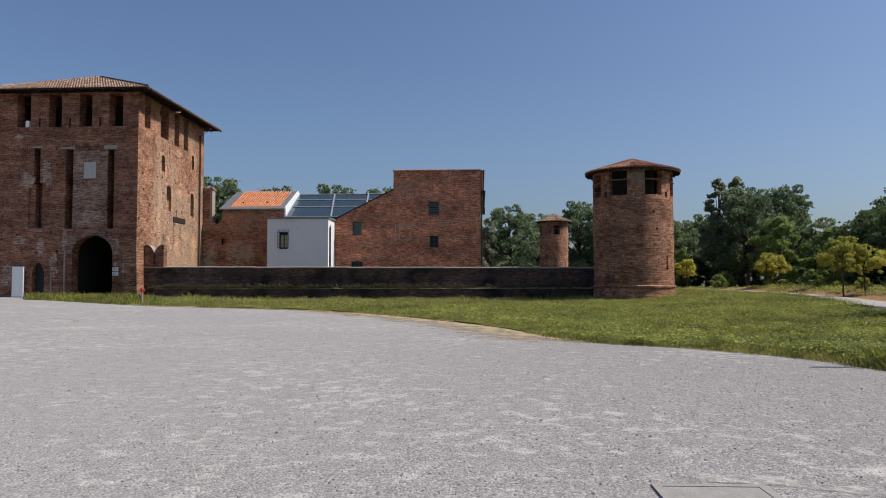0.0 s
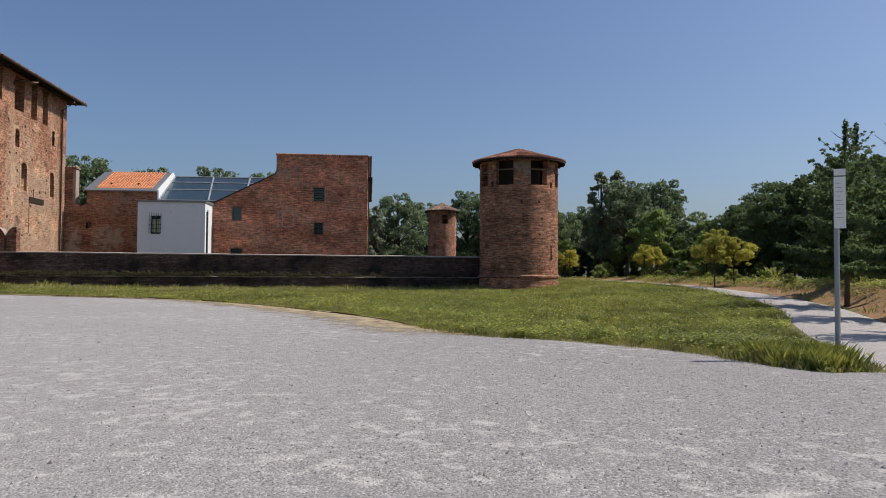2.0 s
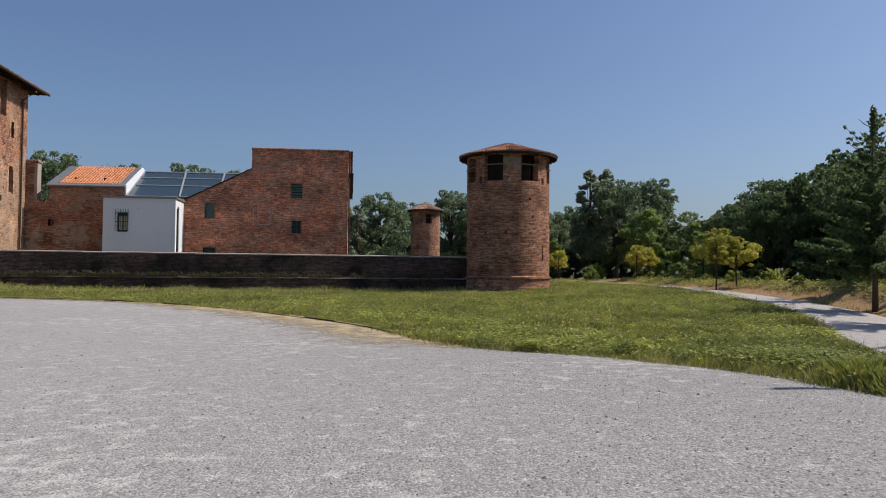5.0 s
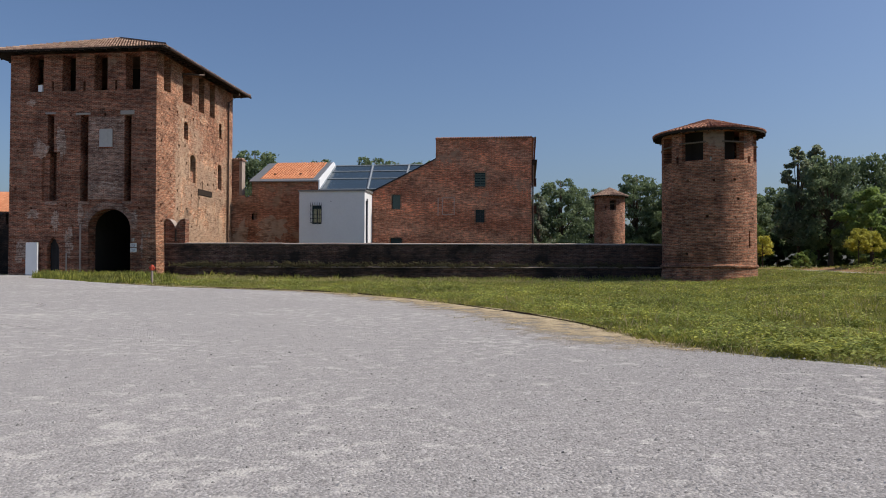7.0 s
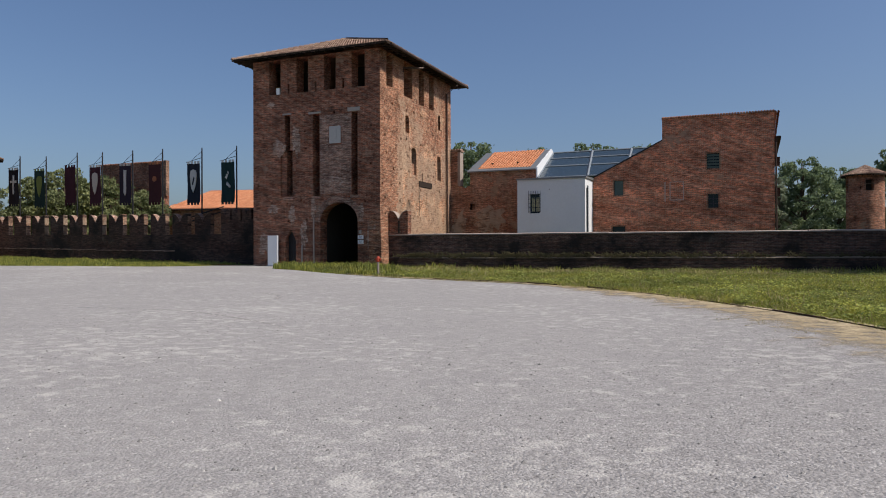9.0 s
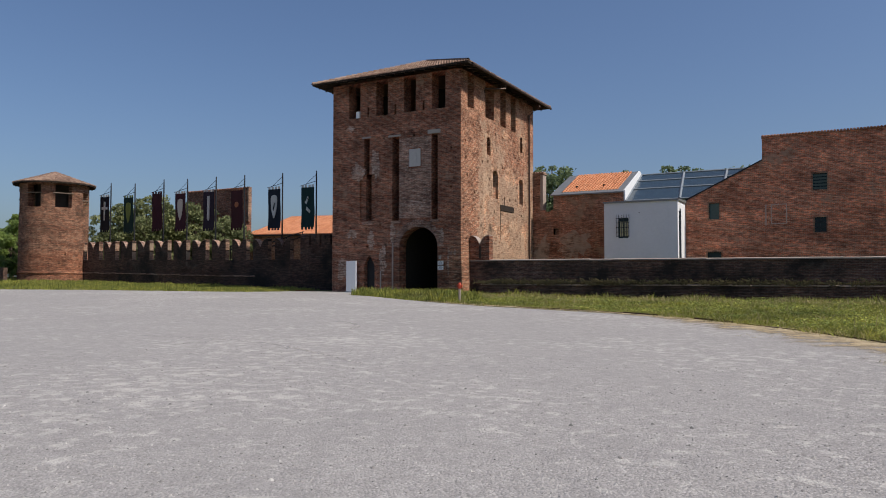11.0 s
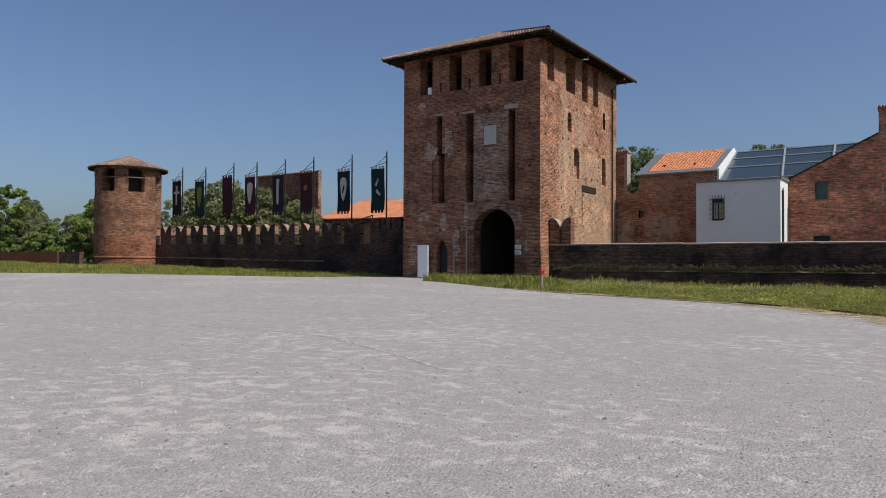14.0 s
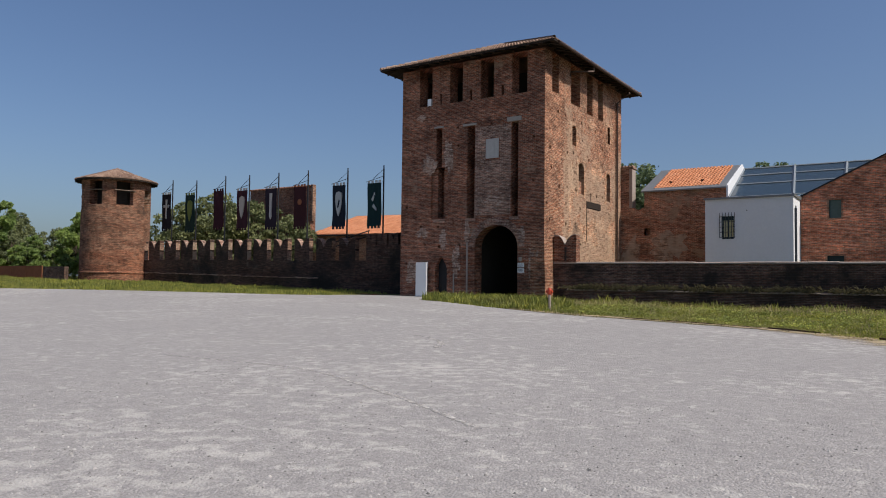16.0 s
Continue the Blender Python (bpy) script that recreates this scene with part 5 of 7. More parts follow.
    for k in range(10):
        g.tube([(-24.1 + k * 0.24, y0 + 0.05, 10.3), (-24.2 + k * 0.24, y0 + 1.0, 10.36)], 0.08, 6)
    part("tile_cap", g, TILE_OLD, pier)


orange_house()


# ---- buildings behind the battlements ----
def west_range():
    rng = random.Random(31)
    root = thing("west_range", "tall dark brick wall of a ruined castle hall", "wall", (0, 0, 0.13))
    g = Geo()
    w = lambda u, v, d: Vector((u, 71.5 + d, v))
    cells(g, w, -68.9, -59.4, 0, 11.6, [(-64.5, -63.6, 6.2, 7.6, 0.4, True)])
    g.face((-59.4, 71.5, 0), (-59.4, 72.3, 0), (-59.4, 72.3, 11.6), (-59.4, 71.5, 11.6))
    g.face((-59.4, 72.3, 0), (-68.9, 72.3, 0), (-68.9, 72.3, 11.6), (-59.4, 72.3, 11.6))
    g.face((-68.9, 72.3, 0), (-68.9, 71.5, 0), (-68.9, 71.5, 11.6), (-68.9, 72.3, 11.6))
    g.face((-68.9, 71.5, 11.6), (-59.4, 71.5, 11.6), (-59.4, 72.3, 11.6), (-68.9, 72.3, 11.6))
    part("wall", g, BRICK_TOWER, root)
    g = Geo()
    for k in range(38):
        g.tube([(-68.8 + k * 0.25, 71.4, 11.62), (-68.8 + k * 0.25, 72.3, 11.75)], 0.1, 6)
    part("tile_verge", g, TILE_RED, root)
    g = Geo()
    g.box(-59.42, -59.12, 71.5, 72.0, 7.8, 11.75)
    part("pale_quoin", g, BRICK_MERLON, root, "pale plastered wall edge")
    low = thing("orange_roofed_hall", "low hall with a plain sunlit orange tiled roof", "building", (0, 0, 0.1))
    g = Geo()
    g.box(-59.3, -37, 72.2, 80.0, 0, 6.2)
    g.face((-59.3, 72.2, 6.2), (-59.3, 80, 6.2), (-59.3, 79, 8.9))
    part("wall", g, BRICK_OLD, low)
    roof = part("roof", tile_slope((-59.8, 71.9, 6.35), (-37.0, 71.9, 6.0), (-59.2, 79.0, 9.0), (-37.0, 79.0, 8.4), pitch=0.26, row=0.5, radius=0.1, rng=rng), TILE_ORANGE, low, "sunlit orange clay tile roof")
    g = Geo()
    g.tube([(-59.9, 71.8, 6.3), (-61.3, 71.3, 7.5)], 0.12, 4)
    g.tube([(-59.9, 71.8, 6.25), (-37, 71.8, 5.9)], 0.08, 5)
    part("eaves_board", g, DARK_METAL, roof)
    rail = thing("stair_rail", "dark iron stair rail behind the wall", "railing")
    for p, q in (((-43.6, 57.6, 4.5), (-39.8, 57.6, 5.4)), ((-43.6, 57.6, 4.15), (-39.8, 57.6, 5.0)), ((-48.2, 57.6, 4.3), (-45.8, 57.6, 4.75)), ((-48.2, 57.6, 4.0), (-45.8, 57.6, 4.35))):
        g = Geo()
        g.tube([p, q], 0.05, 5)
        part("rail", g, DARK_METAL, rail)
    for x, z in ((-43.4, 4.5), (-41.6, 4.95), (-39.9, 5.4), (-48.0, 4.3), (-46.0, 4.7)):
        g = Geo()
        g.tube([(x, 57.6, 0.3), (x, 57.6, z)], 0.04, 5)
        part("post", g, DARK_METAL, rail)
    fence = thing("corten_fence", "low rust-brown steel wall beside the west tower", "fence")
    for k in range(8):
        g = Geo()
        a = -96.2 + k * 2.9
        g.box(a, a + 2.86, 50.0, 50.08, 0.8, 2.55)
        part("panel", g, CORTEN, fence)
    g = Geo()
    g.box(-73.0, -69.4, 50.1, 50.5, 0.6, 2.48)
    part("dark_end", g, BRICK_DARK, fence)


west_range()


# ---- banners ----
BANNERS = [(-65.3, 11.0, (0.02, 0.02, 0.025), (0.55, 0.55, 0.52), "cross", "black banner with a white cross on a dark pole"),
           (-61.7, 10.75, (0.014, 0.032, 0.026), (0.17, 0.19, 0.05), "tongue", "dark green banner with a yellow emblem on a pole"),
           (-57.6, 10.9, (0.045, 0.011, 0.016), (0.06, 0.015, 0.02), "plain", "plain dark red banner on a pole"),
           (-54.4, 10.75, (0.05, 0.014, 0.02), (0.5, 0.42, 0.36), "tongue", "red banner with a pale pointed emblem on a pole"),
           (-50.7, 10.7, (0.026, 0.016, 0.026), (0.5, 0.45, 0.42), "bar", "dark banner with a pale upright stripe on a pole"),
           (-47.2, 10.65, (0.05, 0.014, 0.016), (0.32, 0.12, 0.06), "disc", "dark red banner with a small round emblem on a pole"),
           (-42.8, 10.5, (0.013, 0.018, 0.028), (0.5, 0.5, 0.48), "tongue_dark", "dark blue banner with a white pointed field on a pole"),
           (-39.1, 10.45, (0.01, 0.034, 0.034), (0.5, 0.52, 0.5), "sprig", "dark green banner with a small white emblem on a pole")]


def banner(x, top, cloth, emblem, motif, label):
    root = thing("banner_pole", label, "banner", (x, 58.4, 0.13), "banners along the battlements")
    g = Geo()
    g.tube([(0, 0, 0.3), (0, 0, top - 0.6), (0, 0, top)], [0.075, 0.06, 0.045], 8)
    part("pole", g, DARK_METAL, root)
    g = Geo()
    g.tube([(0.02, 0, top - 0.85), (-1.75, 0, top - 1.2)], 0.025, 5)
    g.tube([(0, 0, top - 0.3), (-0.7, 0, top - 0.75), (-1.1, 0, top - 1.05)], 0.02, 5)
    part("bracket", g, DARK_METAL, root)
    mat = plain("banner_cloth", cloth, 0.85, vary=0.2)
    em = plain("banner_emblem", emblem, 0.85, vary=0.15)
    z1, z0 = top - 1.35, top - 4.75
    xa, xb = -1.62, -0.22
    wave = lambda u, v: 0.035 * math.sin(u * 5 + v * 1.3) + 0.02 * math.sin(v * 2.1)
    g = Geo()
    nu, nv = 8, 14
    for i in range(nu):
        for j in range(nv):
            q = []
            for a, b in ((i, j), (i + 1, j), (i + 1, j + 1), (i, j + 1)):
                u, v = xa + (xb - xa) * a / nu, z0 + (z1 - z0) * b / nv
                q.append((u, wave(u, v), v))
            g.face(*q)
    cl = part("cloth", g, mat, root)
    md = cl.modifiers.new("thick", "SOLIDIFY")
    md.thickness = 0.012
    for k in range(4):
        for z, s in ((z1, 0.22), (z0, -0.2)):
            g = Geo()
            a = xa + (xb - xa) * (k + 0.12) / 4
            g.box(a, a + (xb - xa) / 4 * 0.66, -0.01 + wave(a, z), 0.012 + wave(a, z), min(z, z + s), max(z, z + s))
            part("tab", g, mat if s < 0 or motif == "plain" else em, cl)
    g = Geo()
    mid = (xa + xb) / 2
    def quad(pts):
        f = [(u, -0.075, v) for u, v in pts]
        b = [(u, wave(u, v) + 0.005, v) for u, v in pts]
        g.face(*f)
        for i in range(len(pts)):
            j = (i + 1) % len(pts)
            g.face(f[i], b[i], b[j], f[j])
    if motif == "cross":
        quad([(mid - 0.08, z0 + 1.0), (mid + 0.08, z0 + 1.0), (mid + 0.08, z1 - 0.5), (mid - 0.08, z1 - 0.5)])
        quad([(mid - 0.4, z0 + 2.1), (mid - 0.09, z0 + 2.1), (mid - 0.09, z0 + 2.35), (mid - 0.4, z0 + 2.35)])
        quad([(mid + 0.09, z0 + 2.1), (mid + 0.4, z0 + 2.1), (mid + 0.4, z0 + 2.35), (mid + 0.09, z0 + 2.35)])
    elif motif in ("tongue", "tongue_dark"):
        half = [(0.0, 0.0), (0.16, 0.35), (0.27, 0.8), (0.33, 1.3), (0.34, 1.7), (0.26, 1.95), (0.0, 2.05)]
        quad([(mid + w, z0 + 0.85 + h) for w, h in half] + [(mid - w, z0 + 0.85 + h) for w, h in reversed(half[1:-1])])
    elif motif == "bar":
        quad([(mid - 0.12, z0 + 0.9), (mid + 0.02, z0 + 0.7), (mid + 0.14, z0 + 0.9), (mid + 0.14, z1 - 0.4), (mid - 0.12, z1 - 0.4)])
    elif motif == "disc":
        quad([(mid + 0.22 * math.cos(2 * math.pi * k / 12), z0 + 2.1 + 0.25 * math.sin(2 * math.pi * k / 12)) for k in range(12)])
    elif motif == "sprig":
        quad([(mid - 0.25, z0 + 2.1), (mid - 0.1, z0 + 1.95), (mid + 0.05, z0 + 2.3), (mid - 0.05, z0 + 2.45)])
        quad([(mid - 0.15, z0 + 1.5), (mid + 0.25, z0 + 1.2), (mid + 0.3, z0 + 1.35), (mid - 0.05, z0 + 1.75)])
        quad([(mid - 0.05, z0 + 2.5), (mid + 0.12, z0 + 2.4), (mid + 0.05, z0 + 2.65)])
    if g.v:
        part("emblem", g, em, cl)
    if motif == "tongue_dark":
        g = Geo()
        quad([(mid - 0.12, z0 + 1.6), (mid + 0.0, z0 + 1.5), (mid + 0.16, z0 + 2.1), (mid + 0.05, z0 + 2.25)])
        for k in range(len(g.v)):
            g.v[k].y -= 0.012
        part("dark_figure", g, mat, cl)


for row in BANNERS:
    banner(*row)


# ---- small things near the gate ----
def near_gate():
    panel = thing("white_signboard", "tall blank white panel standing beside the side door", "sign")
    g = Geo()
    g.box(-31.95, -31.1, 52.9, 53.05, 0.52, 2.75)
    part("board", g, WHITE_PANEL, panel)
    g = Geo()
    g.box(-32.0, -31.05, 52.8, 53.2, 0.35, 0.53)
    part("foot", g, STEEL, panel)
    hyd = thing("hydrant", "slim red-topped hydrant post in the grass", "hydrant", (-17.3, 42.6, land(-17.3, 42.6)))
    g = Geo()
    g.tube([(0, 0, -0.05), (0, 0, 0.74)], 0.06, 10)
    part("post", g, COPING, hyd)
    g = Geo()
    g.tube([(0, 0, 0.72), (0, 0, 0.76), (0, 0, 0.92), (0, 0, 1.0), (0, 0, 1.03)], [0.09, 0.11, 0.1, 0.07, 0.02], 10)
    g.tube([(-0.15, 0, 0.86), (0.15, 0, 0.86)], 0.06, 8)
    part("head", g, RED_PAINT, hyd)
    rack = thing("rusty_grating", "low rusty steel mat edge beside the gate approach", "edging")
    g = Geo()
    for k in range(26):
        x = -41.2 + k * 0.28
        g.box(x, x + 0.05, 52.5, 53.0, 0.25, 0.8 - 0.012 * k)
    g.box(-41.3, -33.95, 52.7, 52.75, 0.35, 0.4)
    part("bars", g, CORTEN, rack)


near_gate()


def info_post():
    x, y = 10.62, 12.2
    z = land(x, y)
    root = thing("sign_post", "grey steel post with a tall narrow pale notice plate", "sign", (x, y, z))
    g = Geo()
    g.tube([(0, 0, -0.05), (0, 0, 2.95)], 0.042, 12)
    part("post", g, STEEL, root)
    g = Geo()
    ang = radians(-30)
    cx, sx = math.cos(ang), math.sin(ang)
    def rot(u, d, v):
        return (u * cx - d * sx, u * sx + d * cx, v)
    def block(g, u0, u1, d0, d1, v0, v1):
        p = [rot(u0, d0, v0), rot(u1, d0, v0), rot(u1, d0, v1), rot(u0, d0, v1)]
        q = [rot(u0, d1, v0), rot(u1, d1, v0), rot(u1, d1, v1), rot(u0, d1, v1)]
        g.face(*p)
        g.face(*reversed(q))
        for i in range(4):
            j = (i + 1) % 4
            g.face(p[i], q[i], q[j], p[j])
    block(g, -0.035, 0.135, -0.075, -0.045, 2.13, 3.1)
    plate = part("plate", g, plain("yellowed_enamel", (0.82, 0.8, 0.73), 0.5, vary=0.08, scale=6), root, "pale vertical notice plate with faded text")
    for k in range(9):
        g = Geo()
        block(g, -0.01, 0.1 - 0.02 * (k % 3), -0.078, -0.075, 2.3 + k * 0.07, 2.307 + k * 0.07)
        part("text_line", g, STONE, plate)
    g = Geo()
    block(g, -0.035, 0.135, -0.079, -0.075, 2.97, 2.99)
    part("header", g, plain("faded_green", (0.12, 0.2, 0.16)), plate)
    for v in (2.3, 2.9):
        g = Geo()
        g.tube([(0, 0, v - 0.03), (0, 0, v + 0.03)], 0.05, 12)
        part("clamp", g, STEEL, root)


info_post()


def edging():
    pts = [p for p in EDGE if -13.5 < p.x < 4.5 and p.y < 46]
    root = thing("lawn_edging", "thin rusty steel strip edging the lawn", "edging")
    for i in range(0, len(pts) - 4, 4):
        g = Geo()
        sink = 0.045 * noise.noise(Vector((i * 0.23, 2.0, 5.0))) - 0.012
        for a, b in zip(pts[i:i + 4], pts[i + 1:i + 5]):
            za, zb = land(a.x, a.y) + sink, land(b.x, b.y) + sink
            g.face((a.x, a.y, za - 0.03), (b.x, b.y, zb - 0.03), (b.x, b.y, zb + 0.05), (a.x, a.y, za + 0.05))
            g.face((a.x, a.y, za + 0.05), (b.x, b.y, zb + 0.05), (b.x, b.y + 0.05, zb + 0.05), (a.x, a.y + 0.05, za + 0.05))
            g.face((a.x, a.y + 0.05, za - 0.03), (b.x, b.y + 0.05, zb - 0.03), (b.x, b.y + 0.05, zb + 0.05), (a.x, a.y + 0.05, za + 0.05))
        part("strip", g, EDGE_STEEL, root)


edging()


# ---- plants ----
def leaf_mass(name, centres, sizes, count, leaf_len, material, seed, flat=0.0, droop=0.2):
    """Many small folded leaves scattered over lumps."""
    rng = np.random.default_rng(seed)
    centres, sizes = np.array(centres, float), np.array(sizes, float)
    weight = sizes.prod(axis=1) ** (2 / 3)
    pick = rng.choice(len(centres), count, p=weight / weight.sum())
    d = rng.normal(size=(count, 3))
    d /= np.linalg.norm(d, axis=1)[:, None]
    r = rng.uniform(0.5, 1.08, count) ** 0.7 * np.where(rng.random(count) < 0.12, rng.uniform(1.0, 1.5, count), 1.0)
    p = centres[pick] + d * sizes[pick] * r[:, None]
    axis = rng.normal(size=(count, 3)) + d * 0.6
    axis[:, 2] -= droop
    axis /= np.linalg.norm(axis, axis=1)[:, None]
    side = np.cross(axis, rng.normal(size=(count, 3)) + np.array([0, 0, flat]))
    side /= np.linalg.norm(side, axis=1)[:, None] + 1e-9
    length = leaf_len * rng.uniform(0.6, 1.4, count)[:, None]
    lift = np.cross(axis, side) * length * 0.12
    v = np.stack([p - axis * length * 0.5, p + side * length * 0.33 + lift, p + axis * length * 0.5, p - side * length * 0.33 + lift], axis=1).reshape(-1, 3)
    f = np.arange(count * 4).reshape(-1, 4)
    me = bpy.data.meshes.new(name)
    me.vertices.add(len(v))
    me.vertices.foreach_set("co", v.ravel())
    me.loops.add(f.size)
    me.loops.foreach_set("vertex_index", f.ravel())
    me.polygons.add(count)
    me.polygons.foreach_set("loop_start", np.arange(count) * 4)
    me.update(calc_edges=True)
    me.materials.append(material)
    return me


def tree(name, label, height, spread, trunk_h, count, leaf_len, material, seed, shape="round", lumps=26, trunk_r=0.16, stems=1):
    """A tapered trunk with limbs and a crown of leafy lumps. Stands at the origin."""
    rng = random.Random(seed)
    root = thing(name, label, "tree")
    centres, sizes = [], []
    ch = height - trunk_h
    for k in range(lumps):
        t = (k + rng.random()) / lumps
        if shape == "round":
            w = math.sin(math.pi * min(1, 0.12 + 0.86 * t)) ** 0.6
        elif shape == "tall":
            w = (1 - t) ** 0.55 * min(1, 0.45 + 2.5 * t)
        elif shape == "spire":
            w = (1 - t) ** 0.9 * 0.95 + 0.05
        else:
            w = math.sqrt(max(0.05, 1 - (1.5 * t - 0.5) ** 2))
        a = k * 2.4 + rng.uniform(-0.5, 0.5)
        rad = spread * w * rng.uniform(0.3, 0.98)
        s = spread * rng.choice((0.09, 0.13, 0.17, 0.22, 0.3)) * rng.uniform(0.8, 1.2) * (0.5 + 0.5 * w)
        centres.append((rad * math.cos(a), rad * math.sin(a), trunk_h + ch * (0.06 + 0.88 * t)))
        sizes.append((s, s, s * rng.uniform(0.5, 0.85)))
    g = Geo()
    for st in range(stems):
        ox = (st - (stems - 1) / 2) * 0.55
        lean = rng.uniform(-0.15, 0.15)
        pts = [(ox, 0, -0.15), (ox + lean * 0.3, 0.02, trunk_h * 0.5), (ox + lean, 0.05, trunk_h), (lean * 1.5, 0, trunk_h + ch * 0.5), (lean, 0, height * 0.94)]
        g.tube(pts, [trunk_r * 1.25, trunk_r, trunk_r * 0.85, trunk_r * 0.5, trunk_r * 0.12], 8)
    part("trunk", g, BARK, root, smooth=True)
    g = Geo()
    for k in range(0, lumps, 2):
        c = centres[k]
        z0 = min(c[2] - 0.2, trunk_h + (c[2] - trunk_h) * 0.5)
        g.tube([(0, 0, z0), (c[0] * 0.5, c[1] * 0.5, (z0 + c[2]) / 2 + 0.1), c], [trunk_r * 0.4, trunk_r * 0.25, trunk_r * 0.08], 5, False)
    part("branchwork", g, BARK, root)
    part("crown", leaf_mass("crown", centres, sizes, count, leaf_len, material, seed), None, root)
    return root


def layered_tree(height, spread, trunk_h, seed):
    """A young tree with layered, upswept limbs, leaves set along them and a bare-tipped leader."""
    rng = random.Random(seed)
    root = thing("alder_tree", "spiky-topped dark green tree beside the path", "tree")
    g = Geo()
    g.tube([(0, 0, -0.15), (0.03, 0.02, trunk_h), (-0.04, 0.03, height * 0.6), (0.03, 0, height * 0.985)], [0.11, 0.09, 0.055, 0.012], 8)
    part("trunk", g, BARK, root, smooth=True)
    g, centres, sizes = Geo(), [], []
    n = 46
    for k in range(n):
        t = (k + rng.random() * 0.8) / n
        z = trunk_h + (height - trunk_h) * 0.93 * t
        a = k * 2.4 + rng.uniform(-0.4, 0.4)
        reach = spread * (1 - t) ** 0.75 * rng.uniform(0.6, 1.08) + 0.25
        rise = reach * (0.12 + 0.75 * t)
        tip = Vector((math.cos(a) * reach, math.sin(a) * reach, z + rise))
        mid = Vector((tip.x * 0.5, tip.y * 0.5, z + rise * 0.35))
        g.tube([(0, 0, z), mid, tip], [0.03 * (1.2 - t), 0.018, 0.006], 5, False)
        m = max(3, int(reach * 4.5))
        for i in range(m):
            u = (i + 1) / m
            c = (Vector((0, 0, z)).lerp(mid, u * 2) if u < 0.5 else mid.lerp(tip, u * 2 - 1))
            r = (0.12 + 0.2 * (1 - t)) * (1.15 - 0.6 * u) * rng.uniform(0.7, 1.2)
            if t > 0.7 and rng.random() < 0.45:
                continue
            centres.append((c.x, c.y, c.z + 0.02))
            sizes.append((r, r, r * 0.55))
    for i in range(9):
        centres.append((0.02, 0.0, height * (0.86 + 0.135 * i / 8)))
        sizes.append((0.1, 0.1, 0.14))
    part("branchwork", g, BARK, root)
    part("crown", leaf_mass("crown", centres, sizes, 15000, 0.14, LEAF_DARK, seed), None, root)
    return root


def plant_out(proto, spots, group=""):
    """Copies of one plant at (x, y, size, turn)."""
    first = True
    for x, y, s, turn in spots:
        m = pose(x, y, land(x, y), 0, 0, turn)
        ob = proto if first else copy_thing(proto, m)
        if first:
            proto.matrix_basis = m
        first = False
        ob.scale = (s, s, s * (0.92 + 0.16 * ((x * 7.3 + y * 3.1) % 1)))
        if group:
            ob["group"] = group


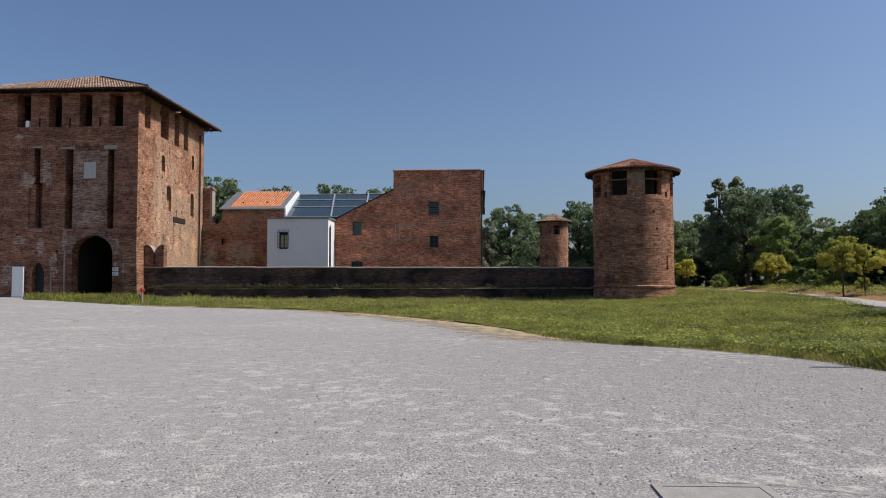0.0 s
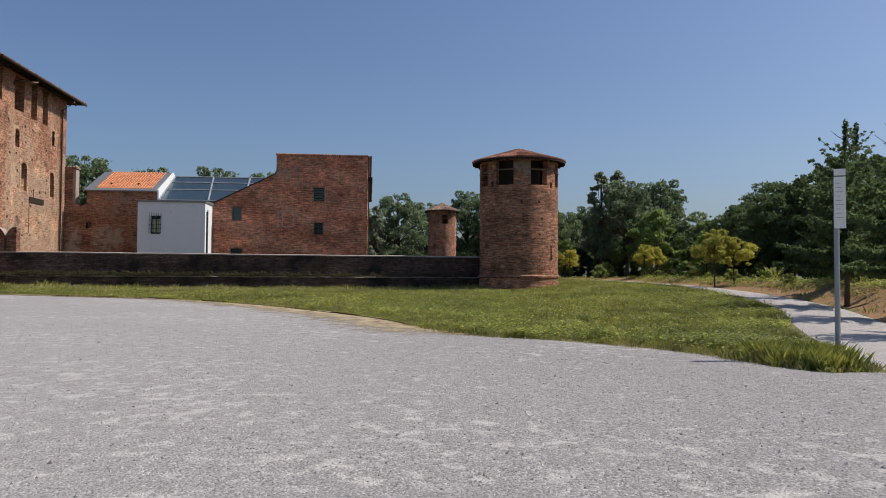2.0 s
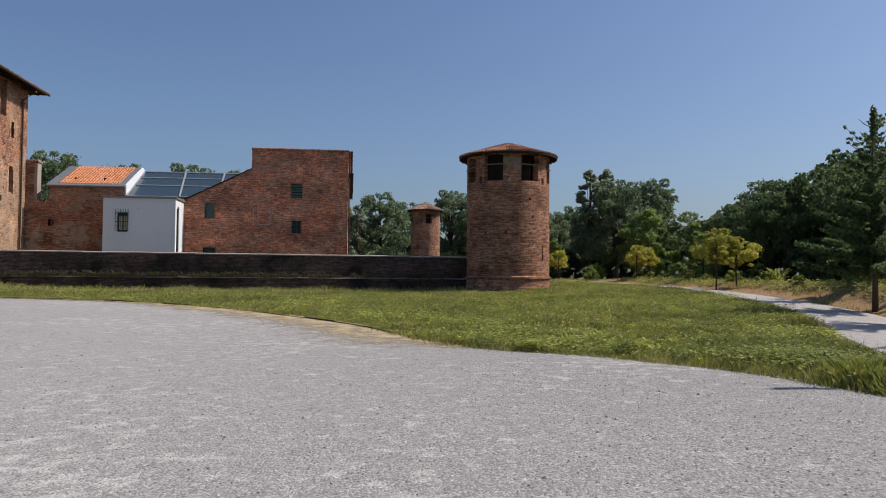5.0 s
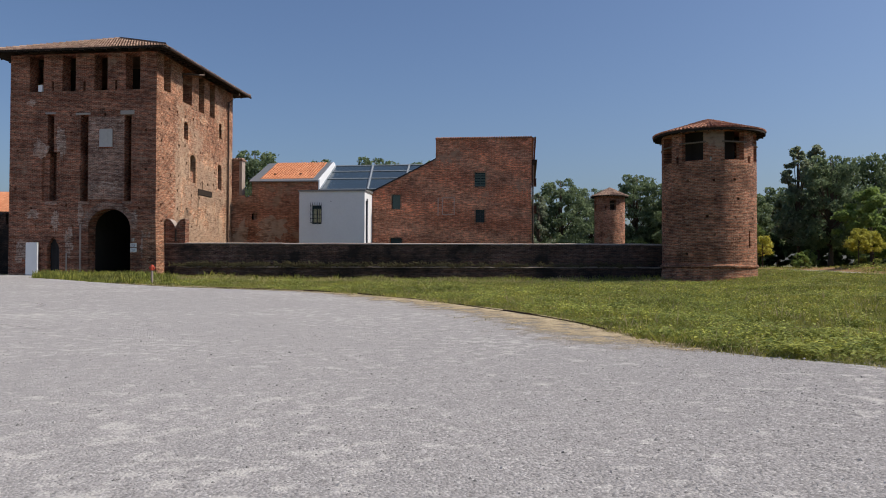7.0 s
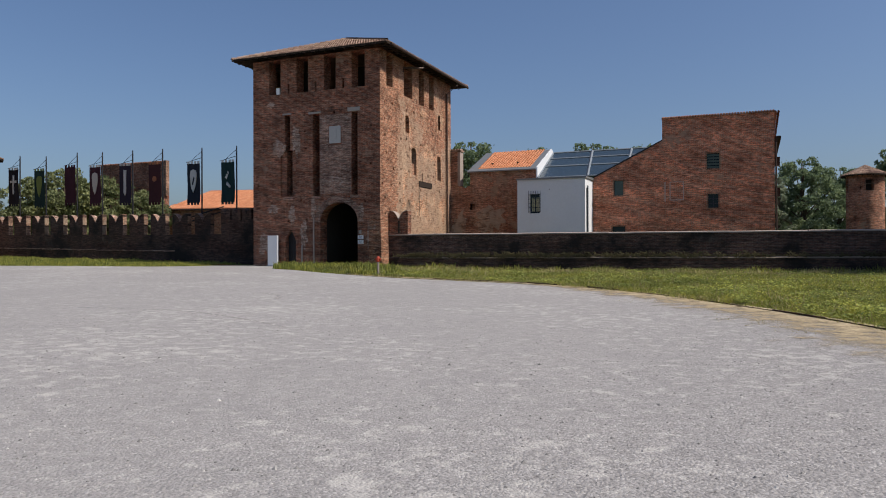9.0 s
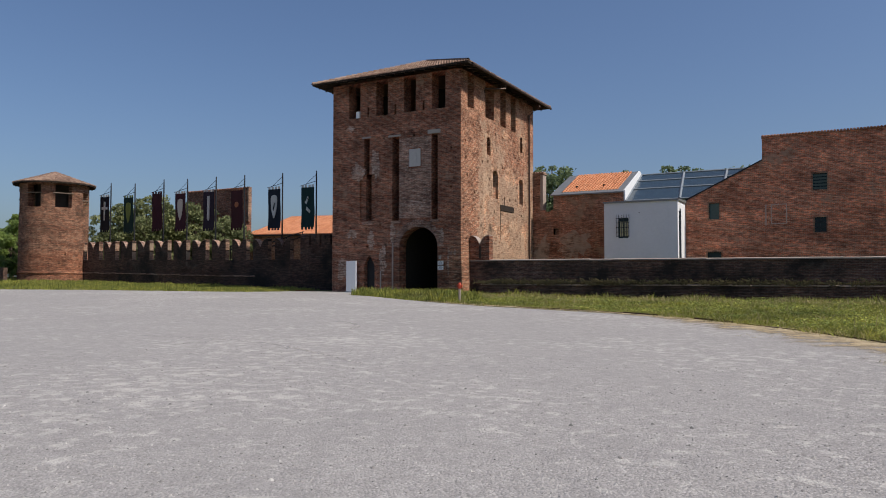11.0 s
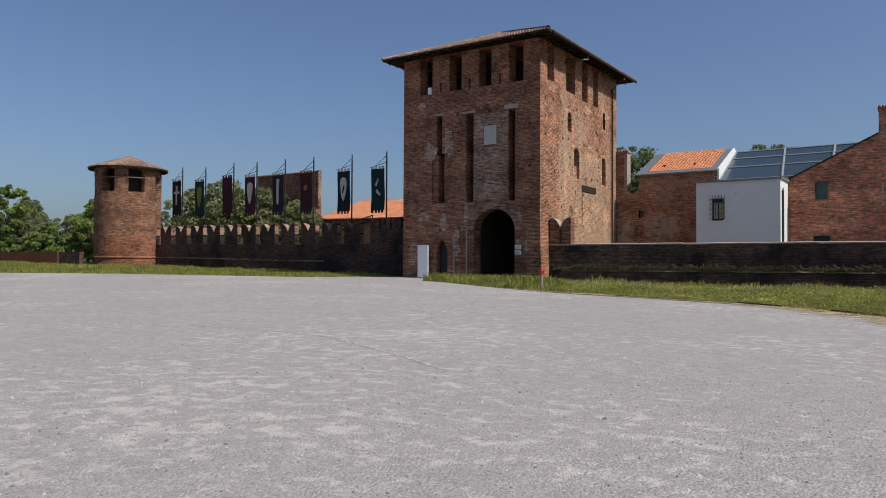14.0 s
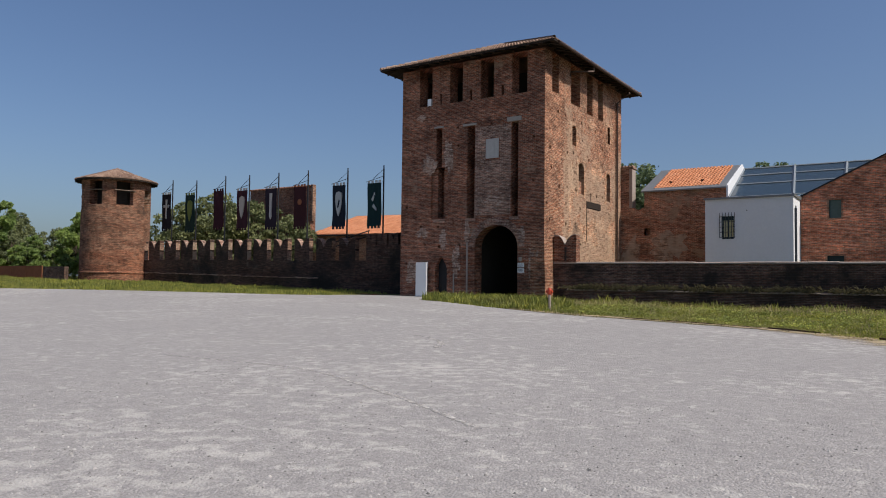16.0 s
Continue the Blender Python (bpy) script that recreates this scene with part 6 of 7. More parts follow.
def woods():
    oak = tree("broadleaf_tree", "tall dense dark green tree at the wood's edge", 12.0, 4.6, 1.6, 15000, 0.3, LEAF_WOOD, 1, lumps=80, trunk_r=0.25)
    plant_out(oak, [(30.5, 78, 0.92, 20), (36.0, 81, 0.9, 200), (33.5, 88, 0.98, 90), (25, 90, 0.74, 140), (45, 82, 0.7, 300), (52, 76, 0.84, 60), (41, 92, 0.8, 10), (58, 68, 0.95, 110), (56, 84, 0.9, 30), (64, 60, 1.0, 230), (50, 52, 0.8, 80),
                   (18.5, 118, 1.12, 40), (7.5, 116, 1.2, 170), (1.5, 122, 1.1, 260), (23, 114, 1.1, 130), (13, 130, 1.1, 15), (-36, 106, 1.38, 20), (-31, 103, 1.28, 140), (-42, 108, 1.28, 220), (-18, 103, 1.24, 50), (-26, 104, 1.27, 190), (-12, 112, 1.36, 270), (-32, 108, 1.3, 80), (28, 93, 0.7, 250), (32, 97, 0.85, 20), (52, 62, 0.8, 330), (46, 48, 0.7, 100), (70, 48, 1.0, 150), (66, 75, 1.05, 75)], "wood behind the castle")
    poplar = tree("poplar_tree", "tall pale grey-green poplar rising above the wood", 14.0, 3.2, 2.0, 12000, 0.28, LEAF_POPLAR, 2, "tall", 64, 0.22)
    plant_out(poplar, [(28.3, 80, 0.86, 0), (32.5, 86, 0.9, 100), (4, 112, 0.85, 10), (-20, 103, 0.95, 30), (48, 88, 0.66, 220), (39.5, 79, 0.5, 50), (62, 74, 0.85, 10)], "wood behind the castle")
    bright = tree("young_tree", "bright green young tree with feathery leaves", 8.0, 3.0, 1.0, 9000, 0.26, LEAF_BRIGHT, 3, "round", 30, 0.14)
    plant_out(bright, [(31.5, 72, 0.95, 0), (36, 70, 0.7, 80), (28.6, 55, 0.48, 130), (44.5, 68, 0.62, 140), (23.5, 77, 0.55, 20), (-79.0, 57.5, 0.92, 40), (-83, 59, 0.82, 170), (-76.0, 58, 0.85, 260), (-88, 57, 0.62, 90), (-96.5, 56.5, 1.15, 310)], "wood behind the castle")
    dark = tree("dark_tree", "broad dark green tree in shade", 9.5, 4.4, 0.8, 15000, 0.26, LEAF_DARK, 4, "round", 80, 0.2)
    plant_out(dark, [(34.4, 54, 0.8, 30), (37.5, 52, 0.92, 140), (33.8, 60, 0.64, 70), (40, 57, 0.95, 210), (38, 62, 0.9, 10), (43, 63, 0.95, 300), (36, 47, 0.9, 250), (38.5, 44, 0.9, 30), (44, 40, 1.05, 100), (34, 37, 0.85, 200), (48, 48, 1.0, 260), (41, 30, 0.95, 330), (52, 36, 1.15, 60), (46, 60, 0.8, 20), (37.5, 62, 0.55, 160), (50, 24, 1.1, 15)], "dark trees beside the path")
    spire = layered_tree(7.9, 2.5, 1.3, 6)
    plant_out(spire, [(21.2, 27.5, 0.98, 0), (19.4, 21.9, 0.84, 120), (17.6, 16.2, 0.78, 220), (25.5, 33.0, 0.95, 60), (30.5, 36.0, 0.95, 160)], "dark trees beside the path")
    sap = tree("sapling", "small round-crowned yellow-green tree on a slim trunk", 4.5, 1.75, 1.55, 6500, 0.15, LEAF_YELLOW, 7, "dome", 34, 0.06)
    plant_out(sap, [(23.9, 44.0, 0.76, 0), (25.3, 44.3, 0.72, 100), (27.2, 64.2, 0.66, 30), (28.4, 64.6, 0.62, 200), (22.6, 72.0, 0.68, 260)], "row of saplings along the path")
    # trees behind the battlements and beside the west tower
    yard = tree("courtyard_tree", "sunlit broad-leaved tree behind the battlements", 9.0, 3.8, 1.6, 9000, 0.3, LEAF_YARD, 8, "round", 60, 0.2)
    plant_out(yard, [(-74, 66, 1.0, 0), (-69.5, 67, 1.14, 90), (-65.5, 69.5, 1.06, 200), (-60.5, 69, 0.86, 15), (-78.5, 73, 0.9, 300), (-79, 63, 0.76, 130), (-84, 62, 0.72, 340), (-89, 60, 0.66, 40), (-95, 58, 0.58, 150), (-103, 56, 0.85, 250), (-86, 68, 0.74, 100), (-110, 53, 0.9, 10), (-94, 66, 0.6, 220), (-106, 64, 0.95, 300), (-118, 58, 1.0, 75)], "trees behind the battlements")
    shrub = tree("shrub", "dense mid-green shrub with arching shoots", 2.3, 1.3, 0.15, 3500, 0.2, LEAF_BRIGHT, 12, "dome", 20, 0.04, 2)
    plant_out(shrub, [(24.5, 68, 0.62, 0), (31.5, 65, 0.7, 50), (33, 62, 0.75, 90), (30.2, 58, 0.5, 10), (29.2, 39, 0.6, 300), (28.2, 36, 0.4, 70), (30.5, 51, 0.55, 170), (-77, 54.5, 1.0, 20), (-80.5, 56, 1.3, 120), (-85, 55, 1.5, 220), (-90, 56, 1.5, 10), (-96, 56, 1.7, 310), (26.5, 72, 0.7, 30), (20.5, 72, 0.6, 10), (-102, 54, 1.8, 60)], "shrubs")
    crest = []
    for k in range(13):
        y = 33 + 2.7 * k
        crest.append((sum(path_at(y)) + 3.0 + 0.8 * math.sin(k * 2.3), y, 0.34 + 0.12 * math.sin(k * 1.7), 53 * k))
    weed = tree("bank_bush", "low green bush on the crest of the earth bank", 2.0, 1.5, 0.05, 2600, 0.17, LEAF_CLOVER, 19, "dome", 22, 0.03, 2)
    plant_out(weed, crest, "bushes along the bank")
    under = tree("thicket", "dark tangled thicket under the trees", 3.2, 2.2, 0.1, 4500, 0.24, LEAF_DARK, 15, "dome", 24, 0.05, 2)
    spots = [(19 + 3.4 * k, 90 - 0.4 * k + 3 * math.sin(k * 2.1), 1.0 + 0.25 * math.sin(k * 1.7), 47 * k) for k in range(13)]
    spots += [(33.0 + 2.0 * math.sin(k * 1.3) + 0.2 * k, 34 + 3.1 * k, 0.85 + 0.2 * math.sin(k * 2.3), 61 * k) for k in range(14)]
    spots += [(-4 + 3.5 * k, 112 + 2 * math.sin(k), 1.3, 33 * k) for k in range(8)]
    spots += [(23 + 3.0 * k, 83 + 2 * math.sin(k * 1.9), 0.75, 29 * k) for k in range(6)]
    spots += [(-80 - 4.0 * k, 64.5 - 0.6 * k, 1.15, 71 * k) for k in range(8)]
    spots += [(34.5, 40.5, 1.0, 15), (38, 47, 1.1, 80), (31.3, 37.6, 0.7, 140), (41, 50.5, 1.2, 220), (24.5, 87, 1.1, 40), (28, 90, 1.2, 110)]
    plant_out(under, spots, "thicket under the trees")


woods()


def feather_shrub(x, y, size, seed):
    """A young shrub of long arching fronds set with paired leaflets."""
    rng = random.Random(seed)
    root = thing("feather_shrub", "bushy young shrub with long arching feathery fronds", "shrub", (x, y, land(x, y)))
    for k in range(15):
        a = k * 2.4 + rng.uniform(-0.3, 0.3)
        rise, reach = size * rng.uniform(0.45, 1.0), size * rng.uniform(0.45, 0.95)
        pts = []
        for i in range(9):
            t = i / 8
            pts.append(Vector((math.cos(a) * reach * t, math.sin(a) * reach * t, rise * (1.5 * t - 0.6 * t * t) + 0.05)))
        g = Geo()
        g.tube([p for p in pts[::2]], [0.014, 0.011, 0.009, 0.007, 0.004], 4, False)
        stem = part("frond", g, BARK, root)
        g = Geo()
        for i in range(2, 9):
            d = (pts[i] - pts[i - 1]).normalized()
            side = Vector((-math.sin(a), math.cos(a), 0))
            for h in (0.0, 0.5):
                o = pts[i - 1].lerp(pts[i], h)
                long = size * 0.24 * (1 - 0.06 * i)
                for sgn in (-1, 1):
                    tip = o + side * sgn * long + d * long * 0.4 - Vector((0, 0, long * 0.25))
                    mid = o.lerp(tip, 0.45)
                    w = d * long * 0.16
                    g.face(o, mid + w, tip, mid - w)
        part("leaflets", g, LEAF_CLOVER, stem, "pale green leaflets in pairs")
    return root


feather_shrub(27.8, 44.2, 1.05, 5)
feather_shrub(30.4, 41.0, 0.8, 6)
feather_shrub(30.0, 38.0, 0.7, 7)


# ---- lawn ----
def inside(poly, x, y):
    """Which of the points lie within a polygon."""
    hit = np.zeros(len(x), bool)
    n = len(poly)
    for i in range(n):
        (xa, ya), (xb, yb) = poly[i], poly[(i + 1) % n]
        if ya == yb:
            continue
        c = (ya > y) != (yb > y)
        hit ^= c & (x < (xb - xa) * (y - ya) / (yb - ya) + xa)
    return hit


def tufts(name, label, poly, count, blades, height, width, material, seed, bias=1.0, near=(8.0, 12.0), lean=0.5):
    """Grass blades in tufts within a polygon, thicker towards a place."""
    rng = np.random.default_rng(seed)
    px, py = np.array([p[0] for p in poly]), np.array([p[1] for p in poly])
    m = count * 8
    x, y = rng.uniform(px.min(), px.max(), m), rng.uniform(py.min(), py.max(), m)
    ok = inside(poly, x, y)
    dist = np.hypot(x - near[0], y - near[1])
    ok &= rng.random(m) < np.clip(6.0 / (dist + 0.1), 0.05, 1.0) ** bias
    x, y = x[ok][:count], y[ok][:count]
    n = len(x)
    lum = np.array([noise.noise(Vector((a * 0.35, b * 0.35, 3.0))) for a, b in zip(x, y)])
    z = np.array([land(a, b) for a, b in zip(x, y)])
    scale = np.clip(0.8 + 1.1 * lum, 0.35, 1.15) * rng.uniform(0.5, 1.3, n)
    bx = np.repeat(x, blades) + rng.normal(0, 0.05, n * blades) * np.repeat(1 + 0.05 * np.hypot(x - near[0], y - near[1]), blades)
    by = np.repeat(y, blades) + rng.normal(0, 0.05, n * blades)
    bz = np.repeat(z, blades) - 0.04
    h = height * np.repeat(scale, blades) * rng.uniform(0.5, 1.2, n * blades)
    a = rng.uniform(0, 2 * np.pi, n * blades)
    w = width * np.repeat(1 + 0.035 * np.hypot(x - near[0], y - near[1]), blades)
    tilt = h * lean * rng.uniform(0.1, 1.0, n * blades)
    b = rng.uniform(0, 2 * np.pi, n * blades)
    v = np.empty((n * blades, 4, 3))
    v[:, 0] = np.stack([bx - np.cos(a) * w, by - np.sin(a) * w, bz], 1)
    v[:, 1] = np.stack([bx + np.cos(a) * w, by + np.sin(a) * w, bz], 1)
    v[:, 2] = np.stack([bx + np.cos(a) * w * 0.7 + np.cos(b) * tilt * 0.4, by + np.sin(a) * w * 0.7 + np.sin(b) * tilt * 0.4, bz + h * 0.6], 1)
    v[:, 3] = np.stack([bx + np.cos(b) * tilt, by + np.sin(b) * tilt, bz + h], 1)
    f = np.arange(n * blades * 4).reshape(-1, 4)
    me = bpy.data.meshes.new(name)
    me.vertices.add(n * blades * 4)
    me.vertices.foreach_set("co", v.ravel())
    me.loops.add(f.size)
    me.loops.foreach_set("vertex_index", f.ravel())
    me.polygons.add(len(f))
    me.polygons.foreach_set("loop_start", np.arange(len(f)) * 4)
    me.update(calc_edges=True)
    me.materials.append(material)
    return tagged(new(name, me), label, "grass", kind="stuff")


LAWN = [(p.x, p.y) for p in EDGE if p.x > -29.5 and (p.x > -29.3 or p.y < 52)] + [(10.35, 11.5), (11.6, 14.6), (13.6, 18.6), (16.1, 23), (18.5, 28), (20.4, 35), (21.6, 42), (22.8, 52), (23.4, 60), (22.5, 66), (18.5, 71), (8, 76), (4, 77), (4, 66), (17, 58), (16.8, 52), (12, 51), (11, 54.2), (-22.4, 54.3), (-28, 53.2)]
LAWN_WEST = [(p.x, p.y) for p in EDGE if p.x < -36] + [(-36.5, 55.8), (-67, 55.8), (-95, 49)]
tufts("lawn_grass", "rough green unmown grass", LAWN, 120000, 5, 0.15, 0.005, GRASS, 1, 0.6, lean=0.7)
tufts("dry_lawn_grass", "yellowed stalks among the lawn grass", LAWN, 18000, 4, 0.15, 0.005, GRASS_DRY, 9, 0.5, lean=0.8)
tufts("lawn_grass", "rough green grass below the battlements", LAWN_WEST, 14000, 5, 0.24, 0.009, GRASS, 2, 0.0)
WALL_DRY = [(-22, 49.5), (12, 49.0), (12, 54.3), (-22, 54.3)]
tufts("dry_wall_stalks", "straw-coloured stalks along the foot of the wall", WALL_DRY, 2600, 5, 0.3, 0.006, GRASS_DRY, 13, 0.0, lean=0.5)
WALL_FOOT = [(-24, 51.5), (12, 50.5), (12, 54.3), (-24, 54.3)]
tufts("wall_weeds", "taller weeds along the foot of the wall", WALL_FOOT, 1700, 6, 0.36, 0.009, GRASS, 3, 0.0)
VERGE = [(p.x, p.y + 0.25) for p in EDGE if -16 < p.x < 9.2 and p.y < 46] + [(p.x - 0.1, p.y - 0.75) for p in reversed([q for q in EDGE if -16 < q.x < 9.2 and q.y < 46])]
tufts("dry_verge_grass", "sparse dry yellowed grass at the gravel edge", VERGE, 4600, 4, 0.09, 0.006, GRASS_DRY, 4, 0.4)
SANDY = [(p.x, p.y) for p in EDGE if -5 < p.x < 5.2 and p.y < 46] + [(4.6, 16.6), (3.2, 18.4), (1.4, 22.0), (-0.6, 26.0), (-4.0, 31.0)]
tufts("sparse_tufts", "sparse withered tufts on the sandy verge", SANDY, 900, 8, 0.05, 0.0035, GRASS_DRY, 14, 0.0, lean=1.1)
tufts("sparse_tufts", "small green weeds on the sandy verge", SANDY, 160, 7, 0.05, 0.0035, GRASS, 15, 0.0, lean=1.1)
BANK = [(17.0, 15), (19.4, 23), (23.2, 35), (25.0, 50), (26, 66), (20, 74), (9, 79), (11, 84), (24, 80), (32, 68), (31, 50), (29, 35), (26, 22), (24, 14)]
tufts("bank_grass", "dry grass and weeds on the earth bank", BANK, 2600, 5, 0.16, 0.008, GRASS_DRY, 5, 0.0)
tufts("bank_weeds", "green weeds on the earth bank", BANK, 7000, 5, 0.18, 0.012, GRASS, 6, 0.0)


def ledge_plants():
    """Dry hanging plants along the ledge of the wall."""
    rng = np.random.default_rng(14)
    v, f = [], []
    for _ in range(110):
        c = rng.uniform(-21.5, -3.0) if rng.random() < 0.8 else rng.uniform(-3, 9)
        for _ in range(rng.integers(6, 60)):
            x = c + rng.normal(0, 0.45)
            y, z = 54.5 + rng.uniform(-0.06, 0.06), 1.19
            h, w = rng.uniform(0.05, 0.5) ** 1.2, 0.008
            tx, tz = rng.normal(0, 0.26), h * rng.uniform(-0.5, 1.0)
            k = len(v)
            v += [(x - w, y, z), (x + w, y, z), (x + tx * 0.6 + w, y - 0.1, z + abs(tz) * 0.7 + 0.03), (x + tx, y - 0.18, z + tz)]
            f.append((k, k + 1, k + 2, k + 3))
    tagged(new("wall_plants", mesh_of("wall_plants", v, f, LEAF_LEDGE)), "dry brownish weeds growing from the wall's ledge", "weeds", kind="stuff")


ledge_plants()


def inspection_cover():
    root = thing("inspection_cover", "square concrete inspection cover set in dusty gravel", "cover", (4.24, 4.17, 0.0))
    g = Geo()
    for a, b, c, d in ((-0.44, 0.32, 0.44, 0.5), (-0.44, 0.32, -0.5, -0.44), (-0.44, -0.38, -0.44, 0.44), (0.26, 0.32, -0.44, 0.44)):
        g.box(a, b, c, d, -0.05, 0.014)
    part("frame", g, CONCRETE, root)
    g = Geo()
    g.box(-0.377, 0.257, -0.437, 0.437, -0.05, 0.01)
    part("lid", g, CONCRETE, root, "worn grey concrete lid")


inspection_cover()


def scuff(points, width, seed, material=None, label="pale dusty drag mark on the gravel"):
    """A pale drag mark of dust on the gravel, broken up by noise."""
    line = fine_line(points, 0.12)
    v, f, cover = [], [], []
    for i, c in enumerate(line):
        t = (line[min(i + 1, len(line) - 1)] - line[max(i - 1, 0)]).normalized()
        side = Vector((t.y, -t.x, 0))
        end = smooth(0, 6, i) * smooth(len(line) - 1, len(line) - 7, i)
        w = width * (1 + 0.6 * noise.noise(c * 1.5 + Vector((seed, 0, 0))))
        peak = 0.22 if material is None else 0.05
        for k, cov in ((-1, -0.4), (-0.3, peak), (0.3, peak), (1, -0.4)):
            q = c + side * w * k
            v.append((q.x, q.y, land(q.x, q.y) + 0.006))
            cover.append(cov - 0.5 * (1 - end))
    for i in range(len(line) - 1):
        for k in range(3):
            a = i * 4 + k
            f.append((a, a + 1, a + 5, a + 4))
    me = mesh_of("scuff_mark", v, f, material or DUST, True)
    me.attributes.new("cover", "FLOAT", "POINT").data.foreach_set("value", cover)
    tagged(new("scuff_mark", me), label, "mark", kind="structure")


scuff([(-14.9, 28.2), (-14.1, 28.3), (-13.4, 27.8), (-12.5, 26.8), (-11.85, 25.4)], 0.16, 1)
scuff([(-15.6, 21.4), (-13.3, 21.5), (-11.4, 21.4), (-8.7, 20.1), (-6.6, 18.8)], 0.1, 2)
scuff([(4.66, 8.7), (4.58, 8.0), (4.54, 7.4), (4.5, 6.6)], 0.07, 3)

scuff([(3.6, 4.74), (4.1, 4.84), (4.7, 4.76), (5.3, 4.45), (5.7, 4.0)], 0.22, 4)
for line, seed in (([(3.9, 16.0), (4.3, 14.7), (4.75, 13.75), (5.2, 12.5), (5.7, 11.6)], 5), ([(5.0, 15.7), (5.35, 14.7), (5.6, 13.5), (6.0, 12.5), (6.2, 11.9)], 6), ([(5.5, 15.9), (5.8, 14.9), (6.15, 13.7), (6.3, 12.8), (6.6, 11.9), (6.8, 11.0)], 7)):
    scuff(line, 0.075, seed, DARK_GRIT, "dark tyre track pressed into the gravel")


tufts("gate_weeds", "tall green weeds beside the gate", [(-28.5, 49.5), (-26.9, 46.8), (-21, 43.4), (-17.5, 42.2), (-17, 45), (-22, 50), (-23.4, 53.2), (-28, 53.2)], 3000, 6, 0.4, 0.011, GRASS, 21, 0.0)


def loose_stones():
    """Loose pebbles over the part of the yard that the walk crosses."""
    rng = np.random.default_rng(8)
    n = 30000
    x, y = rng.uniform(-13, 9, n), 1.5 + 20 * rng.random(n) ** 1.5
    keep = inside([(p.x, p.y) for p in EDGE] + [(20, 0), (20, -20), (-95, -20)], x, y)
    x, y = x[keep], y[keep]
    n = len(x)
    r = rng.uniform(0.006, 0.016, n) * (1 + 0.6 * (rng.random(n) < 0.06))
    unit = np.array([(1, 0, 0), (0.3, 0.95, 0), (-0.8, 0.6, 0), (-0.8, -0.6, 0), (0.3, -0.95, 0), (0.1, 0.05, 0.75)])
    tris = np.array([(0, 1, 5), (1, 2, 5), (2, 3, 5), (3, 4, 5), (4, 0, 5)])
    a = rng.uniform(0, 2 * np.pi, n)
    c, q = np.cos(a)[:, None], np.sin(a)[:, None]
    jit = 1 + rng.uniform(-0.3, 0.3, (n, 6))
    vx = (unit[None, :, 0] * c - unit[None, :, 1] * q) * jit * r[:, None] + x[:, None]
    vy = (unit[None, :, 0] * q + unit[None, :, 1] * c) * jit * r[:, None] + y[:, None]
    z0 = np.array([land(p, w) for p, w in zip(x, y)])
    vz = unit[None, :, 2] * jit * r[:, None] + z0[:, None] - 0.001
    v = np.stack([vx, vy, vz], 2).reshape(-1, 3)
    f = (tris[None] + 6 * np.arange(n)[:, None, None]).reshape(-1, 3)
    m = Nodes("loose_stone", 0.9)
    isl = m.add("NewGeometry").outputs["Random Per Island"]
    m.done(m.ramp(isl, [(0.0, (0.14, 0.135, 0.13)), (0.4, (0.3, 0.285, 0.27)), (0.8, (0.38, 0.36, 0.345)), (1.0, (0.46, 0.44, 0.42))]))
    me = mesh_of("loose_stones", v.tolist(), f.tolist(), m.m)
    tagged(new("loose_stones", me), "loose grey and pale pebbles on the gravel", "gravel", kind="stuff")


loose_stones()


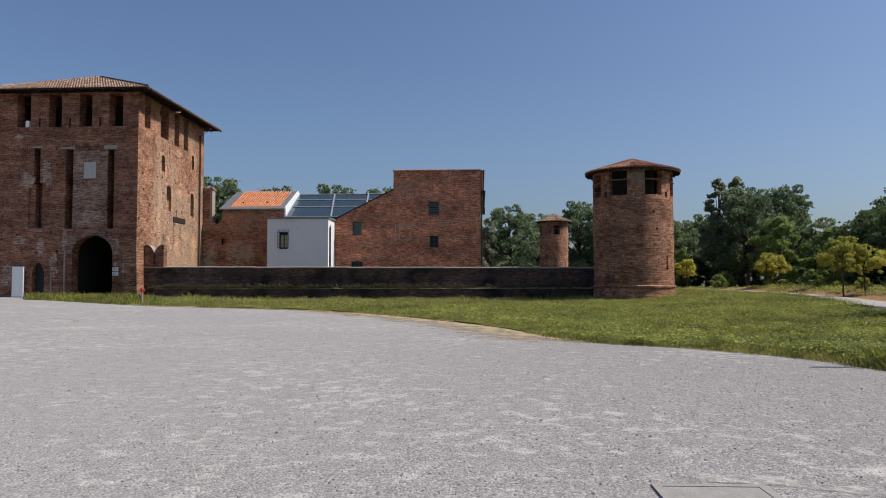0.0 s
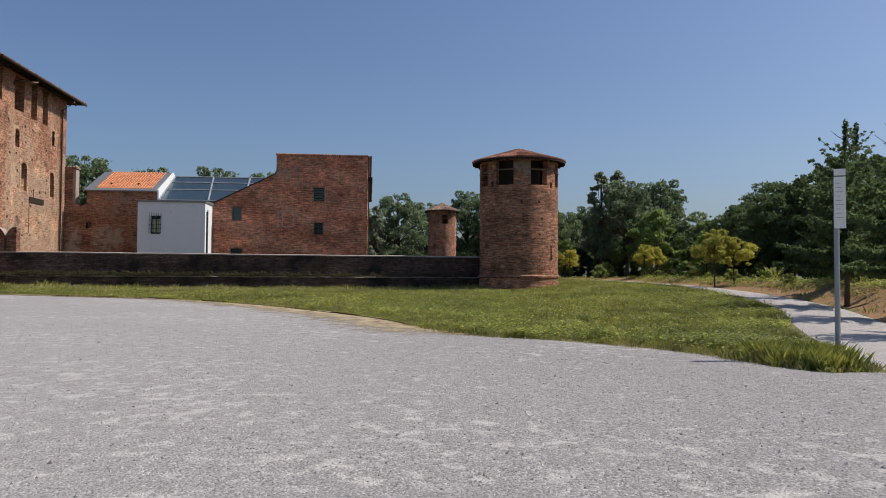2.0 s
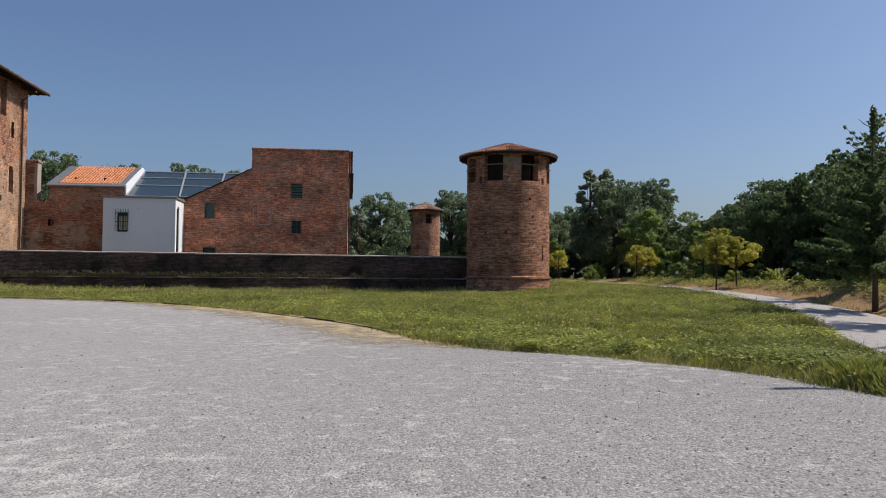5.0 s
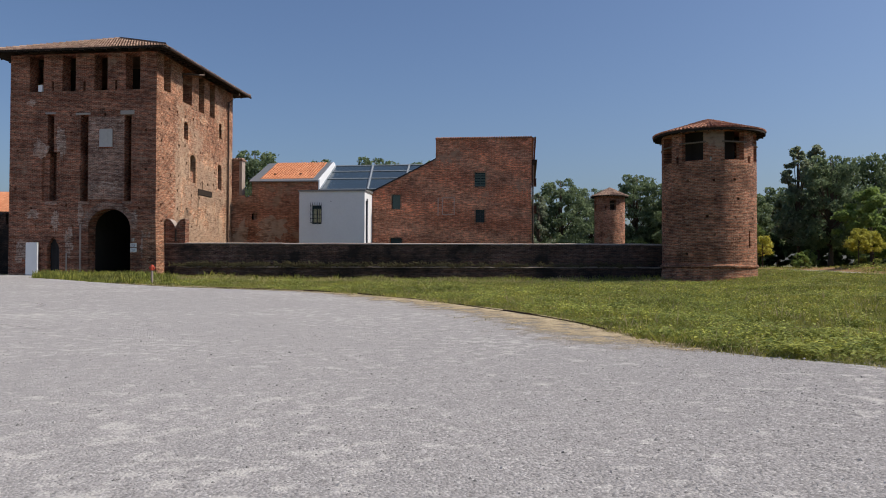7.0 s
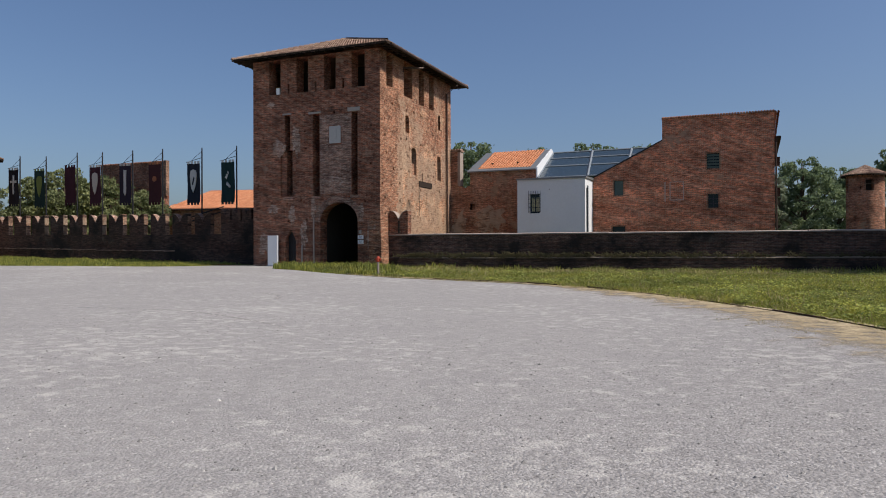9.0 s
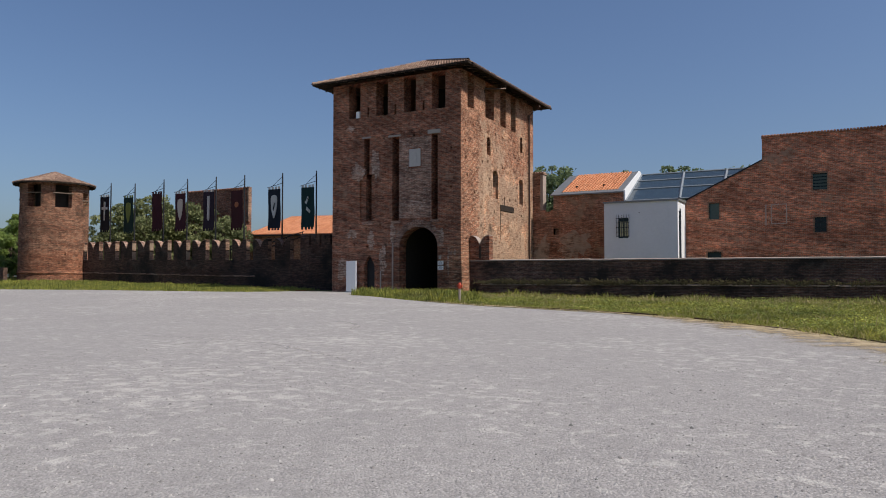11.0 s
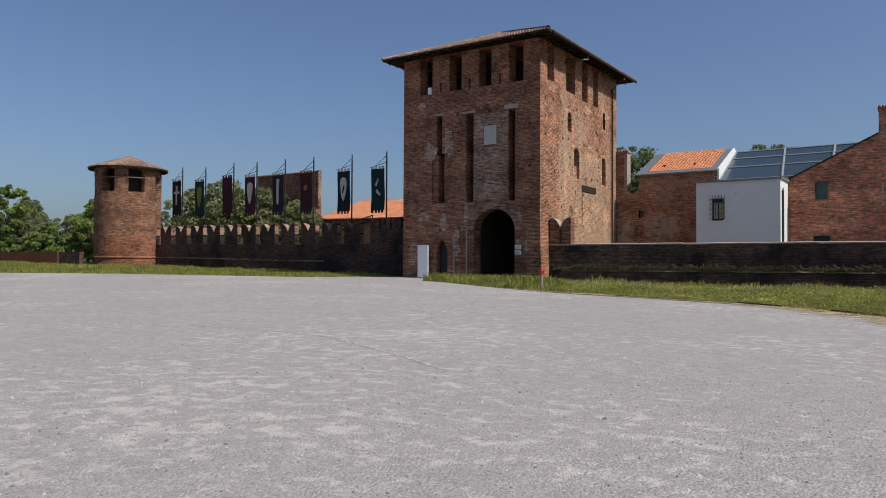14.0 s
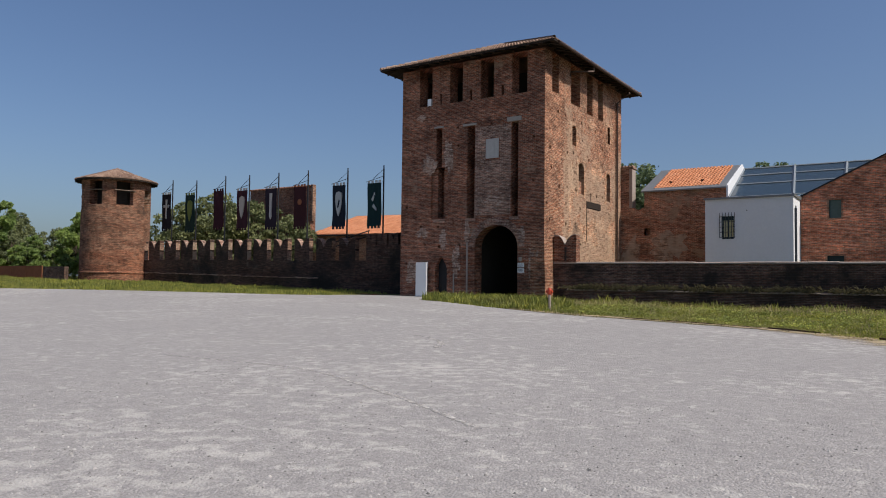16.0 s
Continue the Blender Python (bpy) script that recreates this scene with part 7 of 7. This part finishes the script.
def broad_weeds(name, label, poly, count, size, material, seed, lift=0.1):
    """Low broad-leaved plants: many small leaves close to the ground, in clumps."""
    rng = np.random.default_rng(seed)
    px, py = np.array([p[0] for p in poly]), np.array([p[1] for p in poly])
    cx, cy = rng.uniform(px.min(), px.max(), 2600), rng.uniform(py.min(), py.max(), 2600)
    ok = inside(poly, cx, cy)
    cx, cy = cx[ok], cy[ok]
    near = np.clip(6.0 / np.hypot(cx - 8.5, cy - 11.0), 0.05, 1.0)
    pick = rng.choice(len(cx), count, p=near / near.sum())
    spread = rng.uniform(0.15, 0.7, len(cx))[pick]
    x, y = cx[pick] + rng.normal(0, 1, count) * spread, cy[pick] + rng.normal(0, 1, count) * spread
    ok = inside(poly, x, y)
    x, y, pick = x[ok], y[ok], pick[ok]
    n = len(x)
    tall = rng.uniform(0.4, 1.6, len(cx))[pick]
    z = np.array([land(a, b) for a, b in zip(x, y)]) + lift * tall * rng.uniform(0.2, 1.0, n)
    a = rng.uniform(0, 2 * np.pi, n)
    r = size * rng.uniform(0.6, 1.5, n) * (1 + 0.007 * np.hypot(x - 8, y - 9))
    dx, dy = np.cos(a) * r, np.sin(a) * r
    tilt = rng.uniform(-0.6, 0.9, n) * r
    v = np.empty((n, 4, 3))
    v[:, 0] = np.stack([x, y, z], 1)
    v[:, 1] = np.stack([x + dx - dy * 0.6, y + dy + dx * 0.6, z + tilt * 0.5 + 0.2 * r], 1)
    v[:, 2] = np.stack([x + dx * 2, y + dy * 2, z + tilt], 1)
    v[:, 3] = np.stack([x + dx + dy * 0.6, y + dy - dx * 0.6, z + tilt * 0.5 + 0.1 * r], 1)
    f = np.arange(n * 4).reshape(-1, 4)
    me = mesh_of(name, v.reshape(-1, 3).tolist(), f.tolist(), material)
    tagged(new(name, me), label, "weeds", kind="stuff")


broad_weeds("clover", "low clover and broad-leaved weeds in the lawn", LAWN, 90000, 0.034, LEAF_CLOVER, 31, 0.17)
broad_weeds("yellow_weeds", "patches of yellowish flowering weeds", [(2, 26), (10, 24), (22, 40), (18, 50), (8, 48), (-2, 40)], 4000, 0.03, LEAF_YELLOW, 32, 0.14)
broad_weeds("bank_plants", "leafy green weeds scattered over the earth bank", [(22.3, 28), (24, 35), (25.0, 50), (26, 66), (31, 64), (30, 50), (28, 35), (25, 27)], 12000, 0.05, LEAF_CLOVER, 33, 0.2)
TIP = [(9.2, 12.2), (9.5, 11.0), (10.0, 10.9), (10.15, 11.15), (10.5, 12.2), (10.4, 13.2), (9.6, 13.2)]
tufts("tip_grass", "long bushy grass round the sign post", TIP, 2400, 7, 0.24, 0.004, GRASS, 41, 0.0, lean=0.8)
EDGE_LINE = [p for p in EDGE if p.x > -26 and p.y < 46.4]
FRINGE = [(p.x - 0.05, p.y - 0.12) for p in EDGE_LINE] + [(p.x + 0.45, p.y + 0.5) for p in reversed(EDGE_LINE)]
tufts("edge_grass", "ragged grass leaning over the gravel edge", FRINGE, 9000, 6, 0.13, 0.006, GRASS, 42, 0.35, lean=1.3)
tufts("seed_stalks", "thin straw-coloured seed stalks", LAWN, 3000, 2, 0.34, 0.0025, GRASS_DRY, 43, 0.5, lean=0.35)
DRY_RIM = [(p.x - 0.1, p.y - 0.1) for p in EDGE_LINE] + [(p.x + 0.8, p.y + 1.1) for p in reversed(EDGE_LINE)]
tufts("dry_rim_grass", "yellowed thin grass along the lawn rim", DRY_RIM, 6000, 5, 0.13, 0.005, GRASS_DRY, 44, 0.2, lean=0.9)
